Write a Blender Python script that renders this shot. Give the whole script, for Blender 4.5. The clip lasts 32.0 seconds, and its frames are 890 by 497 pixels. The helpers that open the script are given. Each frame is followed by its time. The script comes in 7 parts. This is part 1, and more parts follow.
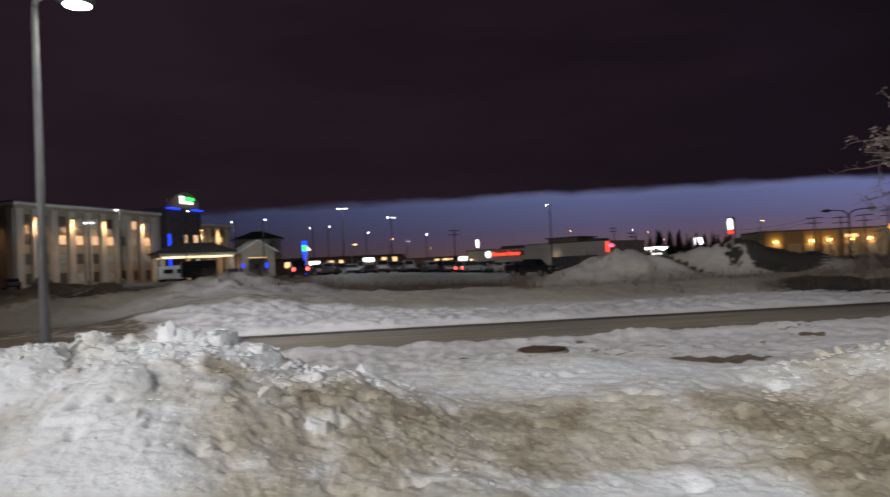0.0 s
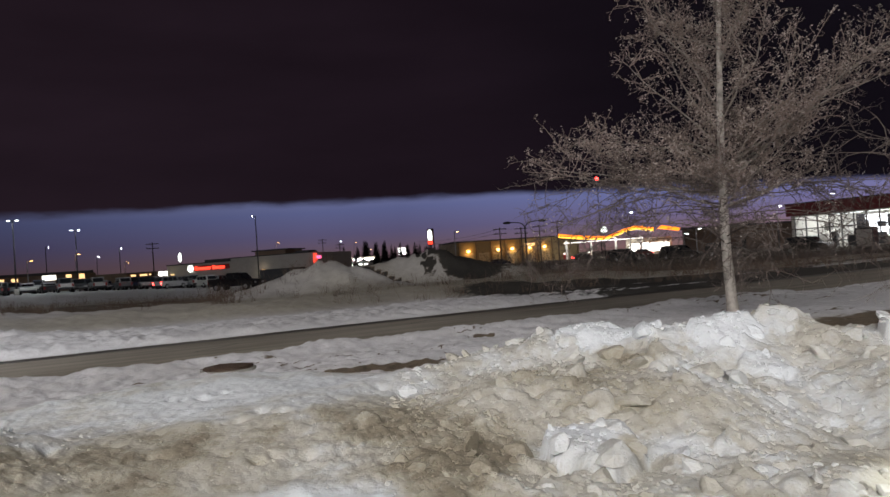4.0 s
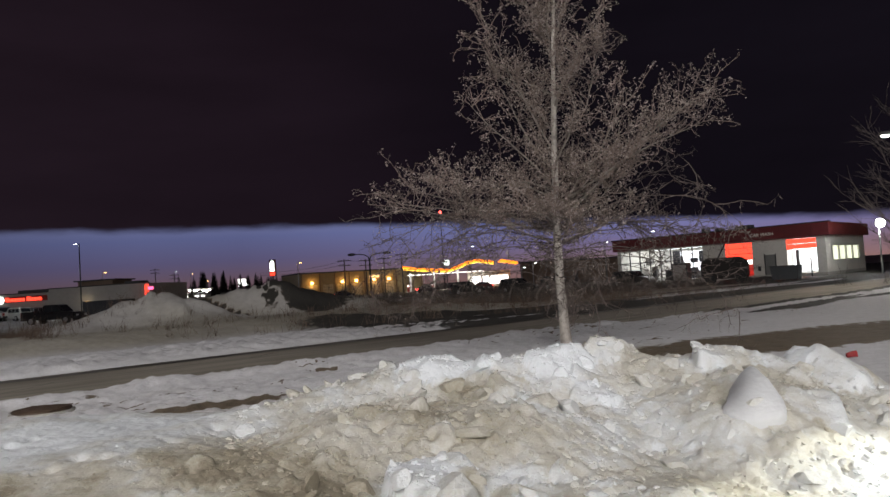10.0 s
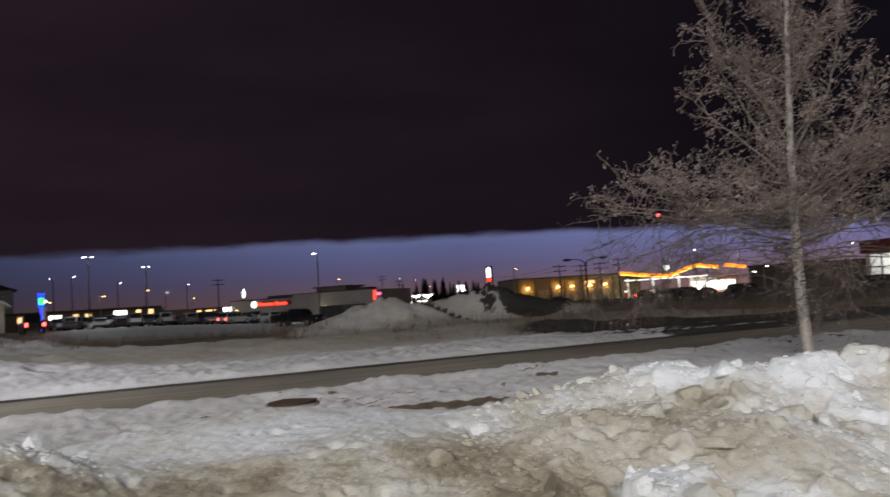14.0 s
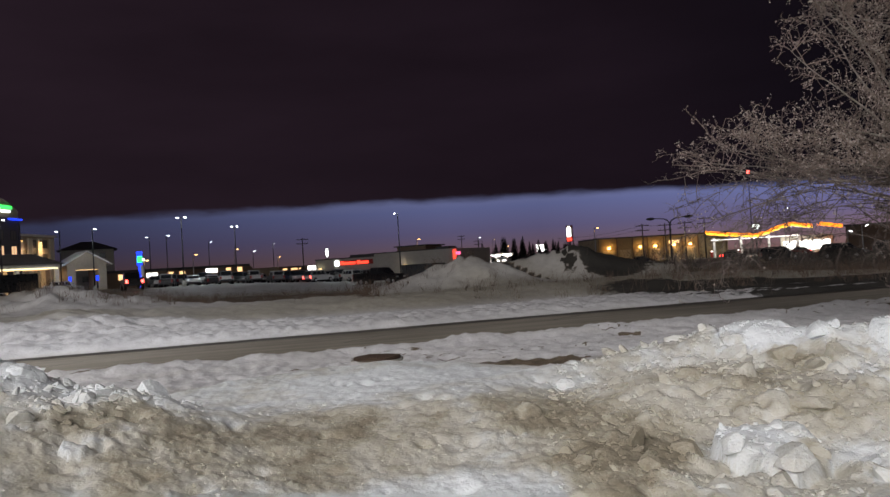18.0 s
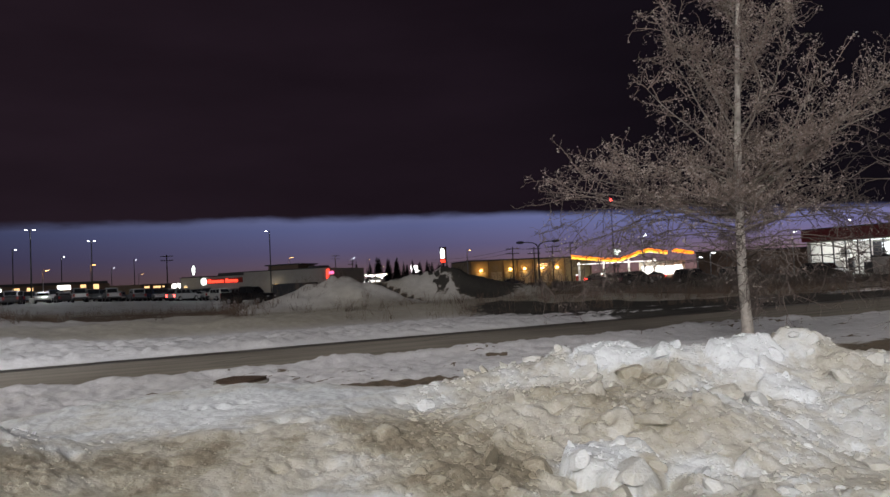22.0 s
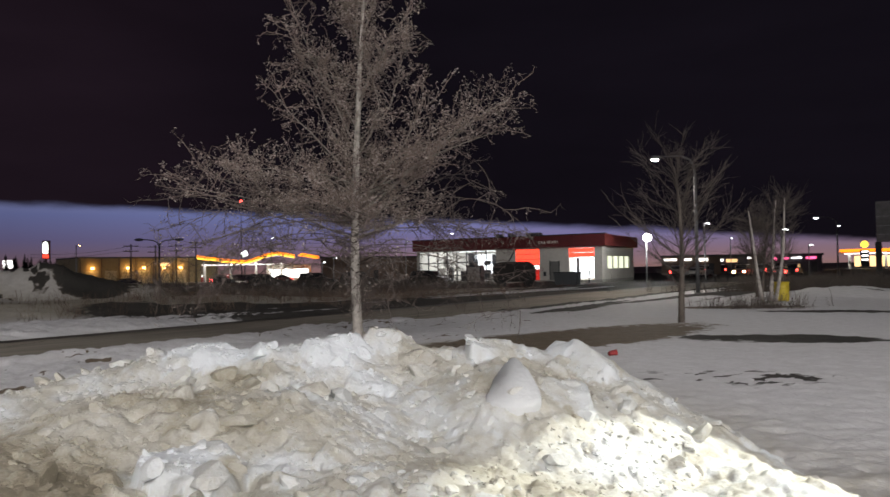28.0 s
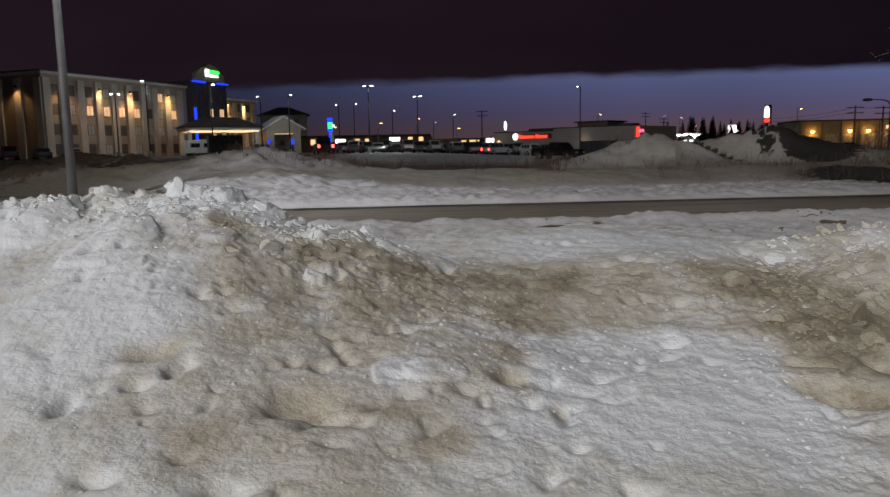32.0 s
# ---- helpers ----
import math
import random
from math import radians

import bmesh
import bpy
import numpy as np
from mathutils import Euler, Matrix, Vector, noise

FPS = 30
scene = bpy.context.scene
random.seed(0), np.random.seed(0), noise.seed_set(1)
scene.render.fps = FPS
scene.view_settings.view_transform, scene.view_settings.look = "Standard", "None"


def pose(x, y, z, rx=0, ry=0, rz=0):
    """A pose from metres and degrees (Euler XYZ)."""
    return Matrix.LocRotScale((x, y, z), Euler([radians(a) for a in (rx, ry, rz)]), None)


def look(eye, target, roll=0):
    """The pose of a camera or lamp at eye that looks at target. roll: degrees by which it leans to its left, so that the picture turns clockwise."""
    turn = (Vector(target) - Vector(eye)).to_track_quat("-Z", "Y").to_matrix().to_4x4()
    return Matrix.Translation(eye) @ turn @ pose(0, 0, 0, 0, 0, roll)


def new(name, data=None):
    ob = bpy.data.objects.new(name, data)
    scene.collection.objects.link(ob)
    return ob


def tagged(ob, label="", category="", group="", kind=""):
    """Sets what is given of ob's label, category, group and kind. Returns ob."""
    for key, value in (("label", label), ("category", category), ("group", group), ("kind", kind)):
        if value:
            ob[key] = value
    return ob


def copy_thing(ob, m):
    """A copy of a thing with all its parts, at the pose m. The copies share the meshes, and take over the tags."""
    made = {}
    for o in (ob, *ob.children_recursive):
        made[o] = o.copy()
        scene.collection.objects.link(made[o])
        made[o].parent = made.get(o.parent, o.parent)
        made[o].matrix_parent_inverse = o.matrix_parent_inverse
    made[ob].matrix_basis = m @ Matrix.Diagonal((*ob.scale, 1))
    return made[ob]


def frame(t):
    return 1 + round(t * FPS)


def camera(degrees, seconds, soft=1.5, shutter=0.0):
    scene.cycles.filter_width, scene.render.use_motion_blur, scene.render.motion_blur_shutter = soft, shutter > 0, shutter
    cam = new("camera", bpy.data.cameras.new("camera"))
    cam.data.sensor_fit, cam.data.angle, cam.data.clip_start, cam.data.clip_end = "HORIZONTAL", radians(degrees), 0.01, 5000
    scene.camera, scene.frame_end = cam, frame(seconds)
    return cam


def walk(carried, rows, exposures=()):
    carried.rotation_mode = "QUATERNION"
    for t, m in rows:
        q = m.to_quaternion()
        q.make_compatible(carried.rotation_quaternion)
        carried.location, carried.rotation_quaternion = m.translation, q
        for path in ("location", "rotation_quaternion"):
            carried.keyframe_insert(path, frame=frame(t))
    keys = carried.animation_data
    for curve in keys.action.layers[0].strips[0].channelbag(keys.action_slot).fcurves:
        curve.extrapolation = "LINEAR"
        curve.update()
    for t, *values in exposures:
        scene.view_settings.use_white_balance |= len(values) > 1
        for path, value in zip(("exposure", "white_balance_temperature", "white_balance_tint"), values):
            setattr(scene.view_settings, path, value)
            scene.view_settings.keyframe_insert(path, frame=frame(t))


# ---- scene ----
cam = camera(61.5, 32.0, soft=1.5, shutter=0.4)
PATH = [
    (0, (-0.224, -0.212, 1.733), (-1.3196, 1.4606, 1.7792), -2.59),
    (0.5, (-0.156, -0.213, 1.733), (-1.0273, 1.5870, 1.7607), -2.14),
    (1, (-0.081, -0.268, 1.746), (-0.8300, 1.5866, 1.7615), -2.02),
    (1.5, (-0.043, -0.193, 1.737), (-0.6928, 1.6983, 1.7438), -2.11),
    (2, (0.043, -0.024, 1.720), (-0.5400, 1.8893, 1.7328), -2.25),
    (2.5, (0.184, 0.091, 1.727), (-0.3240, 2.0249, 1.7442), -2.77),
    (4.5, (0.134, 0.012, 1.732), (-0.1782, 1.9867, 1.7669), -3.97),
    (5, (0.127, 0.052, 1.733), (-0.0727, 2.0421, 1.7654), -3.82),
    (5.5, (0.128, 0.061, 1.733), (-0.0274, 2.0541, 1.7712), -3.94),
    (6, (0.134, 0.049, 1.736), (-0.0045, 2.0437, 1.7758), -4.02),
    (6.5, (0.147, 0.046, 1.741), (0.0290, 2.0418, 1.7935), -4.06),
    (7, (0.157, 0.063, 1.740), (0.0503, 2.0598, 1.7997), -4.07),
    (7.5, (0.155, 0.058, 1.738), (0.0745, 2.0548, 1.8068), -4.04),
    (8, (0.158, 0.053, 1.742), (0.1014, 2.0512, 1.8184), -4.16),
    (8.5, (0.155, 0.062, 1.738), (0.1298, 2.0601, 1.8136), -4.11),
    (9, (0.145, 0.061, 1.740), (0.1448, 2.0589, 1.8220), -4.03),
    (9.5, (0.139, 0.044, 1.741), (0.1554, 2.0421, 1.8282), -3.91),
    (10, (0.151, 0.034, 1.742), (0.1761, 2.0321, 1.8327), -3.71),
    (10.5, (0.182, 0.053, 1.731), (0.2879, 2.0480, 1.8186), -3.51),
    (11, (0.237, 0.064, 1.734), (0.5511, 2.0374, 1.8130), -3.64),
    (11.5, (0.294, 0.080, 1.725), (0.8555, 1.9987, 1.7899), -3.62),
    (12, (0.328, 0.085, 1.725), (1.0306, 1.9562, 1.7904), -3.48),
    (12.5, (0.277, 0.055, 1.735), (0.8678, 1.9645, 1.8090), -3.24),
    (13, (0.201, 0.049, 1.739), (0.3810, 2.0377, 1.8467), -3.30),
    (13.5, (0.127, 0.010, 1.741), (-0.1256, 1.9885, 1.8825), -3.52),
    (14, (0.066, 0.028, 1.726), (-0.4693, 1.9499, 1.8689), -3.69),
    (14.5, (0.032, 0.008, 1.718), (-0.6250, 1.8943, 1.8110), -4.04),
    (15, (0.019, 0.007, 1.717), (-0.6941, 1.8741, 1.7972), -4.08),
    (15.5, (0.013, 0.004, 1.716), (-0.7117, 1.8667, 1.7857), -4.07),
    (17.5, (0.038, 0.000, 1.704), (-0.7026, 1.8576, 1.7555), -3.50),
    (18, (0.037, -0.025, 1.713), (-0.7058, 1.8313, 1.7610), -3.43),
    (18.5, (0.024, -0.024, 1.708), (-0.7210, 1.8319, 1.7523), -3.42),
    (19, (0.024, -0.029, 1.707), (-0.7248, 1.8250, 1.7539), -3.40),
    (19.5, (0.040, -0.045, 1.713), (-0.7083, 1.8091, 1.7602), -3.33),
    (20, (0.070, -0.012, 1.713), (-0.5747, 1.8807, 1.7552), -3.23),
    (20.5, (0.091, 0.021, 1.709), (-0.3800, 1.9648, 1.7489), -2.93),
    (21, (0.102, -0.014, 1.715), (-0.3368, 1.9365, 1.7658), -2.59),
    (21.5, (0.110, -0.028, 1.715), (-0.3217, 1.9234, 1.7863), -2.52),
    (22, (0.102, -0.015, 1.713), (-0.3184, 1.9384, 1.7976), -2.71),
    (22.5, (0.096, 0.007, 1.706), (-0.3219, 1.9614, 1.7929), -2.89),
    (23, (0.043, -0.024, 1.710), (-0.5246, 1.8919, 1.8055), -2.71),
    (23.5, (0.003, -0.084, 1.715), (-0.7513, 1.7658, 1.8114), -2.31),
    (24, (0.009, -0.067, 1.713), (-0.7648, 1.7744, 1.8080), -1.85),
    (24.5, (0.028, -0.100, 1.712), (-0.7482, 1.7408, 1.7992), -1.13),
    (25, (0.028, -0.076, 1.708), (-0.7260, 1.7752, 1.7897), -0.94),
    (25.5, (0.057, -0.033, 1.706), (-0.5789, 1.8622, 1.7778), -0.97),
    (26, (0.126, 0.026, 1.713), (-0.2374, 1.9921, 1.7782), -1.32),
    (26.5, (0.188, 0.085, 1.712), (0.1342, 2.0837, 1.7762), -1.54),
    (28.5, (0.275, -0.003, 1.671), (0.8632, 1.9076, 1.7149), -1.02),
    (29, (0.263, -0.010, 1.638), (0.7373, 1.9324, 1.5803), -0.83),
    (29.5, (0.221, -0.029, 1.643), (0.5128, 1.9437, 1.4901), -0.85),
    (30, (0.162, 0.000, 1.632), (0.0819, 1.9924, 1.4747), -1.43),
    (30.5, (0.101, -0.032, 1.627), (-0.3412, 1.9112, 1.4582), -1.16),
    (31, (0.020, -0.152, 1.613), (-0.7895, 1.6649, 1.4085), -0.43),
    (31.5, (-0.042, -0.182, 1.628), (-1.1175, 1.4845, 1.3765), -0.84),
    (32, (-0.081, -0.185, 1.633), (-1.2316, 1.4294, 1.3674), -1.08),
]
walk(cam, [(t, look(eye, target, roll)) for t, eye, target, roll in PATH], exposures=((0.0, 0.0), (28.0, 0.0), (29.0, -0.16), (30.0, -0.40), (31.0, -0.36), (32.0, -0.4)))

# ---- sky and large lights ----
EDGE = Vector((-0.0413, 0.0833, -0.9957)).normalized()  # the straight edge of the cloud deck lies in the plane across this


def nodes_of(m):
    m.use_nodes = True
    m.node_tree.nodes.clear()
    return m.node_tree.nodes, m.node_tree.links


def ramp_of(ns, stops, interp="LINEAR"):
    r = ns.new("ShaderNodeValToRGB")
    r.color_ramp.interpolation = interp
    el = r.color_ramp.elements
    while len(el) < len(stops):
        el.new(0.5)
    for e, (p, c) in zip(el, stops):
        e.position, e.color = p, (*c, 1) if len(c) == 3 else c
    return r


def maths(ns, ln, op, a, b=None, c=None):
    n = ns.new("ShaderNodeMath")
    n.operation = op
    for i, v in enumerate((a, b, c)):
        if v is None:
            continue
        if isinstance(v, (int, float)):
            n.inputs[i].default_value = v
        else:
            ln.new(v, n.inputs[i])
    return n.outputs[0]


def make_sky():
    world = bpy.data.worlds.new("dusk_sky")
    scene.world = world
    ns, ln = nodes_of(world)
    tc = ns.new("ShaderNodeTexCoord")
    sep = ns.new("ShaderNodeSeparateXYZ")
    ln.new(tc.outputs["Generated"], sep.inputs[0])
    # clear strip below the clouds: afterglow low down, blue above
    clear = ramp_of(ns, [(0.0, (0.138, 0.078, 0.076)), (0.2, (0.120, 0.077, 0.100)), (0.45, (0.096, 0.084, 0.166)), (0.75, (0.100, 0.112, 0.240)), (1.0, (0.142, 0.158, 0.300))])
    ln.new(maths(ns, ln, "MULTIPLY", sep.outputs[2], 10.0), clear.inputs[0])
    # the glow is weaker towards the west end of the strip
    side = ns.new("ShaderNodeVectorMath")
    side.operation = "DOT_PRODUCT"
    ln.new(tc.outputs["Generated"], side.inputs[0])
    side.inputs[1].default_value = (0.75, 0.66, 0.0)
    fade = ns.new("ShaderNodeMapRange")
    ln.new(side.outputs["Value"], fade.inputs[0])
    fade.inputs[1].default_value, fade.inputs[2].default_value, fade.inputs[3].default_value, fade.inputs[4].default_value = -0.15, 0.34, 0.33, 1.0
    dim = ns.new("ShaderNodeVectorMath")
    dim.operation = "SCALE"
    ln.new(clear.outputs[0], dim.inputs[0])
    east = ns.new("ShaderNodeMapRange")
    ln.new(side.outputs["Value"], east.inputs[0])
    east.inputs[1].default_value, east.inputs[2].default_value, east.inputs[3].default_value, east.inputs[4].default_value = 0.45, 0.90, 1.0, 1.9
    ln.new(maths(ns, ln, "MULTIPLY", fade.outputs[0], east.outputs[0]), dim.inputs["Scale"])
    # cloud deck
    d = ns.new("ShaderNodeVectorMath")
    d.operation = "DOT_PRODUCT"
    ln.new(tc.outputs["Generated"], d.inputs[0])
    d.inputs[1].default_value = -EDGE
    warp = ns.new("ShaderNodeMapping")
    warp.inputs["Scale"].default_value = (1, 1, 4)
    ln.new(tc.outputs["Generated"], warp.inputs[0])
    nz = ns.new("ShaderNodeTexNoise")
    nz.inputs["Scale"].default_value, nz.inputs["Detail"].default_value = 16, 6
    ln.new(warp.outputs[0], nz.inputs[0])
    h = maths(ns, ln, "MULTIPLY_ADD", nz.outputs[0], 0.012, -0.006)
    h = maths(ns, ln, "ADD", d.outputs["Value"], h)
    mask = ns.new("ShaderNodeMapRange")
    mask.interpolation_type = "SMOOTHSTEP"
    ln.new(h, mask.inputs[0])
    mask.inputs[1].default_value, mask.inputs[2].default_value = -0.011, 0.002
    big = ns.new("ShaderNodeTexNoise")
    big.inputs["Scale"].default_value, big.inputs["Detail"].default_value = 3, 5
    ln.new(warp.outputs[0], big.inputs[0])
    cloud = ramp_of(ns, [(0.3, (0.80, 0.80, 0.80)), (0.7, (1.12, 1.12, 1.12))])
    ln.new(big.outputs[0], cloud.inputs[0])
    # town glow on the cloud base, stronger to the west
    tone = ramp_of(ns, [(0.0, (0.0190, 0.0112, 0.0168)), (0.42, (0.0112, 0.0067, 0.0108)), (0.56, (0.0054, 0.0040, 0.0068)), (1.0, (0.0064, 0.0050, 0.0082))])
    ln.new(maths(ns, ln, "MULTIPLY_ADD", sep.outputs[0], 0.5, 0.5), tone.inputs[0])
    lit = ns.new("ShaderNodeVectorMath")
    lit.operation = "MULTIPLY"
    ln.new(tone.outputs[0], lit.inputs[0])
    ln.new(cloud.outputs[0], lit.inputs[1])
    mix = ns.new("ShaderNodeMix")
    mix.data_type = "RGBA"
    ln.new(mask.outputs[0], mix.inputs["Factor"])
    ln.new(dim.outputs[0], mix.inputs["A"])
    ln.new(lit.outputs[0], mix.inputs["B"])
    bg = ns.new("ShaderNodeBackground")
    ln.new(mix.outputs["Result"], bg.inputs[0])
    out = ns.new("ShaderNodeOutputWorld")
    ln.new(bg.outputs[0], out.inputs[0])


def lamp(name, kind, at, energy, colour, size=0.2, target=None, cone=None, blend=0.3):
    data = bpy.data.lights.new(name, kind)
    data.energy, data.color = energy, colour
    if kind == "AREA":
        data.size = size
    else:
        data.shadow_soft_size = size
    if cone:
        data.spot_size, data.spot_blend = radians(cone), blend
    ob = new(name, data)
    ob.matrix_world = look(at, target) if target else pose(*at)
    return ob


make_sky()
WHITE, WARM, COOL = (1.0, 0.93, 0.82), (1.0, 0.72, 0.38), (0.86, 0.93, 1.0)
# unseen yard lamps behind the camera, two added as fill, and the street lamps
lamp("unseen_yard_light", "SPOT", (-22.0, -38.0, 26.0), 41000, (1.0, 0.955, 0.93), 8.0, (-6, 28, 0), 90, 1.0)
lamp("unseen_yard_light", "SPOT", (26.0, -36.0, 26.0), 39000, (1.0, 0.965, 0.945), 8.0, (5, 28, 0), 90, 1.0)
lamp("unseen_yard_light", "SPOT", (1.0, -33.0, 21.0), 33000, (1.0, 0.955, 0.93), 8.0, (0, 30, 0), 90, 1.0)
lamp("street_light", "SPOT", (-15.0, 8.8, 7.5), 2000, (0.93, 0.95, 1.0), 0.3, (-19.5, 13.5, 0), 112, 0.6)
lamp("corner_street_light", "SPOT", (24.6, 41.6, 8.0), 1500, WHITE, 0.2, (24, 40, 0), 165, 0.5)
# unseen lamp put to the east to throw the bright patch on the bank
lamp("bank_patch_light", "SPOT", (7.8, 5.3, 4.6), 3600, (1.0, 1.0, 0.88), 0.03, (2.5, 3.2, 0.6), 15.6, 0.2)
# lamps of the lots across the road
for at, power in (((-63.0, 73.0, 10.5), 1100), ((-78.5, 93.0, 10.5), 1100), ((-50.5, 93.0, 10.5), 800), ((-84.0, 58.0, 11.0), 1700), ((-90.5, 76.0, 11.0), 1400), ((40.5, 67.5, 6.2), 900)):
    lamp("lot_light", "POINT", at, power, (0.90, 0.96, 1.0), 0.3)

# ---- materials ----
MATS = {}


def mat(name, colour, rough=0.7, metal=0.0, vary=0.15, scale=6.0, bump=0.0, bump_scale=40.0, emit=None, spec=0.5, random_tint=0.0):
    """A painted or plain surface with two scales of variation."""
    if name in MATS:
        return MATS[name]
    m = MATS[name] = bpy.data.materials.new(name)
    ns, ln = nodes_of(m)
    b = ns.new("ShaderNodeBsdfPrincipled")
    out = ns.new("ShaderNodeOutputMaterial")
    ln.new(b.outputs[0], out.inputs[0])
    b.inputs["Roughness"].default_value, b.inputs["Metallic"].default_value = rough, metal
    b.inputs["Specular IOR Level"].default_value = spec
    tc = ns.new("ShaderNodeTexCoord")
    n1, n2 = ns.new("ShaderNodeTexNoise"), ns.new("ShaderNodeTexNoise")
    n1.inputs["Scale"].default_value, n1.inputs["Detail"].default_value = scale * 0.15, 4
    n2.inputs["Scale"].default_value, n2.inputs["Detail"].default_value = scale, 6
    ln.new(tc.outputs["Object"], n1.inputs[0])
    ln.new(tc.outputs["Object"], n2.inputs[0])
    f = maths(ns, ln, "MULTIPLY_ADD", n2.outputs[0], 0.5, maths(ns, ln, "MULTIPLY", n1.outputs[0], 0.5))
    if random_tint:
        oi = ns.new("ShaderNodeObjectInfo")
        f = maths(ns, ln, "ADD", f, maths(ns, ln, "MULTIPLY_ADD", oi.outputs["Random"], random_tint, -random_tint / 2))
    lo, hi = [max(0, c * (1 - vary * 1.6)) for c in colour], [min(1, c * (1 + vary * 1.6)) for c in colour]
    r = ramp_of(ns, [(0.25, lo), (0.75, hi)])
    ln.new(f, r.inputs[0])
    ln.new(r.outputs[0], b.inputs["Base Color"])
    rr = maths(ns, ln, "MULTIPLY_ADD", n2.outputs[0], 0.25, rough - 0.12)
    ln.new(rr, b.inputs["Roughness"])
    if bump:
        n3 = ns.new("ShaderNodeTexNoise")
        n3.inputs["Scale"].default_value, n3.inputs["Detail"].default_value = bump_scale, 5
        ln.new(tc.outputs["Object"], n3.inputs[0])
        bp = ns.new("ShaderNodeBump")
        bp.inputs["Strength"].default_value, bp.inputs["Distance"].default_value = bump, 0.02
        ln.new(n3.outputs[0], bp.inputs["Height"])
        ln.new(bp.outputs[0], b.inputs["Normal"])
    if emit:
        b.inputs["Emission Color"].default_value = (*emit[0], 1)
        b.inputs["Emission Strength"].default_value = emit[1]
    return m


def glow(name, colour, strength):
    return mat(name, [c * 0.5 for c in colour], 0.5, 0, 0.05, emit=(colour, strength))


def ground_material(name):
    """Snow, bare winter grass, gravelly slush and asphalt, told apart by the sheet's own attributes."""
    m = MATS[name] = bpy.data.materials.new(name)
    ns, ln = nodes_of(m)
    b, out = ns.new("ShaderNodeBsdfPrincipled"), ns.new("ShaderNodeOutputMaterial")
    ln.new(b.outputs[0], out.inputs[0])
    geo = ns.new("ShaderNodeNewGeometry")

    def tex(scale, detail=6, rough=0.6):
        n = ns.new("ShaderNodeTexNoise")
        n.inputs["Scale"].default_value, n.inputs["Detail"].default_value, n.inputs["Roughness"].default_value = scale, detail, rough
        ln.new(geo.outputs["Position"], n.inputs[0])
        return n.outputs[0]

    def attr(key):
        a = ns.new("ShaderNodeAttribute")
        a.attribute_name = key
        return a.outputs["Fac"]

    def blend(f, a, c):
        n = ns.new("ShaderNodeMix")
        n.data_type = "RGBA"
        ln.new(f, n.inputs["Factor"])
        ln.new(a, n.inputs["A"])
        ln.new(c, n.inputs["B"])
        return n.outputs["Result"]

    def soft(v, noise_v, amount, lo, hi):
        k = maths(ns, ln, "ADD", v, maths(ns, ln, "MULTIPLY_ADD", noise_v, amount, -amount / 2))
        r = ns.new("ShaderNodeMapRange")
        r.interpolation_type = "SMOOTHSTEP"
        ln.new(k, r.inputs[0])
        r.inputs[1].default_value, r.inputs[2].default_value = lo, hi
        return r.outputs[0]

    fine, mid, coarse, wide = tex(60, 3, 0.5), tex(16, 4, 0.55), tex(3.5), tex(0.5)
    snow = ramp_of(ns, [(0.28, (0.55, 0.545, 0.55)), (0.7, (0.80, 0.80, 0.83))])
    ln.new(maths(ns, ln, "MULTIPLY_ADD", mid, 0.5, maths(ns, ln, "MULTIPLY", coarse, 0.5)), snow.inputs[0])
    dirty = ramp_of(ns, [(0.28, (0.125, 0.110, 0.080)), (0.46, (0.315, 0.288, 0.225)), (0.66, (0.50, 0.470, 0.395))])
    ln.new(maths(ns, ln, "MULTIPLY_ADD", fine, 0.35, maths(ns, ln, "MULTIPLY_ADD", mid, 0.35, maths(ns, ln, "MULTIPLY", coarse, 0.3))), dirty.inputs[0])
    grass = ramp_of(ns, [(0.3, (0.075, 0.058, 0.042)), (0.7, (0.22, 0.175, 0.125))])
    ln.new(maths(ns, ln, "MULTIPLY_ADD", fine, 0.5, maths(ns, ln, "MULTIPLY", coarse, 0.5)), grass.inputs[0])
    tar = ramp_of(ns, [(0.3, (0.030, 0.029, 0.028)), (0.7, (0.075, 0.070, 0.062))])
    ln.new(maths(ns, ln, "MULTIPLY_ADD", mid, 0.5, maths(ns, ln, "MULTIPLY", wide, 0.5)), tar.inputs[0])
    specks = ns.new("ShaderNodeTexVoronoi")
    specks.inputs["Scale"].default_value = 22
    ln.new(geo.outputs["Position"], specks.inputs[0])
    sp = ns.new("ShaderNodeMapRange")
    ln.new(specks.outputs["Distance"], sp.inputs[0])
    sp.inputs[1].default_value, sp.inputs[2].default_value, sp.inputs[3].default_value, sp.inputs[4].default_value = 0.10, 0.16, 1.0, 0.0
    sparse = soft(coarse, mid, 0.3, 0.50, 0.62)
    c = blend(soft(attr("dirt"), maths(ns, ln, "MULTIPLY_ADD", fine, 0.4, maths(ns, ln, "MULTIPLY", mid, 0.6)), 0.8, 0.12, 0.98), snow.outputs[0], dirty.outputs[0])
    c = blend(maths(ns, ln, "MULTIPLY", maths(ns, ln, "MULTIPLY", sp.outputs[0], sparse), 0.75), c, grass.outputs[0])
    c = blend(soft(attr("grass"), coarse, 0.7, 0.42, 0.58), c, grass.outputs[0])
    c = blend(soft(attr("tar"), coarse, 0.5, 0.42, 0.58), c, tar.outputs[0])
    ln.new(c, b.inputs["Base Color"])
    b.inputs["Roughness"].default_value = 0.75
    b.inputs["Specular IOR Level"].default_value = 0.3
    bp = ns.new("ShaderNodeBump")
    bp.inputs["Strength"].default_value, bp.inputs["Distance"].default_value = 0.55, 0.028
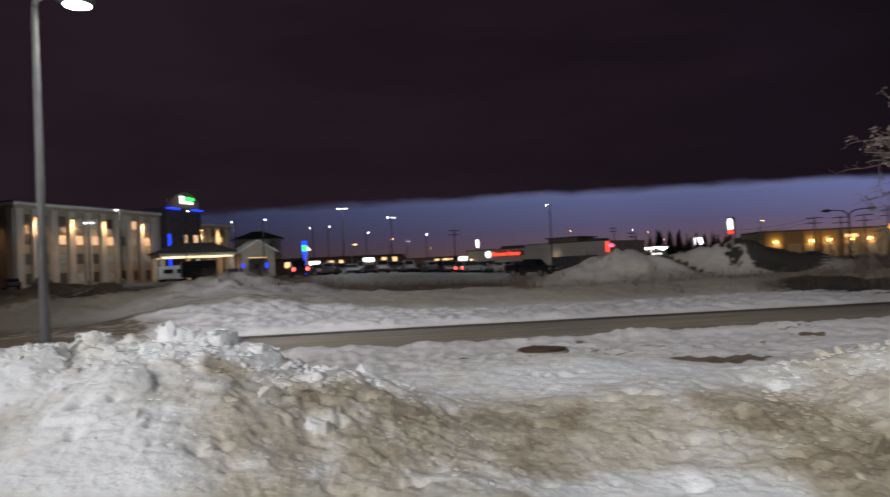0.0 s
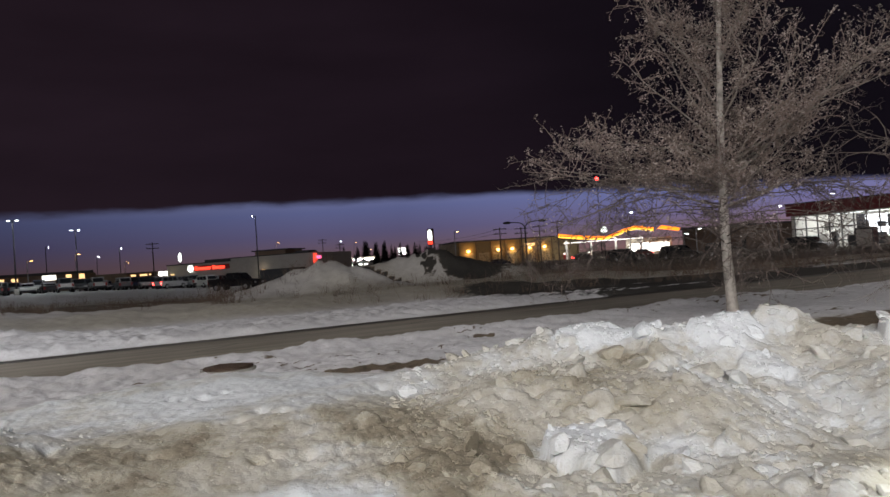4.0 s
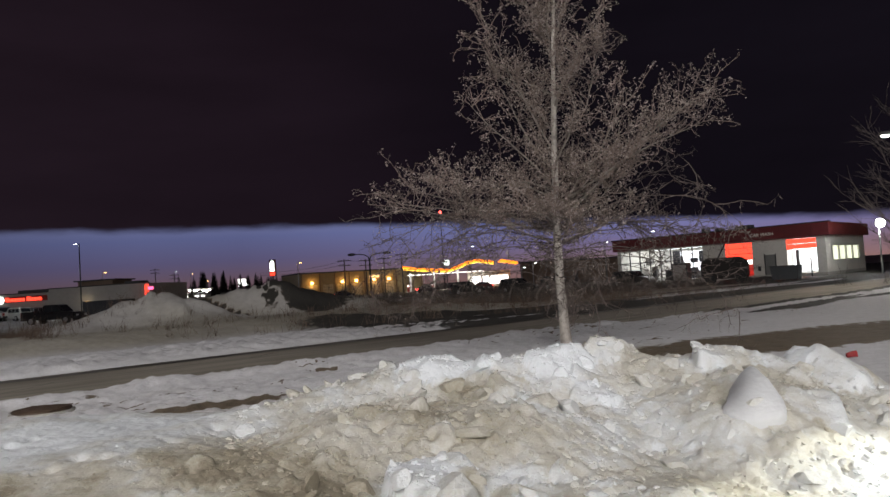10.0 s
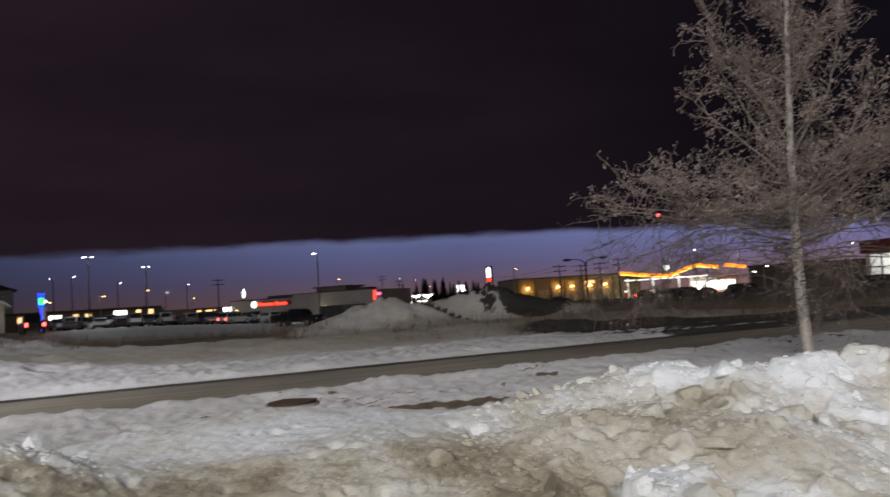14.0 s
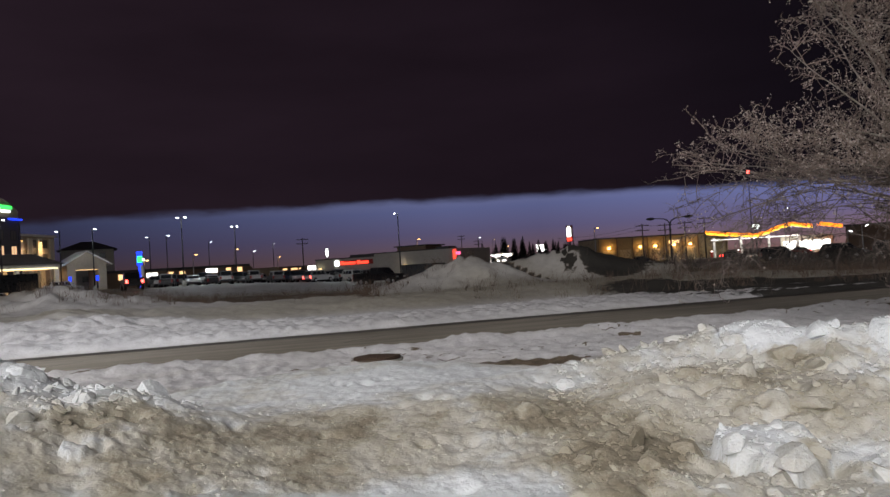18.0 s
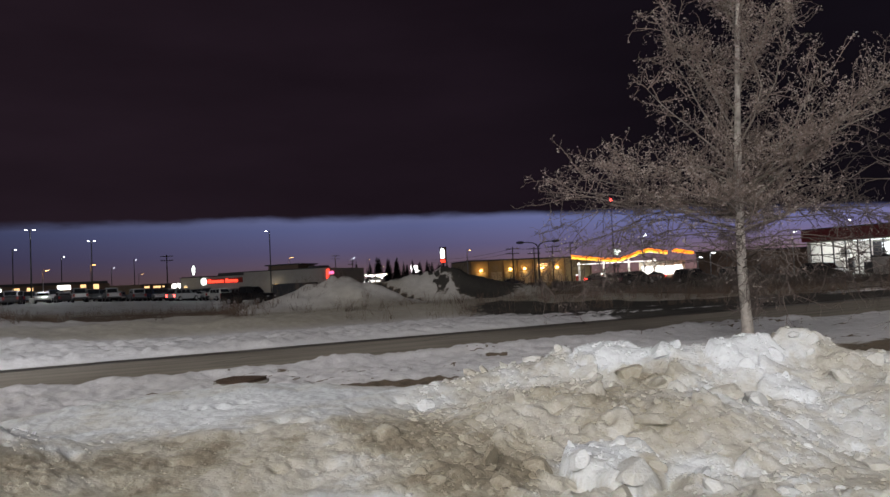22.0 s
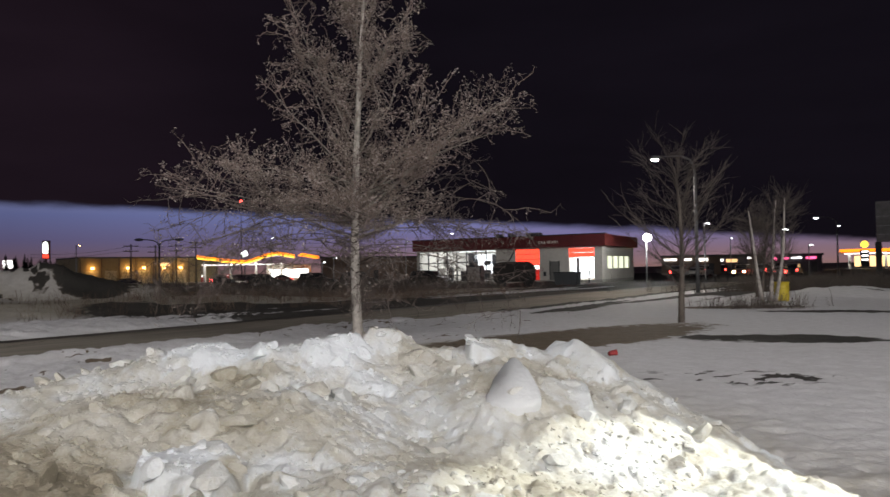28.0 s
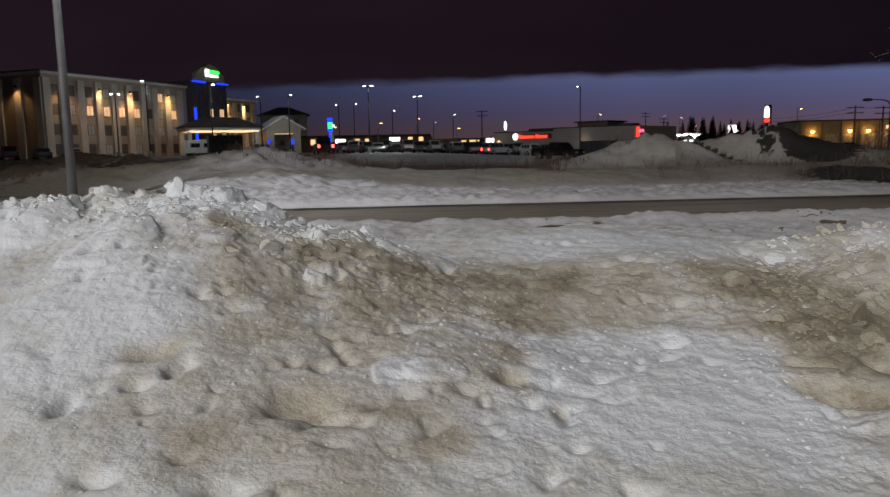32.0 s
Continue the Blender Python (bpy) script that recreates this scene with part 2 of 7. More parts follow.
    ln.new(maths(ns, ln, "MULTIPLY_ADD", fine, 0.08, maths(ns, ln, "MULTIPLY_ADD", coarse, 0.5, mid)), bp.inputs["Height"])
    ln.new(bp.outputs[0], b.inputs["Normal"])
    return m


def bank_material():
    """Packed snow that goes from clean bluish white through beige to gritty brown with its share of sand."""
    m = MATS["bank_snow"] = bpy.data.materials.new("bank_snow")
    ns, ln = nodes_of(m)
    b, out = ns.new("ShaderNodeBsdfPrincipled"), ns.new("ShaderNodeOutputMaterial")
    ln.new(b.outputs[0], out.inputs[0])
    geo, at = ns.new("ShaderNodeNewGeometry"), ns.new("ShaderNodeAttribute")
    at.attribute_name = "dirt"

    def tex(scale, detail, rough):
        n = ns.new("ShaderNodeTexNoise")
        n.inputs["Scale"].default_value, n.inputs["Detail"].default_value, n.inputs["Roughness"].default_value = scale, detail, rough
        ln.new(geo.outputs["Position"], n.inputs[0])
        return n.outputs[0]

    grain, mid, crust = tex(95, 4, 0.6), tex(26, 4, 0.6), tex(9, 4, 0.55)
    # sand is patchy and gritty where there is much of it, and hardly seen where there is little
    amount = maths(ns, ln, "MINIMUM", maths(ns, ln, "MAXIMUM", at.outputs["Fac"], 0.0), 1.2)
    spread = maths(ns, ln, "MULTIPLY_ADD", amount, 0.9, 0.16)
    noise_v = maths(ns, ln, "MULTIPLY_ADD", grain, 0.55, maths(ns, ln, "MULTIPLY_ADD", mid, 0.65, maths(ns, ln, "MULTIPLY", crust, 0.5)))
    f = maths(ns, ln, "MULTIPLY_ADD", maths(ns, ln, "SUBTRACT", noise_v, 0.85), spread, amount)
    col = ramp_of(ns, [(0.0, (0.70, 0.735, 0.765)), (0.2, (0.612, 0.628, 0.625)), (0.42, (0.505, 0.492, 0.44)), (0.68, (0.405, 0.38, 0.31)), (0.88, (0.325, 0.294, 0.23)), (1.0, (0.25, 0.22, 0.166))])
    ln.new(f, col.inputs[0])
    ln.new(col.outputs[0], b.inputs["Base Color"])
    ln.new(maths(ns, ln, "MULTIPLY_ADD", grain, 0.3, 0.5), b.inputs["Roughness"])
    b.inputs["Specular IOR Level"].default_value = 0.35
    bp = ns.new("ShaderNodeBump")
    bp.inputs["Strength"].default_value, bp.inputs["Distance"].default_value = 0.7, 0.016
    ln.new(maths(ns, ln, "MULTIPLY_ADD", grain, 0.25, maths(ns, ln, "MULTIPLY_ADD", mid, 0.8, crust)), bp.inputs["Height"])
    ln.new(bp.outputs[0], b.inputs["Normal"])
    return m


# ---- helpers for meshes ----
def box(bm, x0, x1, y0, y1, z0, z1, m=None):
    vs = [bm.verts.new((x, y, z)) for z in (z0, z1) for y in (y0, y1) for x in (x0, x1)]
    if m:
        for v in vs:
            v.co = m @ v.co
    for f in ((0, 2, 3, 1), (4, 5, 7, 6), (0, 1, 5, 4), (2, 6, 7, 3), (0, 4, 6, 2), (1, 3, 7, 5)):
        bm.faces.new([vs[i] for i in f])
    return vs


def tube(bm, points, radii, sides=8, cap=True):
    """A tapered tube through the points."""
    rings = []
    pts = [Vector(p) for p in points]
    for i, p in enumerate(pts):
        d = (pts[min(i + 1, len(pts) - 1)] - pts[max(i - 1, 0)]).normalized()
        a = d.orthogonal().normalized() if i == 0 else (rings_a - d * d.dot(rings_a)).normalized()
        rings_a = a
        c = d.cross(a)
        r = radii[i] if isinstance(radii, (list, tuple)) else radii
        rings.append([bm.verts.new(p + (a * math.cos(t) + c * math.sin(t)) * r) for t in (2 * math.pi * k / sides for k in range(sides))])
    for r0, r1 in zip(rings, rings[1:]):
        for k in range(sides):
            bm.faces.new((r0[k], r0[(k + 1) % sides], r1[(k + 1) % sides], r1[k]))
    if cap:
        bm.faces.new(rings[0][::-1])
        bm.faces.new(rings[-1])


def prism(bm, outline, y0, y1, m=None):
    """An outline in x and z, drawn out along y."""
    a = [bm.verts.new((x, y0, z)) for x, z in outline]
    b = [bm.verts.new((x, y1, z)) for x, z in outline]
    if m:
        for v in a + b:
            v.co = m @ v.co
    n = len(outline)
    bm.faces.new(a)
    bm.faces.new(b[::-1])
    for i in range(n):
        bm.faces.new((a[i], b[i], b[(i + 1) % n], a[(i + 1) % n]))


def mesh_of(bm, name, material, smooth=False, bevel=0.0):
    if bevel:
        bmesh.ops.bevel(bm, geom=bm.edges[:], offset=bevel, segments=1, affect="EDGES", clamp_overlap=True)
    bmesh.ops.recalc_face_normals(bm, faces=bm.faces[:])
    me = bpy.data.meshes.new(name)
    bm.to_mesh(me)
    bm.free()
    me.materials.append(material)
    if smooth:
        me.polygons.foreach_set("use_smooth", [True] * len(me.polygons))
    return me


def part(name, bm, material, parent, label="", smooth=False, bevel=0.0):
    ob = new(name, mesh_of(bm, name, material, smooth, bevel))
    ob.parent = parent
    return tagged(ob, label)


def boxpart(name, dims, material, parent, label="", bevel=0.0):
    bm = bmesh.new()
    box(bm, *dims)
    return part(name, bm, material, parent, label, bevel=bevel)


def tubepart(name, points, radii, material, parent, label="", sides=8):
    bm = bmesh.new()
    tube(bm, points, radii, sides)
    return part(name, bm, material, parent, label, smooth=True)


def thing(name, m, label, category, group="", kind=""):
    ob = new(name)
    ob.empty_display_size = 0.2
    ob.matrix_world = m
    return tagged(ob, label, category, group, kind)


def grid_mesh(name, X, Y, Z, attrs, material, wrap=False):
    """A sheet over a grid of places, with its attributes."""
    ny, nx = X.shape
    co = np.stack([X, Y, Z], -1).reshape(-1, 3)
    i = np.arange(ny * nx).reshape(ny, nx)
    j = np.roll(i, -1, 1) if wrap else None
    q = np.stack([i[:-1], j[:-1], j[1:], i[1:]], -1) if wrap else np.stack([i[:-1, :-1], i[:-1, 1:], i[1:, 1:], i[1:, :-1]], -1)
    q = q.reshape(-1, 4)
    me = bpy.data.meshes.new(name)
    me.vertices.add(len(co))
    me.vertices.foreach_set("co", co.ravel())
    me.loops.add(q.size)
    me.loops.foreach_set("vertex_index", q.ravel().astype(np.int32))
    me.polygons.add(len(q))
    me.polygons.foreach_set("loop_start", np.arange(0, q.size, 4, dtype=np.int32))
    me.update(calc_edges=True)
    me.polygons.foreach_set("use_smooth", np.ones(len(q), bool))
    for key, values in attrs.items():
        a = me.attributes.new(key, "FLOAT", "POINT")
        a.data.foreach_set("value", values.ravel().astype(np.float32))
    me.materials.append(material)
    return new(name, me)


# ---- the lie of the land ----
UX, UY = 0.777, 0.630  # along the road


def sstep(a, b, v):
    t = np.clip((v - a) / (b - a), 0, 1)
    return t * t * (3 - 2 * t)


def value_noise(x, y, scale, seed=0):
    """Smooth random heights between 0 and 1."""
    x, y = np.asarray(x) / scale, np.asarray(y) / scale
    xi, yi = np.floor(x).astype(np.int64), np.floor(y).astype(np.int64)
    xf, yf = x - xi, y - yi
    xf, yf = xf * xf * (3 - 2 * xf), yf * yf * (3 - 2 * yf)

    def h(a, b):
        n = (a * 374761393 + b * 668265263 + seed * 144269) & 0x7FFFFFFF
        n = ((n ^ (n >> 13)) * 1274126177) & 0x7FFFFFFF
        return ((n ^ (n >> 16)) & 0xFFFF) / 65535.0

    return (h(xi, yi) * (1 - xf) + h(xi + 1, yi) * xf) * (1 - yf) + (h(xi, yi + 1) * (1 - xf) + h(xi + 1, yi + 1) * xf) * yf


def fbm(x, y, scale, seed=0, octaves=4):
    return sum(value_noise(x, y, scale / 2 ** k, seed + k) * 0.5 ** k for k in range(octaves)) / sum(0.5 ** k for k in range(octaves))


def hump(x, y, cx, cy, rx, ry, turn=0.0):
    c, s = math.cos(radians(turn)), math.sin(radians(turn))
    a, b = (x - cx) * c + (y - cy) * s, -(x - cx) * s + (y - cy) * c
    return np.exp(-((a / rx) ** 2 + (b / ry) ** 2))


def ground_height(x, y):
    x, y = np.asarray(x, float), np.asarray(y, float)
    v, u = -UY * x + UX * y, UX * x + UY * y
    r, az = np.hypot(x, y), np.degrees(np.arctan2(x, y))
    n1, n2, n3 = fbm(x, y, 6.0, 1), fbm(x, y, 1.2, 5), fbm(x, y, 0.5, 9, 3)
    open_field = sstep(4.0, 6.5, x) * (v < 14)
    land = 1.2 * sstep(45, 85, r) * sstep(-22, -42, az)
    near = 0.03 + 0.07 * (n1 - 0.5) + 0.06 * (n2 - 0.45) + 0.07 * (n3 - 0.5) + 0.12 * (fbm(x, y, 0.2, 13, 3) - 0.5) - 0.12 * np.abs(fbm(x, y, 0.45, 17, 3) - 0.5)
    near = near * (1 - 0.65 * open_field)
    edge = 0.16 * np.exp(-((v - 15.4 - 0.8 * (n1 - 0.5)) / 0.6) ** 2) * (0.4 + n2) * (u < 20)
    z = near * (v < 16.2) + edge
    flat = np.clip(1 - r / 60, 0, 1)
    strip = sstep(21.7, 22.6, v + 0.6 * (n2 - 0.5)) * (1 - sstep(26.5, 28.5, v)) * (1 - sstep(16, 30, u))
    z = z + strip * (0.16 + 0.05 * (n2 - 0.5) + 0.10 * (n3 - 0.5) + 0.24 * (fbm(x, y, 0.22, 19, 3) - 0.5)) * sstep(-8.5, -5.5, u + 2 * (n1 - 0.5))
    berm = sstep(27.5, 32, v + 3 * (n1 - 0.5)) * (1 - sstep(36, 44, v)) * (1 - sstep(24, 40, u)) * sstep(-12, -7, u)
    z = z + berm * (0.38 + 0.5 * (n1 - 0.3) + 0.18 * (n2 - 0.5) + 0.14 * (n3 - 0.5))
    rough = 0.5 + 0.7 * n2 + 0.25 * n3
    heap = 0.8 + 0.25 * (n2 - 0.5) + 0.2 * (n3 - 0.5)
    z = z + 2.0 * heap * hump(x, y, -14.2, 40.3, 2.9, 2.2, 20) + 1.1 * heap * hump(x, y, -17.4, 38.9, 3.4, 2.5, 30)
    z = z + 2.9 * heap * hump(x, y, -10.3, 48.6, 2.9, 2.3, 10) + 1.8 * heap * hump(x, y, -14.2, 47.4, 2.6, 2.2, 10) + 1.3 * heap * hump(x, y, -5.6, 49.6, 3.2, 2.0, 10)
    z = z + 1.35 * rough * hump(x, y, -31.0, 26.8, 5.2, 4.2, 40) + 1.6 * rough * hump(x, y, -45, 26, 9, 3.5, 20) + 1.3 * rough * hump(x, y, -42, 19, 10, 3, 20)
    z = z + 0.7 * rough * hump(x, y, -21.5, 18.2, 4.5, 3.0, 40)
    z = z + 0.55 * rough * hump(x, y, 28, 29, 3.2, 2.6) + 0.5 * rough * hump(x, y, 29, 68, 3.5, 1.5)
    road = (1 - sstep(0.0, 0.35, np.abs(v - 18.9) - 2.9)) * sstep(-70, -60, u)
    z = z * (1 - road) - 0.05 * road
    return np.maximum(z, -0.05) * np.where(r > 150, 0, 1) + land


def ground_at(x, y):
    return float(ground_height(np.array([x]), np.array([y]))[0])

# ---- ground, road and the ploughed snow bank ----
GROUND = ground_material("snowy_ground")
BANK = bank_material()


def make_ground():
    az = np.radians(np.concatenate([np.arange(-75, 60, 0.25), np.arange(60, 285, 1.5)]))
    r = np.concatenate([[0.0], np.geomspace(0.4, 4, 40), np.geomspace(4.1, 24, 270), np.geomspace(24.2, 38, 130), np.geomspace(38.3, 70, 80), np.geomspace(72, 160, 40), np.geomspace(180, 4500, 14)])
    R, A = np.meshgrid(r, az, indexing="ij")
    X, Y = R * np.sin(A), R * np.cos(A)
    Z = ground_height(X, Y)
    v, u = -UY * X + UX * Y, UX * X + UY * Y
    n1, n2, n4 = fbm(X, Y, 6.0, 1), fbm(X, Y, 1.2, 5), fbm(X, Y, 3.0, 21)
    azd = np.degrees(np.arctan2(X, Y))
    dirt = 0.15 + 0.35 * (n1 - 0.4)
    # beige crust next to the bank, cleaner snow along the kerb and on the strip across the road
    dirt = dirt + 0.42 * sstep(12.5, 9.5, v + 3.0 * (n4 - 0.5)) * sstep(7.0, 4.0, X) * (0.5 + n2)
    dirt = dirt - 0.16 * sstep(9.5, 11.5, v) * (v < 16) * sstep(7.0, 4.0, X)
    dirt = dirt - 0.22 * sstep(22.3, 22.9, v) * sstep(27.5, 26.5, v)
    dirt = dirt + 0.6 * sstep(27.5, 30.0, v + 3 * (n1 - 0.5)) 
    dirt = dirt + 0.4 * sstep(21.2, 21.6, v) * (1 - sstep(21.8, 22.1, v))
    dirt = dirt + 0.30 * sstep(0.5, 0.7, fbm(u * 0.5, v * 1.6, 0.8, 61)) * (v < 16) * sstep(6, 4, X)
    grass = np.zeros_like(X)
    # cracks and trodden lines where the snow has shrunk from the turf, running along the road
    crack = np.abs(fbm(u * 0.22, v * 1.5, 0.55, 66, 3) - 0.5)
    grass = np.maximum(grass, 0.72 * (1 - sstep(0.006, 0.035, crack)) * sstep(0.36, 0.52, n4) * sstep(9.5, 11.0, v) * (v < 15.3) * (R < 30))
    # bare turf showing through by the birch and beside the manhole
    turf = np.maximum(hump(X, Y, 8.4, 16.8, 5.6, 1.9, 22), hump(X, Y, -3.5, 12.3, 1.35, 0.5, 30))
    grass = np.maximum(grass, 1.1 * turf * (0.6 + 0.8 * n4))
    grass = np.maximum(grass, 1.0 * hump(X, Y, 19.6, 25.3, 3.2, 1.3, -25) * (0.5 + n2))
    # scrub beyond the snow strip and over the rough land
    grass = np.maximum(grass, 0.85 * sstep(33, 40, v) * (0.55 + 0.8 * (n2 - 0.3)))
    pile = np.maximum(np.maximum(hump(X, Y, -13.2, 40.7, 3.6, 2.4, 20), 0.9 * hump(X, Y, -17, 38, 4, 2.5, 30)), hump(X, Y, -9.8, 48.3, 4.4, 2.6, 10))
    dark_heap = hump(X, Y, -10.6, 47.8, 4.6, 3.0, 10)
    band = np.abs(fbm(0.35 * X + 0.2 * Y, 1.6 * Y + 0.7 * X, 2.4, 77, 3) - 0.5)
    soil = (1 - sstep(0.03, 0.075, band)) * np.clip(1.8 * dark_heap, 0, 1) * (0.7 + 0.6 * n2)
    soil = np.maximum(soil, 1.1 * sstep(0.54, 0.62, fbm(X, Y, 0.6, 78)) * hump(X, Y, -10.0, 48.3, 2.6, 2.4, 10))
    soil = np.maximum(soil, 1.3 * hump(X, Y, -8.0, 48.6, 2.2, 2.6, 10) * (0.5 + n2))
    grass = np.maximum(grass * (1 - np.clip(1.5 * pile, 0, 1)), 1.0 * soil)
    dirt = dirt * (1 - 0.5 * np.clip(1.6 * pile, 0, 1)) + 0.15 * np.clip(1.6 * pile, 0, 1) * (0.4 + n4)
    left = np.maximum(hump(X, Y, -45, 26, 10, 4, 20), hump(X, Y, -42, 19, 11, 4, 20))
    dirt = dirt + 0.8 * left - 0.35 * hump(X, Y, -30.0, 26.0, 7.0, 4.5, 40)
    grass = np.maximum(grass * (1 - hump(X, Y, -31.5, 26.5, 5, 4, 40)), 0.55 * left)
    right = sstep(12, 26, azd) * sstep(60, 40, azd)
    grass = grass * (1 - right * (v < 45) * sstep(19, 24, v) * (R > 34)) * np.where(R > 60, 0.6, 1)
    # trodden and cleared places
    tar = np.zeros_like(X)
    tar = np.maximum(tar, 1.15 * hump(X, Y, 12.0, 14.2, 2.5, 1.15, -32) * (0.3 + 1.2 * n2))
    tar = np.maximum(tar, 1.1 * hump(X, Y, 20.2, 21.2, 2.8, 0.8, -40) * (0.45 + 1.0 * n2))
    tar = np.maximum(tar, 0.95 * hump(X, Y, 30.5, 26.5, 3.4, 0.5, -40))
    tar = np.maximum(tar, 0.72 * hump(X, Y, 7.4, 9.6, 2.6, 1.2, -25) * sstep(0.46, 0.58, fbm(0.8 * X + 0.5 * Y, 1.6 * Y - 0.8 * X, 0.34, 123, 3)))
    tar = np.maximum(tar, 0.95 * soil)
    # the side road, the wide apron to the car wash and the parking lots
    lane = sstep(20, 28, u) * sstep(15.0, 16.5, v + 1.5 * (n1 - 0.5)) * (1 - sstep(24, 26, v))
    slush = sstep(11, 21, u) * sstep(9.0, 11.5, v) * (1 - sstep(30, 33, v))
    tar = np.maximum(tar, slush * (0.25 + 0.62 * sstep(0.42, 0.56, fbm(u * 0.10, v * 1.0, 1.6, 33))))
    tar = np.maximum(tar, 0.75 * lane)
    lot = sstep(60, 68, R) * (azd > -58) * (azd < -22) * (R < 150)
    tar = np.maximum(tar, 0.30 * lot)
    dirt = dirt * (1 - 0.5 * lot)
    tar = np.maximum(tar, 0.6 * sstep(62, 70, R) * (azd > 12) * (azd < 50) * (R < 200))
    street = sstep(-6.0, -8.5, u + 5 * (n1 - 0.5) + 3 * (n2 - 0.5)) * sstep(19.5, 21.5, v) * (azd < -35)
    white = np.clip(1.4 * hump(X, Y, -27.0, 23.0, 9.5, 4.5, 40), 0, 1)
    grass = np.maximum(grass, 0.62 * street * (0.5 + n2) * (1 - white))
    dirt = dirt + 0.8 * street * (1 - 0.8 * white)
    tar = np.maximum(tar, street * (0.1 + 0.75 * n1) * np.maximum(0.95 * (1 - white), 0.2 * left))
    dirt = dirt * (1 - 0.6 * white) + 0.12 * white * (0.3 + n2)
    tar = tar * (1 - 0.8 * white)
    ob = grid_mesh("ground", X, Y, Z, {"dirt": dirt, "grass": grass, "tar": tar}, GROUND, wrap=True)
    tagged(ob, "snow-covered winter ground with bare turf and slush", "ground", kind="structure")


def road_material():
    m = bpy.data.materials.new("road_asphalt")
    ns, ln = nodes_of(m)
    b, out = ns.new("ShaderNodeBsdfPrincipled"), ns.new("ShaderNodeOutputMaterial")
    ln.new(b.outputs[0], out.inputs[0])
    tc = ns.new("ShaderNodeTexCoord")
    mp = ns.new("ShaderNodeMapping")
    mp.inputs["Scale"].default_value = (0.12, 1.6, 1)
    ln.new(tc.outputs["Object"], mp.inputs[0])
    streak, grain, patch = ns.new("ShaderNodeTexNoise"), ns.new("ShaderNodeTexNoise"), ns.new("ShaderNodeTexNoise")
    streak.inputs["Scale"].default_value, streak.inputs["Detail"].default_value = 1.4, 6
    grain.inputs["Scale"].default_value, grain.inputs["Detail"].default_value = 45, 4
    patch.inputs["Scale"].default_value, patch.inputs["Detail"].default_value = 0.5, 5
    ln.new(mp.outputs[0], streak.inputs[0])
    ln.new(tc.outputs["Object"], grain.inputs[0])
    ln.new(tc.outputs["Object"], patch.inputs[0])
    f = maths(ns, ln, "MULTIPLY_ADD", streak.outputs[0], 0.55, maths(ns, ln, "MULTIPLY_ADD", grain.outputs[0], 0.2, maths(ns, ln, "MULTIPLY", patch.outputs[0], 0.25)))
    # wet dark strip along the far kerb, sanded dry crown
    sep = ns.new("ShaderNodeSeparateXYZ")
    ln.new(tc.outputs["Object"], sep.inputs[0])
    wet = ns.new("ShaderNodeMapRange")
    wet.interpolation_type = "SMOOTHSTEP"
    ln.new(maths(ns, ln, "MULTIPLY_ADD", patch.outputs[0], 0.8, sep.outputs[1]), wet.inputs[0])
    wet.inputs[1].default_value, wet.inputs[2].default_value = 2.1, 2.5
    f2 = maths(ns, ln, "SUBTRACT", f, maths(ns, ln, "MULTIPLY", wet.outputs[0], 0.35))
    r = ramp_of(ns, [(0.1, (0.026, 0.023, 0.019)), (0.40, (0.21, 0.186, 0.152)), (0.62, (0.34, 0.305, 0.255))])
    ln.new(f2, r.inputs[0])
    ln.new(r.outputs[0], b.inputs["Base Color"])
    ln.new(maths(ns, ln, "MULTIPLY_ADD", wet.outputs[0], -0.35, 0.85), b.inputs["Roughness"])
    bp = ns.new("ShaderNodeBump")
    bp.inputs["Strength"].default_value, bp.inputs["Distance"].default_value = 0.3, 0.01
    ln.new(grain.outputs[0], bp.inputs["Height"])
    ln.new(bp.outputs[0], b.inputs["Normal"])
    return m


def make_road():
    u, v = np.meshgrid(np.arange(-62, 75, 0.5), np.linspace(-3.3, 3.3, 25))
    z = -0.03 + 0.05 * (1 - (v / 3.3) ** 2) - 0.02 * np.exp(-((np.abs(v) - 1.1) / 0.35) ** 2) + 0.01 * (value_noise(u, v, 2.0, 3) - 0.5)
    ob = grid_mesh("road", u, v, z, {}, road_material())
    ob.matrix_world = Matrix(((UX, -UY, 0, -UY * 18.9), (UY, UX, 0, UX * 18.9), (0, 0, 1, 0.0), (0, 0, 0, 1)))
    tagged(ob, "sanded grey asphalt road between ploughed snow", "road", kind="structure")
    bm = bmesh.new()
    rnd = random.Random(4)
    for u0, v0, du, dv in ((-4.5, -1.2, 1.6, 1.4), (-3.6, -2.2, 2.4, 0.2), (-8, 0.3, 1.0, 1.2), (3, -0.8, 1.2, 1.1), (9, 0.4, 1.4, 0.9)):
        pts = [(u0 + du * k / 7 + rnd.uniform(-0.06, 0.06), v0 + dv * k / 7 + rnd.uniform(-0.06, 0.06), 0.0) for k in range(8)]
        for (a, b, _), (c, d, _) in zip(pts, pts[1:]):
            w = 0.022
            za, zc = [-0.026 + 0.05 * (1 - (q / 3.3) ** 2) for q in (b, d)]
            bm.faces.new([bm.verts.new(p) for p in ((a, b - w, za), (c, d - w, zc), (c, d + w, zc), (a, b + w, za))])
    cracks = part("crack", bm, mat("tar_seal", (0.02, 0.019, 0.018), 0.7), ob, "dark sealed crack")


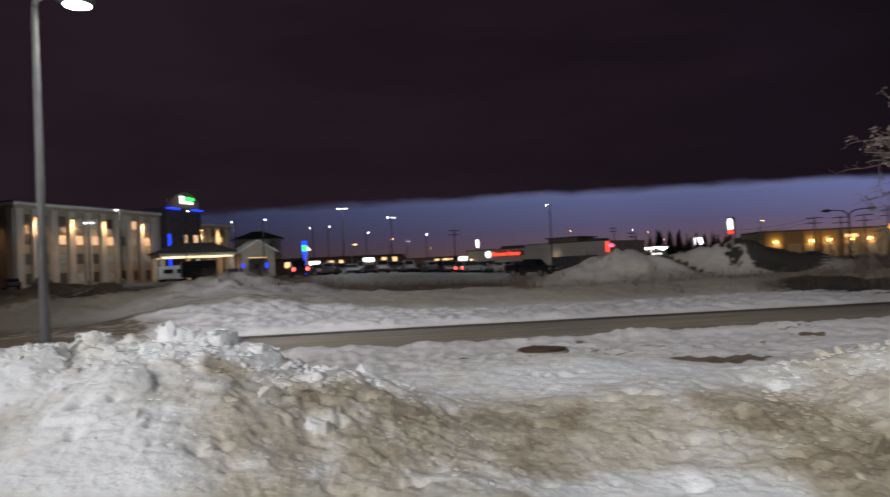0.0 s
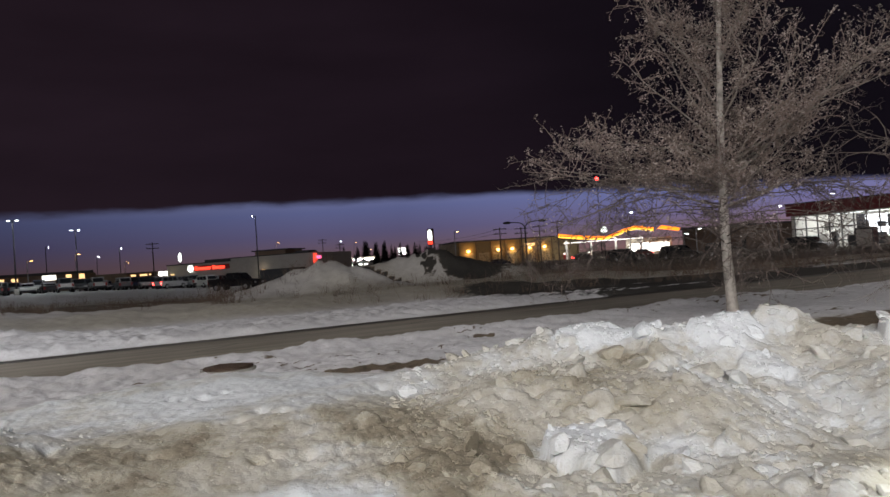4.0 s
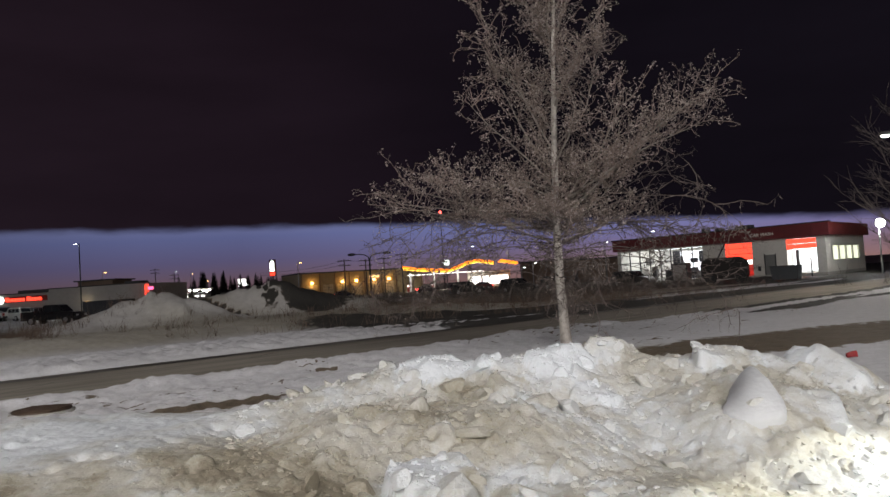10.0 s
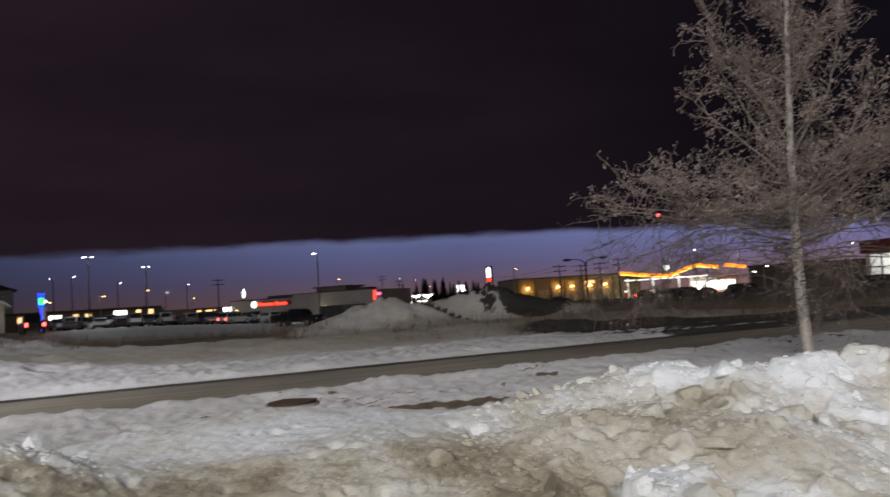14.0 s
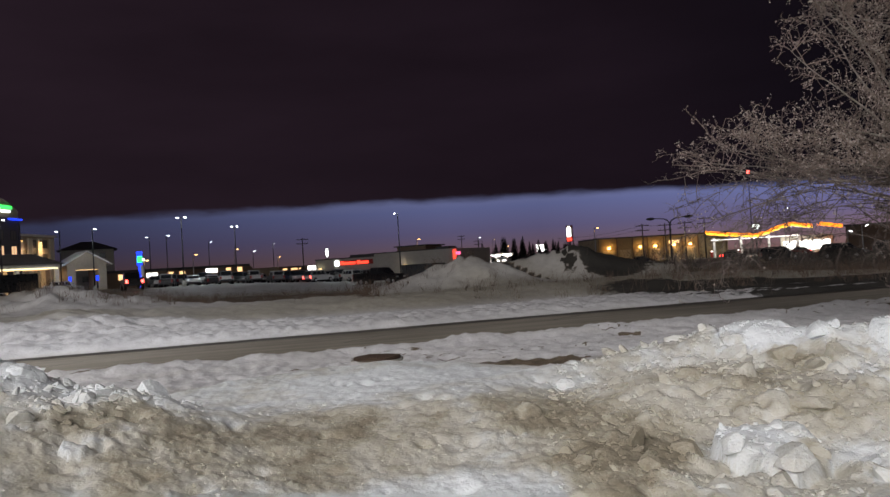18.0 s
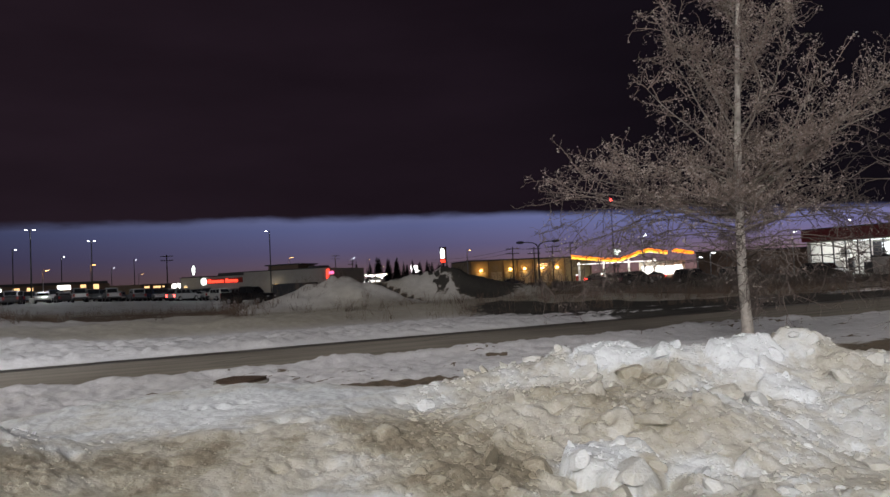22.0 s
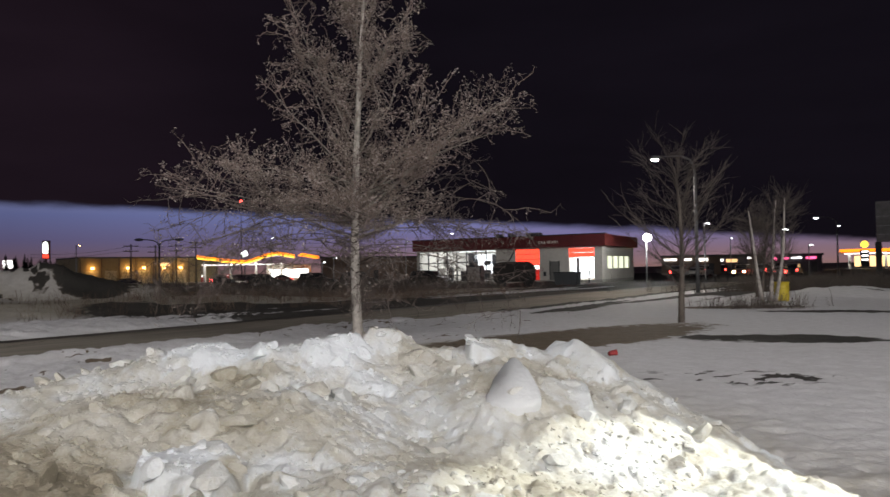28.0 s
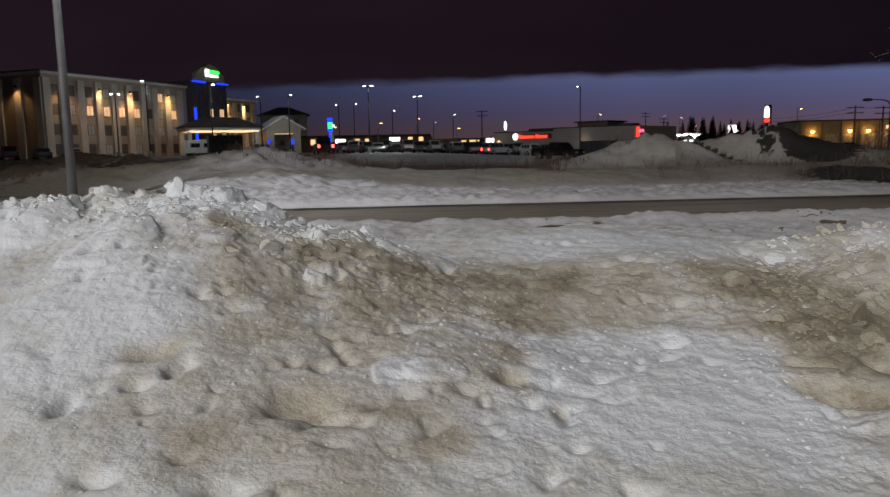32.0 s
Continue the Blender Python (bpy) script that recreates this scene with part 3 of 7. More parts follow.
# crest of the bank: x, y, height, going from west to east
CREST_WEST = ((-9.5, -0.6, 1.2), (-6.6, 1.1, 1.28), (-4.9, 2.05, 1.38), (-4.2, 2.3, 1.40), (-3.65, 2.5, 1.43), (-3.1, 2.75, 1.24), (-2.6, 3.05, 1.02), (-2.0, 3.4, 0.84), (-1.5, 4.0, 0.93))
CREST_EAST = ((-1.5, 4.0, 0.81), (-1.1, 4.7, 1.01), (-0.6, 5.1, 1.11), (-0.2, 5.2, 1.20), (0.3, 5.2, 1.20), (0.8, 5.2, 1.22), (1.3, 5.35, 1.23), (1.75, 5.3, 1.10), (2.2, 5.3, 1.16), (2.65, 5.1, 1.10), (3.0, 4.7, 0.80))
SHOULDER = ((-0.35, 4.25, 1.08), (0.5, 4.2, 1.06), (1.2, 4.5, 0.86), (1.9, 4.5, 1.06), (2.5, 4.3, 0.81), (2.95, 3.9, 0.54), (3.0, 3.3, 0.55), (2.8, 2.7, 0.43))
# the trodden slope on the near side
FRONT = ((-1.9, 1.2, 0.68), (-1.2, 2.4, 0.66), (-0.6, 3.1, 0.77), (0.25, 3.1, 0.69), (1.0, 3.3, 0.76), (1.9, 3.3, 0.53))

# the low spread of snow behind the saddle
APRON = ((-3.7, 3.9, 0.96), (-3.3, 4.25, 1.02), (-2.85, 4.6, 1.06), (-2.5, 4.83, 1.07), (-2.1, 5.0, 1.03), (-1.6, 5.1, 0.98))


def ridge(x, y, line, front, back):
    best = np.full(x.shape, -9.0)
    for (ax, ay, az), (bx, by, bz) in zip(line, line[1:]):
        dx, dy = bx - ax, by - ay
        n = math.hypot(dx, dy)
        t = np.clip(((x - ax) * dx + (y - ay) * dy) / n ** 2, 0, 1)
        px, py = x - ax - t * dx, y - ay - t * dy
        d = np.hypot(px, py)
        side = (dx * py - dy * px) / n
        w = np.clip(0.5 + side / np.maximum(d, 0.05) * 0.5, 0, 1)
        slope = front * (1 - w) + back * w
        h = az + (bz - az) * t - slope * (np.sqrt(d * d + 0.09) - 0.3)
        best = np.maximum(best, h)
    return best


def bank_height(x, y):
    k = 9.0
    hs = [ridge(x, y, CREST_WEST, 0.32, 0.75), ridge(x, y, CREST_EAST, 0.70, 0.8), ridge(x, y, SHOULDER, 0.70, 0.55), ridge(x, y, FRONT, 0.3, 0.3), ridge(x, y, APRON, 0.10, 0.45)]
    return np.log(sum(np.exp(k * h) for h in hs)) / k


# stretches soiled with sand, and shaded pits coloured like it: x, y, half width, half depth, turn, strength
SAND_WEST = ((-3.15, 2.24, 0.09, 0.13, 52, 0.7), (-2.69, 2.44, 0.14, 0.14, 45, 1.2), (-2.64, 2.66, 0.13, 0.16, 42, 1.2), (-2.55, 1.98, 0.22, 0.28, 49, 0.85), (-2.33, 1.68, 0.14, 0.14, 50, 0.6), (-2.25, 2.27, 0.2, 0.21, 41, 1.05),
             (-2.25, 2.65, 0.28, 0.36, 37, 1.05), (-2.12, 3.0, 0.32, 0.29, 33, 1.0), (-1.91, 3.35, 0.25, 0.24, 27, 0.95), (-1.92, 2.36, 0.2, 0.2, 36, 0.65), (-1.73, 2.62, 0.18, 0.27, 30, 0.85), (-1.54, 2.29, 0.11, 0.19, 30, 0.7))
# several of these are pits whose shade is painted in as sand colour
SAND_AND_PIT_SHADE = ((-1.39, 2.03, 0.05, 0.07, 30, 1.1), (-1.14, 1.94, 0.03, 0.05, 26, 0.8), (-1.8, 1.42, 0.11, 0.08, 47, 0.9), (-1.53, 1.56, 0.11, 0.06, 40, 0.6), (-1.35, 1.52, 0.11, 0.08, 37, 0.6), (-2.44, 1.32, 0.1, 0.05, 57, 0.8),
             (-2.86, 1.08, 0.09, 0.15, 66, 0.7), (-2.02, 0.86, 0.13, 0.07, 62, 0.5), (-1.87, 1.1, 0.11, 0.09, 54, 0.5), (-1.98, 1.92, 0.18, 0.15, 42, 0.4), (-3.26, 1.25, 0.16, 0.04, 66, 0.5))
SAND_TROUGH = ((-1.16, 3.64, 0.18, 0.24, 16, 0.8), (-0.88, 3.62, 0.33, 0.32, 12, 1.0), (-0.57, 3.23, 0.27, 0.32, 8, 1.0), (-0.40, 2.84, 0.19, 0.2, 6, 1.1), (-0.39, 2.58, 0.13, 0.05, 6, 1.4), (-0.83, 4.01, 0.29, 0.25, 14, 0.5), (-1.35, 3.05, 0.35, 0.25, 20, 0.45), (-1.3, 3.45, 0.3, 0.2, 20, 0.5))
SAND_EAST = ((0.29, 2.97, 0.14, 0.12, -3, 0.5), (0.67, 3.01, 0.07, 0.06, -10, 0.8), (0.41, 4.08, 0.25, 0.35, -4, 0.25), (1.71, 4.37, 0.09, 0.11, -20, 0.8), (0.63, 3.82, 0.36, 0.14, -7, 0.2), (0.24, 3.46, 0.05, 0.09, -1, 0.9),
             (0.74, 4.0, 0.37, 0.3, -9, 0.2), (0.38, 4.77, 0.22, 0.11, -3, 0.5), (-0.02, 3.9, 0.12, 0.05, 3, 0.5), (-0.41, 4.2, 0.32, 0.41, 8, 0.25))
CLEAN = ((-1.04, 2.5, 0.38, 0.36, 20, 0.6), (-2.95, 1.3, 0.45, 0.35, 63, 0.35), (-0.75, 2.2, 0.4, 0.3, 15, 0.6), (-1.7, 1.79, 0.08, 0.12, 39, 0.5), (-0.71, 2.83, 0.14, 0.19, 17, 0.5), (-0.06, 3.54, 0.17, 0.17, 4, 0.4),
         (0.1, 5.07, 0.27, 0.15, 1, 0.5), (0.93, 5.0, 0.23, 0.18, -9, 0.5), (0.46, 3.52, 0.14, 0.14, -5, 0.35), (-3.5, 2.3, 0.6, 0.2, 30, 0.3), (-2.1, 4.3, 0.6, 0.35, 35, 0.5), (-3.0, 3.4, 0.5, 0.3, 35, 0.4))
# wide faint stains
STAINS = ((-2.1, 1.9, 0.55, 0.75, 45, 0.26), (-1.75, 1.35, 0.35, 0.4, 45, 0.22), (-2.6, 2.4, 0.5, 0.4, 45, 0.2), (-1.5, 3.2, 0.6, 0.5, 25, 0.2), (-0.7, 3.5, 0.6, 0.7, 10, 0.2), (0.6, 4.1, 0.9, 0.5, 0, 0.14), (0.3, 4.7, 0.6, 0.3, 0, 0.12), (1.6, 4.8, 0.7, 0.3, -20, 0.12), (1.6, 3.2, 0.7, 0.5, -10, 0.12))
# the larger blocks: x, y, size, length to width, lift, cleanness
BLOCKS_EAST = ((0.12, 5.1, 0.22, 1.5, 0.3, -0.3), (0.93, 5.05, 0.22, 1.2, 0.5, -0.3), (1.25, 5.2, 0.13, 1.2, 0.5, -0.2), (2.02, 5.1, 0.17, 1.3, 0.5, -0.1), (2.66, 4.95, 0.24, 1.7, 0.5, -0.3), (0.08, 3.45, 0.24, 1.15, 0.55, -0.3),
               (-0.05, 4.36, 0.11, 1.0, 0.7, -0.35), (0.1, 3.9, 0.09, 1.3, 0.6, -0.3), (-0.45, 3.69, 0.05, 1.2, 0.7, -0.4), (1.1, 4.7, 0.13, 1.4, 0.5, -0.25), (0.55, 4.8, 0.12, 1.4, 0.5, -0.1), (2.2, 4.2, 0.17, 1.2, 0.5, -0.3))
BLOCKS_WEST = ((-4.05, 1.72, 0.26, 1.2, 0.55, -0.15), (-3.32, 1.72, 0.21, 1.4, 0.55, -0.2), (-3.75, 2.45, 0.12, 1.2, 0.8, -0.2), (-3.5, 2.5, 0.11, 1.2, 0.8, -0.1), (-4.25, 2.3, 0.13, 1.2, 0.7, -0.2), (-1.72, 1.77, 0.07, 1.6, 0.8, -0.5),
               (-1.59, 1.86, 0.09, 1.5, 0.8, -0.5), (-2.5, 2.2, 0.06, 1.0, 0.9, -0.4), (-4.8, 1.6, 0.22, 1.2, 0.5, -0.2), (-3.05, 2.1, 0.10, 1.2, 0.5, -0.2), (-3.3, 2.62, 0.10, 1.3, 0.6, -0.1), (-1.02, 3.6, 0.06, 1.2, 0.6, -0.3))
# hollows and footprints: x, y, half length, half width, turn, depth
HOLLOWS = ((-1.39, 2.03, 0.05, 0.06, 30, 0.05), (-1.8, 1.42, 0.11, 0.07, 47, 0.07), (-2.44, 1.32, 0.10, 0.04, 57, 0.05), (-1.14, 1.94, 0.03, 0.04, 26, 0.03), (-2.69, 2.44, 0.06, 0.05, 45, 0.05), (-2.64, 2.66, 0.05, 0.05, 42, 0.05), (-0.39, 2.57, 0.13, 0.05, 6, 0.07),
           (-0.22, 4.07, 0.05, 0.04, 0, 0.10), (0.30, 3.40, 0.07, 0.06, 0, 0.09), (1.72, 4.32, 0.08, 0.06, -20, 0.08), (-1.7, 3.56, 0.05, 0.03, 30, 0.04), (-3.26, 1.25, 0.16, 0.03, 66, 0.03), (-0.05, 3.25, 0.12, 0.05, 20, 0.06))


def make_bank():
    rnd = random.Random(11)
    turn_step = 0.15
    az = np.radians(np.arange(-95, 66, turn_step))
    r = np.concatenate([np.geomspace(0.55, 7.0, 600), np.linspace(7.05, 9.5, 20)])
    A, R = np.meshgrid(az, r)
    X, Y = R * np.sin(A) - 0.1, R * np.cos(A)
    Z = bank_height(X, Y)
    big, mid = fbm(X, Y, 0.9, 40, 4), fbm(X, Y, 0.22, 50, 4)
    east = sstep(-1.0, -0.3, X + 0.25 * (Y - 3.5))
    crest = np.clip(hump(X, Y, -3.9, 2.1, 1.2, 0.5, 25), 0, 1)
    Z = Z + 0.10 * (big - 0.5) + (0.025 + 0.03 * east) * (mid - 0.5)
    # broken blocks of frozen snow of many sizes, sunk in at all angles; some are clean, some soiled
    grit = np.clip(hump(X, Y, -2.4, 2.4, 0.7, 0.6, 35) + hump(X, Y, -0.8, 3.5, 0.6, 0.55, 0), 0, 1)
    chunks = []
    for i in range(16000):
        a, rr = rnd.uniform(-1.3, 1.05), math.sqrt(rnd.uniform(1.1 ** 2, 6.8 ** 2))
        cx, cy = rr * math.sin(a), rr * math.cos(a)
        rough = cx + 0.25 * (cy - 3.5) > -0.6 or (cy > 1.55 and cx < -2.7)
        size = min(0.085 if rough else 0.035, 0.013 / max(0.02, rnd.random()) ** 0.48)
        chunks.append((cx, cy, size, rnd.uniform(0.6, 1.6), rnd.uniform(0.15, 0.5), rnd.uniform(-0.30, 0.22)))
    chunks += BLOCKS_EAST + BLOCKS_WEST
    lumps, tone = np.zeros_like(X), np.zeros_like(X)
    step = np.log(7.0 / 0.55) / 599

    def near(cx, cy, ext):
        """The part of the sheet within ext of a place."""
        rr, aa = math.hypot(cx + 0.1, cy), math.atan2(cx + 0.1, cy)
        i0, i1 = int(max(0, math.log(max(0.55, rr - ext) / 0.55) / step)), int(min(len(r), math.log(min(7.0, rr + ext) / 0.55) / step + 2))
        da = ext / rr
        j0, j1 = int(max(0, (aa - da - az[0]) / radians(turn_step))), int(min(len(az), (aa + da - az[0]) / radians(turn_step) + 2))
        return i0, i1, j0, j1

    for cx, cy, size, ratio, lift, shade in chunks:
        i0, i1, j0, j1 = near(cx, cy, size * max(1.0, ratio) * 1.25)
        if i1 - i0 < 2 or j1 - j0 < 2:
            continue
        x, y = X[i0:i1, j0:j1] - cx, Y[i0:i1, j0:j1] - cy
        turn = rnd.uniform(0, 3.14)
        c, s = math.cos(turn), math.sin(turn)
        p, q = (x * c + y * s) / size, (-x * s + y * c) / (size * ratio)
        # a rounded polygon outline under two or three tilted faces
        sides = rnd.randint(5, 7)
        d = np.zeros_like(p)
        for k in range(sides):
            ang = 2 * math.pi * (k + rnd.uniform(-0.25, 0.25)) / sides
            d = np.maximum(d, (p * math.cos(ang) + q * math.sin(ang)) / rnd.uniform(0.75, 1.0))
        d = 0.6 * d + 0.4 * np.hypot(p, q)
        top = np.minimum(lift + p * rnd.uniform(-0.5, 0.5) + q * rnd.uniform(-0.5, 0.5), lift * 0.9 + p * rnd.uniform(-0.6, 0.6) + q * rnd.uniform(-0.6, 0.6))
        top = size * np.clip(top, 0, 0.9) * sstep(0.0, 0.13, 1 - d)
        over = top > lumps[i0:i1, j0:j1]
        lumps[i0:i1, j0:j1] = np.where(over, top, lumps[i0:i1, j0:j1])
        tone[i0:i1, j0:j1] = np.where(over, shade * np.clip(size / 0.06, 0.4, 1.0), tone[i0:i1, j0:j1])
    coarse = np.maximum(np.maximum(grit, east), crest)
    Z += (0.20 + 0.60 * coarse) * np.minimum(lumps, 0.13) - 0.02
    # hollows, footprints and many small dark holes
    pits = list(HOLLOWS)
    for i in range(700):
        a, rr = (rnd.uniform(-0.4, 0.9), rnd.uniform(2.4, 6.2)) if i % 3 else (rnd.uniform(-1.2, -0.4), rnd.uniform(1.5, 5.0))
        w = rnd.uniform(0.010, 0.035)
        pits.append((rr * math.sin(a), rr * math.cos(a), w * rnd.uniform(1, 2.2), w, rnd.uniform(0, 180), w * rnd.uniform(0.6, 1.3)))
    for cx, cy, a, b, turn, depth in pits:
        i0, i1, j0, j1 = near(cx, cy, 3 * max(a, b))
        Z[i0:i1, j0:j1] -= depth * hump(X[i0:i1, j0:j1], Y[i0:i1, j0:j1], cx, cy, a, b, turn) * (0.5 + mid[i0:i1, j0:j1])
    Z += 0.016 * (fbm(X, Y, 0.05, 70, 3) - 0.5) * (0.5 + coarse) + 0.022 * (fbm(X, Y, 0.14, 73, 3) - 0.5) * (0.6 + coarse)
    ground = ground_height(X, Y)
    Z = np.where(Z < ground - 0.12, ground - 0.12, Z)
    # it runs out into the ground at both ends and at the foot
    ends = sstep(0.55, 0.95, R) * sstep(-100, -86, np.degrees(A)) * (1 - sstep(63, 70, np.degrees(A)))
    Z = ground - 0.12 + (Z - ground + 0.12) * ends
    n1, n2 = fbm(X, Y, 1.1, 80, 4), fbm(X, Y, 0.3, 90, 3)
    n5 = fbm(X, Y, 0.09, 95, 4)
    dirt = 0.22 + 0.13 * east + 0.50 * (n1 - 0.5) + 0.50 * (n2 - 0.5) + 0.28 * (n5 - 0.5)
    sand_and_shade, faint = np.zeros_like(X), np.zeros_like(X)
    for cx, cy, a, b, turn, k in SAND_WEST + SAND_AND_PIT_SHADE + SAND_TROUGH + SAND_EAST:
        sand_and_shade = np.maximum(sand_and_shade, k * hump(X, Y, cx, cy, 1.25 * a, 1.25 * b, turn))
    for cx, cy, a, b, turn, k in STAINS:
        faint = np.maximum(faint, k * hump(X, Y, cx, cy, a, b, turn))
    # sand gathers in patches with ragged edges
    ragged = sand_and_shade + (0.7 * (n2 - 0.5) + 0.5 * (n5 - 0.5)) * np.minimum(1, 2.5 * sand_and_shade)
    dirt = dirt + 0.50 * sstep(0.05, 1.05, ragged) + faint + 0.8 * tone * (0.35 + 0.6 * coarse) * (1 - 0.6 * np.clip(sand_and_shade, 0, 1))
    for cx, cy, a, b, turn, k in CLEAN:
        dirt = dirt - k * hump(X, Y, cx, cy, a, b, turn)
    dirt = np.clip(dirt, 0.0, 1.1)
    ob = grid_mesh("snow_bank", X, Y, Z, {"dirt": dirt}, BANK)
    tagged(ob, "ploughed bank of lumpy white snow dirtied with brown sand", "snow bank", kind="stuff")
    # loose frozen lumps lying on it
    shapes = []
    for k in range(14):
        bm = bmesh.new()
        bmesh.ops.create_icosphere(bm, subdivisions=2 if k < 7 else 1, radius=1.0)
        cuts = [(Vector((rnd.gauss(0, 1), rnd.gauss(0, 1), rnd.gauss(0, 1))).normalized(), rnd.uniform(0.4, 0.8)) for _ in range(7)]
        for vert in bm.verts:
            vert.co *= rnd.uniform(0.92, 1.08)
            for n, lim in cuts:
                over = vert.co.dot(n) - lim
                if over > 0:
                    vert.co -= n * over
        bm.verts.index_update()
        shapes.append((np.array([v.co[:] for v in bm.verts]), np.array([[v.index for v in f.verts] for f in bm.faces])))
        bm.free()

    def spot(kind):
        """A place on the bank: on the broken east shoulder, in the sand, on the west crest, or anywhere."""
        if kind == 0:
            return rnd.uniform(-0.22, 0.66), rnd.uniform(2.9, 5.6)
        if kind == 1:
            cx, cy, a, b, turn, k = rnd.choice(SAND_WEST + SAND_TROUGH)
            return math.atan2(cx + rnd.gauss(0, a) + 0.1, cy + rnd.gauss(0, b)), math.hypot(cx + rnd.gauss(0, a) + 0.1, cy + rnd.gauss(0, b))
        if kind == 2:
            x = rnd.uniform(-4.6, -2.7)
            y = 2.3 + 0.5 * (x + 4.2) + rnd.gauss(-0.25, 0.3)
            return math.atan2(x + 0.1, y), math.hypot(x + 0.1, y)
        return rnd.uniform(-1.25, 0.3), math.sqrt(rnd.uniform(1.3, 20.0))

    def lump(kind, size, shape):
        a, rr = spot(kind)
        i, j = int(math.log(max(rr, 0.56) / 0.55) / step), int((a - az[0]) / radians(turn_step))
        if not (0 <= i < 595 and 0 <= j < len(az)) or Z[i, j] < 0.3:
            return None
        m = np.array(pose(0, 0, 0, rnd.uniform(-50, 50), rnd.uniform(-50, 50), rnd.uniform(0, 360)).to_3x3()) * (size * np.array([rnd.uniform(0.9, 1.5), 1.0, rnd.uniform(0.5, 0.8)]))
        co, fa = shapes[shape]
        here = float(np.clip(dirt[i, j] * rnd.uniform(0.85, 1.1) + rnd.uniform(-0.06, 0.08) + (0.12 if kind == 1 else 0.0), 0, 1.0))
        return co @ m.T + np.array([X[i, j], Y[i, j], Z[i, j] - 0.1 * size]), fa, here

    def lumps_mesh(pieces, name):
        co, fa, tint, n = [], [], [], 0
        for c, f, d in pieces:
            co.append(c)
            fa.append(f + n)
            tint.append(np.full(len(c), d))
            n += len(c)
        me = bpy.data.meshes.new(name)
        me.from_pydata(np.concatenate(co).tolist(), [], np.concatenate(fa).tolist())
        me.attributes.new("dirt", "FLOAT", "POINT").data.foreach_set("value", np.concatenate(tint).astype(np.float32))
        me.materials.append(BANK)
        piece = new(name, me)
        piece.parent = ob
        return piece

    for k in range(240):
        p = lump(0 if k < 190 else 2, rnd.uniform(0.025, 0.05) if k % 3 else rnd.uniform(0.05, 0.095), k % 7)
        if p:
            lumps_mesh([p], "snow_lump")
    crumbs = []
    for kind, count, low, high in ((0, 3400, 0.007, 0.028), (1, 900, 0.004, 0.013), (2, 900, 0.008, 0.03), (3, 900, 0.004, 0.012)):
        for _ in range(count):
            p = lump(kind, low + (high - low) * rnd.random() ** 2.5, 7 + rnd.randrange(7))
            if p:
                crumbs.append(p)
    tagged(lumps_mesh(crumbs, "snow_crumbs"), "small frozen crumbs of snow and sand", kind="stuff")
    return ob


make_ground()
make_road()
make_bank()


def make_slab():
    S = thing("snow_slab", pose(1.80, 4.06, 0.90, -60, 0, -22), "smooth pale slab of clean snow leaning on the bank", "snow block")
    bm = bmesh.new()
    prism(bm, [(-0.13, 0.0), (0.0, -0.05), (0.13, -0.01), (0.165, 0.05), (0.15, 0.12), (0.09, 0.30), (0.03, 0.44), (-0.02, 0.45), (-0.06, 0.36), (-0.10, 0.21), (-0.17, 0.07)], -0.035, 0.16)
    part("block", bm, mat("clean_snow", (0.62, 0.635, 0.65), 0.75, 0, 0.06, 9, 0.5, 18), S, smooth=True, bevel=0.02)


make_slab()


# ---- birch and bare trees ----
BARK_BIRCH = mat("birch_bark", (0.42, 0.385, 0.35), 0.8, 0, 0.5, 9, 0.6, 30)
BARK_DARK = mat("dark_bark", (0.12, 0.10, 0.085), 0.85, 0, 0.3, 8, 0.6, 30)
SWITCH = mat("birch_switch", (0.115, 0.092, 0.082), 0.8, 0, 0.3, 4)
LIMB = mat("birch_limb", (0.22, 0.195, 0.17), 0.8, 0, 0.4, 9, 0.5, 30)
TWIG = mat("frosted_twig", (0.19, 0.146, 0.128), 0.8, 0, 0.3, 4)
TWIG_DARK = mat("bare_twig", (0.085, 0.07, 0.06), 0.85, 0, 0.3, 4)
LEAF = mat("dry_leaf", (0.36, 0.31, 0.275), 0.8, 0, 0.35, 3)


class Sticks:
    """Many thin tapered sticks and small curled leaves, gathered as arrays."""

    def __init__(self):
        self.co, self.fa, self.n = [], [], 0

    def stick(self, pts, r0, r1, sides=3):
        m = len(pts)
        for i, p in enumerate(pts):
            d = (pts[min(i + 1, m - 1)] - pts[max(i - 1, 0)]).normalized()
            a = d.orthogonal().normalized()
            c = d.cross(a)
            r = r0 + (r1 - r0) * i / (m - 1)
            for k in range(sides):
                t = 2 * math.pi * k / sides
                self.co.append(p + (a * math.cos(t) + c * math.sin(t)) * r)
        for i in range(m - 1):
            for k in range(sides):
                q = self.n + i * sides
                self.fa.append((q + k, q + (k + 1) % sides, q + sides + (k + 1) % sides, q + sides + k))
        self.n += m * sides

    def leaf(self, p, size, rnd):
        d = Vector((rnd.gauss(0, 1), rnd.gauss(0, 1), rnd.gauss(-0.5, 0.8))).normalized() * size
        s = d.orthogonal().normalized() * size * 0.45
        up = d.cross(s).normalized() * size * 0.25
        self.co += [p, p + d * 0.5 + s + up, p + d, p + d * 0.5 - s + up]
        self.fa.append((self.n, self.n + 1, self.n + 2, self.n + 3))
        self.n += 4

    def build(self, name, material, parent, label=""):
        me = bpy.data.meshes.new(name)
        me.from_pydata([tuple(c) for c in self.co], [], self.fa)
        me.materials.append(material)
        ob = new(name, me)
        ob.parent = parent
        return tagged(ob, label, kind="stuff")


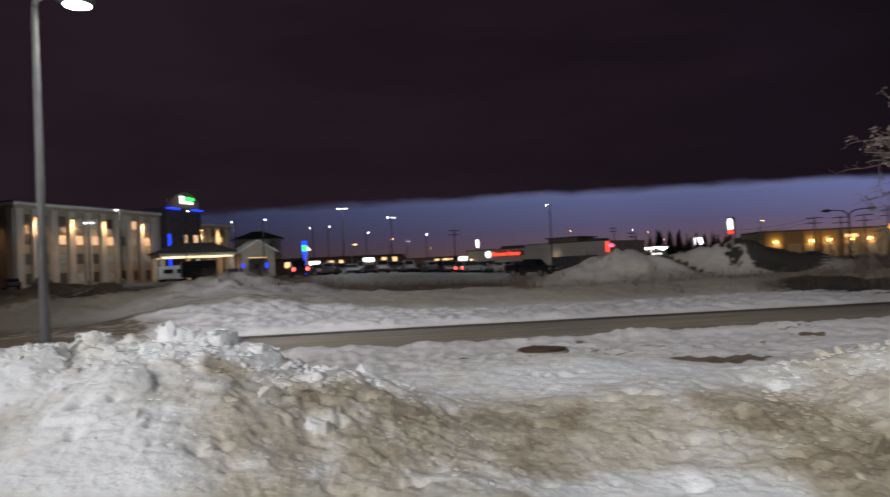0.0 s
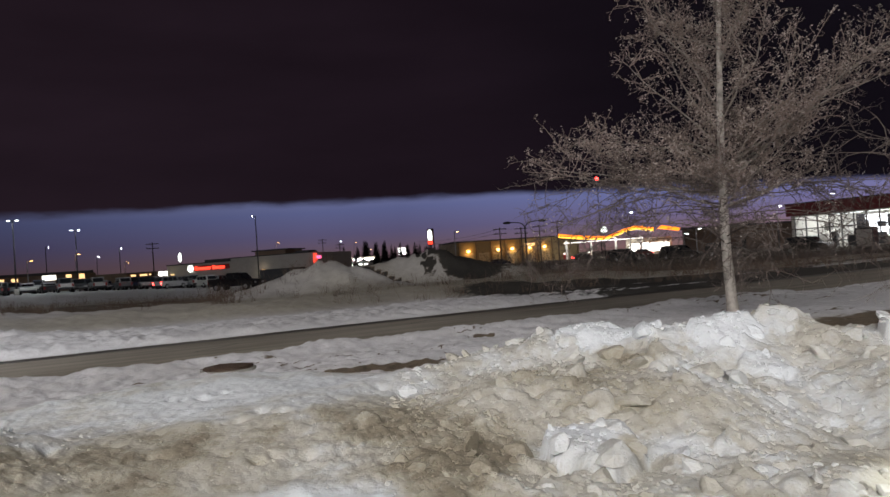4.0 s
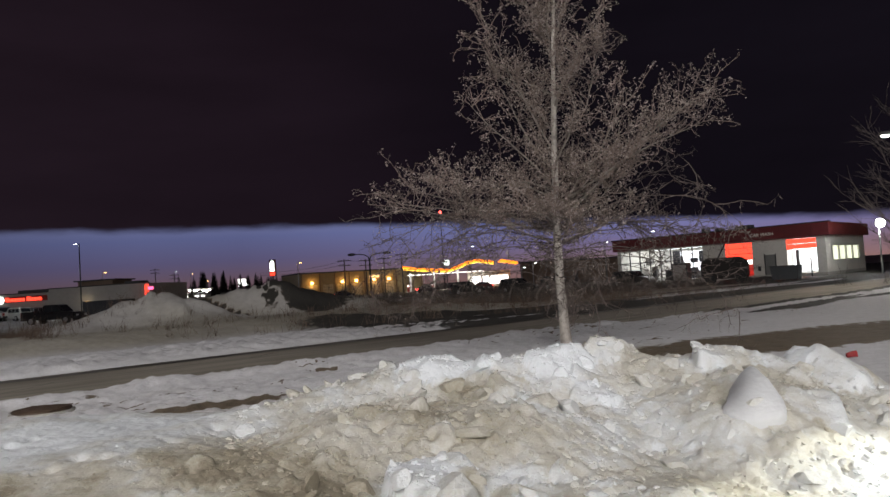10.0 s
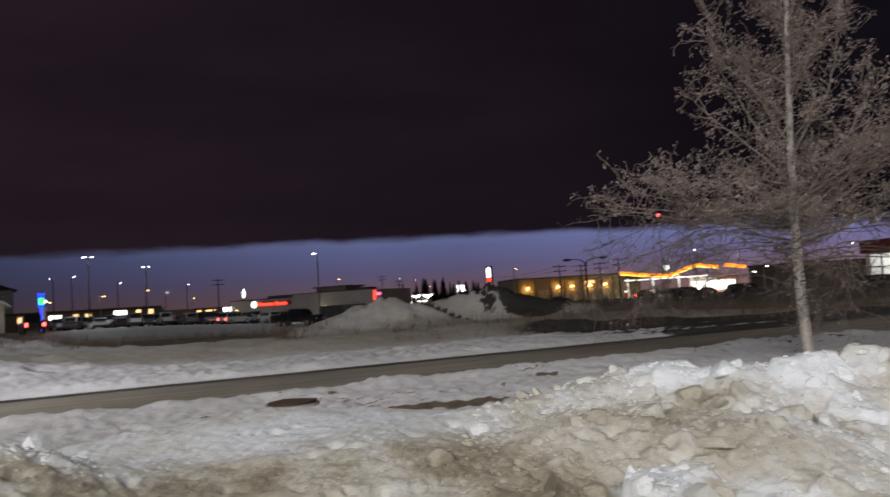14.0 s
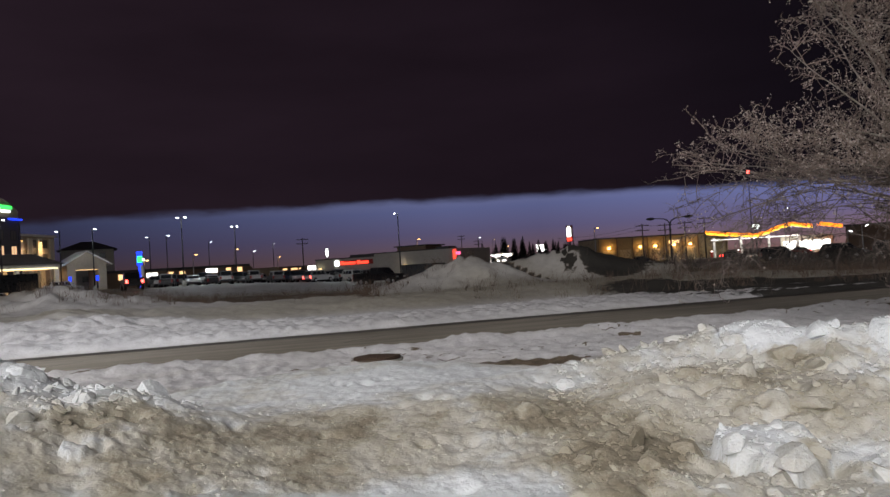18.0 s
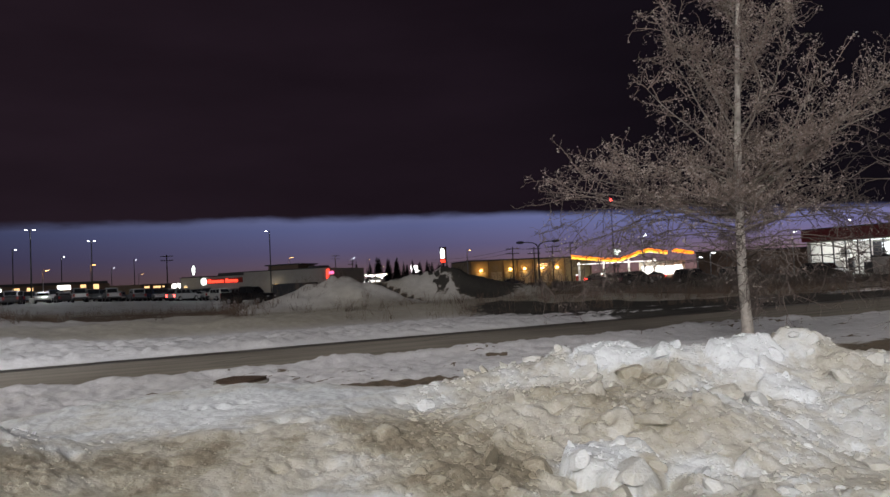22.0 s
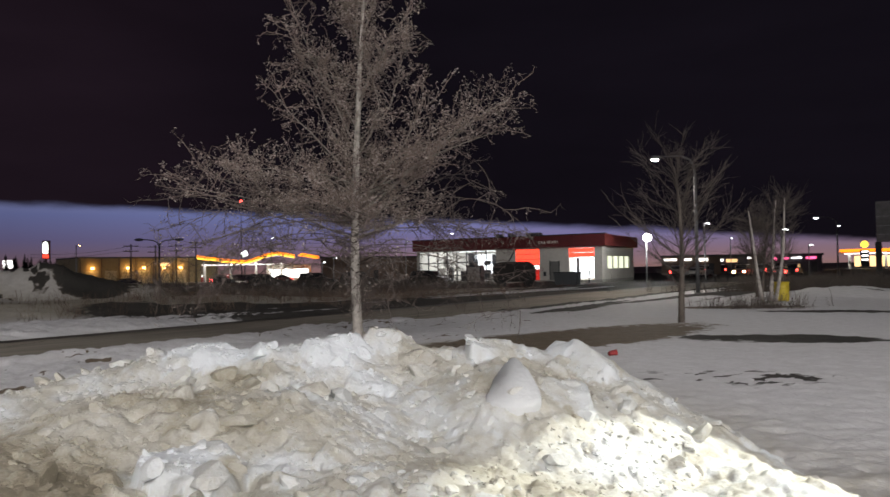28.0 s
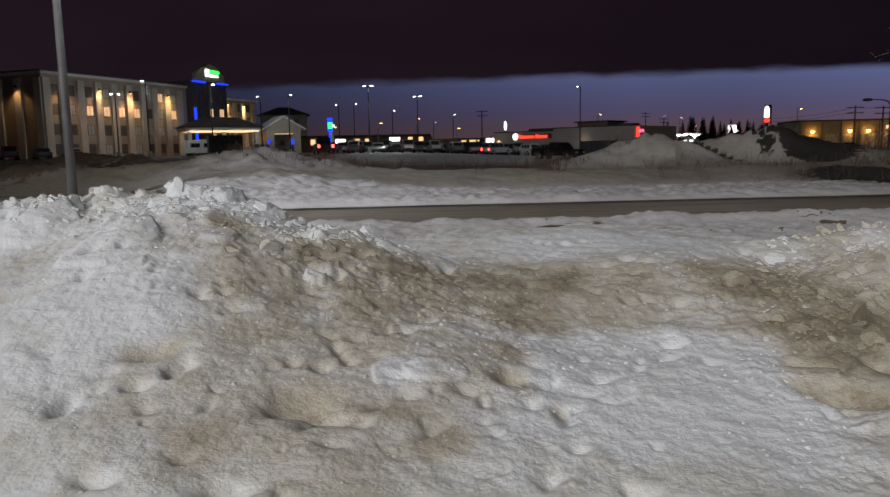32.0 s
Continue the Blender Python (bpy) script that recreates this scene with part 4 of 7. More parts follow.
def grow(rnd, start, way, length, bend, droop, steps=6):
    pts, d = [start.copy()], way.normalized()
    for i in range(steps):
        d = (d + Vector((rnd.gauss(0, bend), rnd.gauss(0, bend), rnd.gauss(0, bend) - droop * i / steps))).normalized()
        pts.append(pts[-1] + d * (length / steps))
    return pts


def make_birch():
    rnd = random.Random(7)
    tree = thing("birch_tree", pose(2.86, 16.35, 0.0), "frosted birch with drooping twigs and a few dry leaves", "tree", kind="")
    trunk_pts = [Vector(p) for p in ((0.02, 0.1, -0.1), (0.0, 0.1, 0.6), (-0.03, 0.1, 1.6), (-0.02, 0.08, 2.7), (0.03, 0.05, 4.2), (0.12, 0.0, 6.0), (0.26, 0.0, 8.0), (0.36, -0.05, 9.6))]
    tubepart("trunk", trunk_pts, [0.15, 0.112, 0.098, 0.087, 0.07, 0.05, 0.031, 0.012], BARK_BIRCH, tree, "pale peeling birch trunk", 12)

    def on_trunk(z):
        for a, b in zip(trunk_pts, trunk_pts[1:]):
            if a.z <= z <= b.z:
                return a.lerp(b, (z - a.z) / (b.z - a.z))
        return trunk_pts[-1].copy()

    twigs, leaves, switches = Sticks(), Sticks(), Sticks()

    def bunch(p, leafy):
        while rnd.random() < leafy:
            leaves.leaf(p + Vector((rnd.gauss(0, 0.02), rnd.gauss(0, 0.02), rnd.gauss(0, 0.02))), rnd.uniform(0.028, 0.052), rnd)
            leafy *= 0.8

    def twig(p, way, length, droop, leafy, fine, twigs):
        pts = grow(rnd, p, way, length, 0.48, droop, 4)
        twigs.stick(pts, 0.0065 * fine, 0.0032 * fine)
        for q in pts[1:]:
            if rnd.random() < 0.5:
                sub = grow(rnd, q, Vector((rnd.gauss(0, 1), rnd.gauss(0, 1), rnd.gauss(0.15 - 2 * droop, 1))), length * rnd.uniform(0.25, 0.5), 0.35, droop, 2)
                twigs.stick(sub, 0.005 * fine, 0.003 * fine)
                bunch(sub[-1], leafy)
        bunch(pts[-1], leafy)

    def limb(z, azimuth, rise, length, radius, droop, dense, leafy, curl=0.0, fine=1.0, bend=0.085, first=2, dark=False):
        start = on_trunk(z)
        a = radians(azimuth)
        way = Vector((math.sin(a) * math.cos(rise), math.cos(a) * math.cos(rise), math.sin(rise)))
        pts = grow(rnd, start, way, length, bend, droop - curl, 9)
        bm = bmesh.new()
        tube(bm, pts, [radius * (1 - 0.8 * i / 9) for i in range(10)], 6)
        part("limb", bm, SWITCH if dark else LIMB, tree, smooth=True)
        mass = switches if dark else twigs
        for i in range(first, 10):
            for _ in range(dense if i < 9 else dense + 1):
                side = (pts[i] - pts[i - 1]).normalized()
                w = side * rnd.uniform(0.2, 0.8) + Vector((rnd.gauss(0, 0.7), rnd.gauss(0, 0.7), rnd.gauss(0.25 - 1.5 * droop if droop > 0.05 else 0.55, 0.5)))
                b = grow(rnd, pts[i - 1].lerp(pts[i], rnd.random()), w, min(1.0, length * rnd.uniform(0.14, 0.34)), 0.2, droop * 1.4, 4)
                mass.stick(b, 0.0115 * fine, 0.006 * fine, 4)
                for q in b[1:]:
                    for _ in range(2 if rnd.random() < 0.35 else 1):
                        twig(q, (b[-1] - b[0]).normalized() * 0.6 + Vector((rnd.gauss(0, 0.8), rnd.gauss(0, 0.8), rnd.gauss(0.1 - droop if droop > 0.05 else 0.4, 0.6))), rnd.uniform(0.16, 0.42), droop, leafy, fine, mass)

    # low limbs sweep out and hang down to the snow
    for k in range(24):
        limb(rnd.uniform(1.5, 2.9), k * 15.0 + rnd.uniform(-10, 10), rnd.uniform(0.05, 0.35), rnd.uniform(2.6, 4.4), 0.013, 0.19, 2 if k % 2 else 1, 0.08, 0.0, 0.9, 0.1, 4, True)
    for azimuth, length in ((-95, 4.9), (-84, 4.4), (88, 3.8), (97, 3.2), (-100, 3.6), (80, 2.8), (92, 3.4), (-90, 4.2)):
        limb(rnd.uniform(2.3, 3.0), azimuth, rnd.uniform(0.1, 0.3), length, 0.016, 0.14, 2, 0.12, 0.0, 0.9, 0.09, 4, True)
    # thin shoots from the foot
    for k in range(7):
        limb(0.15 + 0.09 * k, k * 137.5, rnd.uniform(0.9, 1.35), rnd.uniform(0.9, 1.7), 0.008, 0.04, 1, 0.1, 0.0, 0.6, 0.12, 4, True)
    # the wide skirt
    for azimuth, length in ((-88, 3.9), (-78, 3.4), (-102, 3.5), (-92, 2.9), (-84, 2.4), (62, 1.8), (100, 1.8), (10, 2.0), (170, 2.0), (-150, 2.2), (-30, 2.2)):
        limb(rnd.uniform(2.4, 2.9), azimuth, rnd.uniform(0.14, 0.30), length, 0.024, 0.0, 2, 0.75, 0.03)
    # the leaning limb on the east side with its side limbs
    limb(2.9, 90, 0.60, 4.6, 0.042, 0.0, 3, 0.85, 0.0, 1.0, 0.05)
    limb(3.1, 84, 0.58, 4.1, 0.028, 0.0, 3, 0.85, 0.0, 1.0, 0.06)
    limb(2.8, 80, 0.40, 2.2, 0.022, 0.0, 3, 0.6)
    limb(2.6, 98, 0.45, 2.3, 0.022, 0.0, 3, 0.6)
    limb(3.2, 98, 0.72, 3.6, 0.030, 0.0, 3, 0.7, 0.0, 1.0, 0.06)
    # rising crown, narrower with height
    for k in range(22):
        z = 2.8 + k * 0.29
        limb(z, k * 137.5, rnd.uniform(0.72, 1.1), max(1.2, 3.35 - 0.095 * k), 0.021, -0.04, 2, 0.78, 0.0, 1.0, 0.15)
    limb(4.4, -86, 1.14, 3.6, 0.024, 0.0, 2, 0.6, 0.0, 1.0, 0.05)
    limb(4.0, -80, 1.02, 2.9, 0.024, 0.0, 2, 0.6)
    limb(3.6, -100, 0.95, 2.8, 0.024, 0.0, 2, 0.6)
    for k in range(6):
        limb(2.6 + k * 0.25, k * 137.5 + 60, rnd.uniform(0.25, 0.6), rnd.uniform(1.4, 2.2), 0.02, -0.05, 2, 0.6, 0.0, 1.0, 0.13)
    switches.build("twig_mass", SWITCH, tree, "dark hanging switches")
    twigs.build("twig_mass", TWIG, tree, "fine frosted twigs")
    leaves.build("leaf_mass", LEAF, tree, "small curled dry leaves")


make_birch()

# ---- shared surfaces ----
GALV = mat("galvanised_steel", (0.42, 0.43, 0.44), 0.45, 0.6, 0.15, 5)
DARKSTEEL = mat("dark_steel", (0.035, 0.035, 0.04), 0.5, 0.5, 0.2, 5)
STUCCO = mat("beige_stucco", (0.42, 0.36, 0.28), 0.85, 0, 0.12, 3, 0.3, 60)
STUCCO_PALE = mat("pale_stucco", (0.62, 0.58, 0.50), 0.85, 0, 0.1, 3, 0.3, 60)
PURPLE = mat("slate_cladding", (0.10, 0.09, 0.11), 0.7, 0, 0.15, 3)
WHITEPAINT = mat("white_paint", (0.74, 0.73, 0.70), 0.6, 0, 0.08, 4)
SHINGLE = mat("dark_shingle", (0.05, 0.042, 0.038), 0.9, 0, 0.3, 6, 0.5, 25)
GREYWALL = mat("grey_cladding", (0.34, 0.32, 0.30), 0.8, 0, 0.1, 2)
PALEWALL = mat("pale_block_wall", (0.56, 0.54, 0.49), 0.8, 0, 0.1, 3, 0.3, 20)
REDFASCIA = mat("red_fascia", (0.12, 0.016, 0.018), 0.55, 0.1, 0.15, 3)
BROWNWALL = mat("brown_wall", (0.16, 0.11, 0.08), 0.85, 0, 0.15, 3)
TANWALL = mat("tan_metal_wall", (0.36, 0.29, 0.17), 0.7, 0.1, 0.12, 2)
ROOFGREY = mat("roof_membrane", (0.07, 0.065, 0.07), 0.9, 0, 0.2, 2)
BRONZE = mat("bronze_frame", (0.12, 0.10, 0.085), 0.6, 0.2, 0.1, 4)
CURTAIN = mat("curtained_window", (0.10, 0.088, 0.075), 0.4, 0, 0.3, 2)
GLASS_DARK = mat("dark_window_glass", (0.02, 0.022, 0.026), 0.12, 0, 0.1, 2)
RUBBER = mat("tyre_rubber", (0.012, 0.012, 0.013), 0.85, 0, 0.2, 10)
CHROME = mat("wheel_rim", (0.45, 0.45, 0.46), 0.35, 0.9, 0.1, 8)
BLACKPAINT = mat("black_paint", (0.012, 0.012, 0.014), 0.3, 0.2, 0.2, 4)
G_WHITE = glow("lamp_white", (0.92, 0.97, 1.0), 30)
G_WARM = glow("lamp_sodium", (1.0, 0.52, 0.16), 14)
G_FLOOD = glow("floodlight", (1.0, 0.97, 0.9), 90)
G_WINDOW = glow("lit_window", (1.0, 0.60, 0.33), 0.95)
G_WINDOW_DIM = glow("dim_window", (0.75, 0.72, 0.62), 0.10)
G_SHOP = glow("shop_light", (1.0, 0.97, 0.92), 3.2)
G_SHOPWARM = glow("shop_warm", (1.0, 0.62, 0.28), 1.6)
G_BLUE = glow("blue_neon", (0.012, 0.05, 1.0), 2.0)
G_GREEN = glow("green_sign", (0.05, 0.95, 0.12), 2.2)
G_SIGNWHITE = glow("sign_white", (0.9, 1.0, 0.92), 3.0)
G_RED = glow("red_sign", (1.0, 0.06, 0.03), 2.2)
G_REDBRIGHT = glow("red_lamp", (1.0, 0.05, 0.04), 12)
G_PINK = glow("pink_sign", (1.0, 0.12, 0.30), 2.5)
G_ORANGE = glow("orange_band", (1.0, 0.24, 0.01), 2.4)
G_YELLOW = glow("yellow_band", (1.0, 0.55, 0.05), 3.0)
G_BAY = glow("wash_bay_light", (0.95, 0.98, 1.0), 3.0)


def facing(x, y, dx, dy, z=None):
    return pose(x, y, ground_at(x, y) if z is None else z, 0, 0, math.degrees(math.atan2(dy, dx)))


def ball(bm, at, r, seg=8):
    bmesh.ops.create_uvsphere(bm, u_segments=seg, v_segments=max(4, seg // 2), radius=r, matrix=Matrix.Translation(at))


# ---- lamps on poles ----
def head_on(parent, at, turn, bright, size=1.0):
    m = pose(*at, 0, 0, turn)
    bm = bmesh.new()
    box(bm, -0.35 * size, 0.35 * size, -0.16 * size, 0.16 * size, 0.0, 0.13 * size, m)
    head = part("head", bm, DARKSTEEL, parent, bevel=0.03)
    bm = bmesh.new()
    box(bm, -0.30 * size, 0.30 * size, -0.13 * size, 0.13 * size, -0.07 * size, -0.004, m)
    part("lens", bm, bright, head, "glowing lens", bevel=0.02)


def lot_lamp(x, y, top, heads, bright, label, turn=0.0, size=1.0, pole=DARKSTEEL, group="parking lot lamps", base=True):
    z = ground_at(x, y)
    ob = thing("parking_lot_lamp", pose(x, y, z), label, "lamp post", group)
    h = top - z
    tubepart("pole", [(0, 0, -0.2), (0, 0, h * 0.5), (0, 0, h)], [0.10, 0.085, 0.07], pole, ob)
    if base:
        tubepart("footing", [(0, 0, -0.3), (0, 0, 0.75)], 0.28, mat("concrete", (0.33, 0.32, 0.29), 0.85, 0, 0.15, 5), ob, "concrete footing", 12)
    for k in range(heads):
        a = turn + k * 360 / max(heads, 1)
        c, s = math.cos(radians(a)), math.sin(radians(a))
        tubepart("bracket", [(0, 0, h - 0.03), (0.55 * c * size, 0.55 * s * size, h)], 0.035, pole, ob, sides=6)
        head_on(ob, (0.75 * c * size, 0.75 * s * size, h - 0.02), a, bright, size)


for x, y, top, heads, bright, turn in ((-66.35, 76.0, 10.0, 2, G_WHITE, 40), (-76.0, 99.3, 10.2, 2, G_WHITE, 40), (-46.7, 98.9, 9.95, 1, G_WHITE, 190), (-86.8, 75.4, 9.7, 1, G_WHITE, 200), (-87.7, 81.8, 10.2, 1, G_WHITE, 20),
                                       (-102.9, 109.1, 10.4, 1, G_WHITE, 200), (-94.0, 103.7, 10.0, 1, G_WHITE, 20), (-107.7, 131.5, 10.1, 1, G_WHITE, 30), (-118.1, 161.3, 8.6, 1, G_WHITE, 30), (-104.0, 150.0, 9.6, 1, G_WHITE, 10),
                                       (-83.9, 54.9, 10.5, 1, G_WHITE, 200), (-87.4, 67.1, 11.0, 1, G_WHITE, 20), (-92.0, 55.7, 9.4, 2, G_WHITE, 60)):
    lot_lamp(x, y, top, heads, bright, "tall dark parking lot lamp with %s bright white head%s" % (("one", "") if heads == 1 else ("two", "s")), turn, 0.6)
for x, y, top in ((-109.6, 142.7, 8.7), (-89.2, 201.0, 10.3), (-93.3, 285.0, 11.4), (-88.0, 286.5, 8.3), (-30.8, 167.2, 8.3), (-101.0, 118.5, 7.0), (-114.0, 119.0, 6.6), (-118.0, 172.0, 7.0)):
    lot_lamp(x, y, top, 1, G_WARM, "street lamp with an orange sodium head", 30, 0.9, GALV, "sodium street lamps", False)
for x, y, top in ((-85.7, 245.4, 11.0), (35.2, 121.5, 7.9), (31.1, 136.6, 7.2), (7.6, 161.2, 9.2), (51.8, 73.9, 6.5), (38.9, 46.1, 4.25), (76.0, 80.0, 6.5), (15.4, 119.0, 4.0), (14.7, 129.0, 3.5), (88.0, 118.0, 6.6), (73.5, 82.3, 4.1)):
    lot_lamp(x, y, top, 1, G_WHITE, "street lamp with a white head", 20, 0.8, GALV, "white street lamps", False)


STREETPOLE = mat("weathered_pole_steel", (0.14, 0.14, 0.145), 0.6, 0.3, 0.2, 5)


def arm_lamp(x, y, reach, height, arm, label, bright, tilt=0.0, thick=1.0, pole=STREETPOLE, arms=1, z=None):
    """A davit lamp: the pole bends over into its arm."""
    z = ground_at(x, y) if z is None else z
    ob = thing("street_lamp", pose(x, y, z), label, "street lamp", "davit street lamps")
    c, s = math.cos(radians(reach)), math.sin(radians(reach))
    shaft = [(0, 0, -0.3), (0, 0, height * 0.4), (0, 0, height - arm * 0.55)]
    tubepart("pole", shaft, [0.125 * thick, 0.105 * thick, 0.075 * thick], pole, ob, "tall tapered steel pole", 12)
    tubepart("base_plate", [(0, 0, -0.2), (0, 0, 0.06)], 0.24 * thick, pole, ob, sides=12)
    for k in range(arms):
        cc, ss = (c, s) if k == 0 else (-c, -s)
        pts = [(cc * arm * t, ss * arm * t, height - arm * 0.55 * (1 - q)) for t, q in ((0, 0), (0.02, 0.35), (0.12, 0.68), (0.35, 0.9), (0.7, 0.99), (1.0, 1.0))]
        tubepart("arm", pts, [0.075 * thick, 0.068 * thick, 0.06 * thick, 0.052 * thick, 0.045 * thick, 0.042 * thick], pole, ob, sides=10)
        turn = math.degrees(math.atan2(ss, cc))
        m = pose(cc * (arm + 0.3), ss * (arm + 0.3), height, 0, 0, turn)
        bm = bmesh.new()
        bmesh.ops.create_uvsphere(bm, u_segments=14, v_segments=8, radius=0.5, matrix=m @ Matrix.Diagonal((0.85, 0.42, 0.28, 1)))
        head = part("head", bm, pole, ob, "cobra lamp head", smooth=True)
        if bright:
            bm = bmesh.new()
            bmesh.ops.create_uvsphere(bm, u_segments=14, v_segments=8, radius=0.5, matrix=m @ Matrix.Translation((0.04, 0, -0.10)) @ Matrix.Diagonal((0.55, 0.34, 0.2, 1)))
            part("lens", bm, bright, head, "glowing lens", smooth=True)
    return ob


arm_lamp(-15.45, 8.05, 60, 7.72, 0.45, "pale steel street lamp standing behind the snow bank", G_FLOOD, thick=0.82)
arm_lamp(26.5, 38.4, 116, 8.35, 2.3, "lit street lamp at the street corner", G_FLOOD)
arm_lamp(-6.5, 74.7, 5, 5.1, 1.45, "unlit street lamp with two curved arms", None, arms=2, pole=DARKSTEEL)
arm_lamp(75.6, 79.6, 155, 7.6, 2.2, "lit street lamp beside the far road", G_WHITE)
arm_lamp(75.6, 65.6, 40, 5.6, 0.9, "lit street lamp above the hedge", G_FLOOD)
# floodlight at the end of the car wash
fl = thing("flood_light", pose(43.0, 71.7, ground_at(43, 71.7)), "glaring white floodlight on a pole by the car wash", "floodlight")
tubepart("pole", [(0, 0, -0.2), (0, 0, 4.6)], [0.09, 0.07], GALV, fl)
bm = bmesh.new()
box(bm, -0.3, 0.3, -0.12, 0.2, 4.5, 5.0)
part("housing", bm, DARKSTEEL, fl, bevel=0.04)
# oversized ball in front of the housing, standing in for the glare
bm = bmesh.new()
ball(bm, (-0.1, -0.45, 4.75), 0.42, 14)
part("lens", bm, G_FLOOD, fl, "glowing ball in place of the lamp's glare", smooth=True)


# ---- windows ----
def window(parent, x, z, w, h, y, pane, frame_mat=WHITEPAINT, depth=0.12, bars=1):
    """A framed window in the wall plane y, facing -y; the frame stands proud and the pane sits back."""
    bm = bmesh.new()
    t = 0.07
    box(bm, x - w / 2 - t, x + w / 2 + t, y - 0.05, y + 0.03, z - h / 2 - t, z - h / 2)
    box(bm, x - w / 2 - t, x + w / 2 + t, y - 0.05, y + 0.03, z + h / 2, z + h / 2 + t)
    box(bm, x - w / 2 - t, x - w / 2, y - 0.05, y + 0.03, z - h / 2, z + h / 2)
    box(bm, x + w / 2, x + w / 2 + t, y - 0.05, y + 0.03, z - h / 2, z + h / 2)
    for k in range(bars):
        bx = x - w / 2 + w * (k + 1) / (bars + 1)
        box(bm, bx - 0.025, bx + 0.025, y - 0.04, y + 0.02, z - h / 2, z + h / 2)
    win = part("window", bm, frame_mat, parent)
    boxpart("pane", (x - w / 2, x + w / 2, y - 0.02, y - 0.012, z - h / 2, z + h / 2), pane, win)
    return win


# ---- hotel ----
def make_hotel():
    H = thing("hotel", facing(-109.2, 55.05, -0.266, 0.964, 2.3), "four-storey beige hotel with warm wall lamps and lit windows", "hotel")
    boxpart("wing", (0.0, 31.0, 0.0, 16.0, -2.0, 10.9), STUCCO, H, "beige stucco main wing")
    boxpart("cornice", (-0.35, 31.0, -0.4, 16.3, 10.9, 11.3), WHITEPAINT, H, "pale cornice")
    boxpart("roof", (-0.1, 31.0, -0.1, 16.0, 11.3, 11.55), ROOFGREY, H)
    boxpart("wing", (40.6, 54.0, 1.0, 15.0, -2.0, 9.6), STUCCO, H, "lower beige wing")
    boxpart("cornice", (40.6, 54.4, 0.6, 15.3, 9.6, 9.95), WHITEPAINT, H)
    boxpart("tower", (31.0, 40.6, -1.6, 15.0, -2.0, 12.3), PURPLE, H, "dark slate stair tower")
    bm = bmesh.new()
    prism(bm, [(31.6, 12.3), (40.0, 12.3), (40.0, 13.6), (38.0, 14.9), (35.8, 15.6), (33.6, 14.9), (31.6, 13.6)], -1.9, -1.1)
    part("gable", bm, STUCCO, H, "curved sign gable")
    bm = bmesh.new()
    prism(bm, [(34.3, 13.2), (35.3, 13.2), (35.3, 14.5), (34.3, 14.5)], -2.05, -1.92)
    part("sign_mark", bm, G_SIGNWHITE, H, "square white and green sign mark")
    boxpart("sign_bar", (35.5, 38.3, -2.05, -1.92, 13.85, 14.4), G_GREEN, H, "green lit sign bar")
    boxpart("sign_bar", (35.5, 37.9, -2.05, -1.92, 13.2, 13.6), G_SIGNWHITE, H, "white lit sign bar")
    for x0, x1 in ((30.6, 34.2), (37.6, 41.0)):
        boxpart("neon_cove", (x0, x1, -2.0, -1.7, 12.0, 12.25), G_BLUE, H, "blue light cove")
    boxpart("neon_strip", (30.98, 31.25, -2.0, -1.62, 0.6, 7.4), G_BLUE, H, "blue light strip")
    for x in (31.2, 35.0, 40.2):
        boxpart("fin", (x, x + 0.3, -1.85, -1.6, 0.0, 12.0), PURPLE, H)
    # pilasters with the lit ones under their lamps
    rnd = random.Random(5)
    for s in (0.6, 3.4, 6.8, 10.2, 13.5, 16.7, 20.0, 22.6, 25.7, 29.0):
        boxpart("pilaster", (s - 0.65, s + 0.65, -0.35, 0.0, -2.0, 10.4), STUCCO_PALE, H)
    for s in (44.0, 46.7, 49.4, 53.0):
        boxpart("pilaster", (s - 0.6, s + 0.6, 0.7, 1.0, -2.0, 9.2), STUCCO_PALE, H)
    for s, y, z in ((3.4, -0.35, 9.25), (10.2, -0.35, 9.25), (16.7, -0.35, 9.25), (25.7, -0.35, 9.2), (44.0, 0.7, 8.8), (49.4, 0.7, 8.7)):
        bm = bmesh.new()
        box(bm, s - 0.16, s + 0.16, y - 0.28, y - 0.003, z - 0.15, z + 0.2)
        lampshade = part("wall_lamp", bm, DARKSTEEL, H, "downward wall lamp", bevel=0.03)
        boxpart("bulb", (s - 0.12, s + 0.12, y - 0.24, y - 0.06, z - 0.2, z - 0.152), G_WARM, lampshade)
        p = H.matrix_world @ Vector((s, y - 1.0, z - 0.1))
        lamp("hotel_wall_light", "SPOT", p, 800, (1.0, 0.58, 0.28), 0.08, H.matrix_world @ Vector((s, y + 0.3, z - 3.0)), 105, 0.9)
    lit = {(8.5, 6.0), (11.9, 6.0), (15.1, 6.0), (18.4, 6.0), (27.4, 6.0), (24.1, 8.8), (8.5, 3.1), (18.4, 3.1)}
    for s in (2.0, 5.1, 8.5, 11.9, 15.1, 18.4, 21.3, 24.1, 27.4):
        for z in (0.2, 3.1, 6.0, 8.8):
            bright = G_WINDOW if (s, z) in lit and z > 5 else (G_WINDOW_DIM if rnd.random() < 0.4 or (s, z) in lit else CURTAIN)
            window(H, s, z, 1.25, 1.45, 0.0, bright, BRONZE)
    for s, z, on in ((33.2, 6.6, 0), (35.8, 6.6, 1), (39.0, 6.6, 1), (33.2, 9.3, 0), (35.8, 9.3, 0), (39.0, 9.3, 0), (33.2, 3.2, 0)):
        window(H, s, z, 1.3, 1.6, -1.6, G_WINDOW if on else CURTAIN, DARKSTEEL)
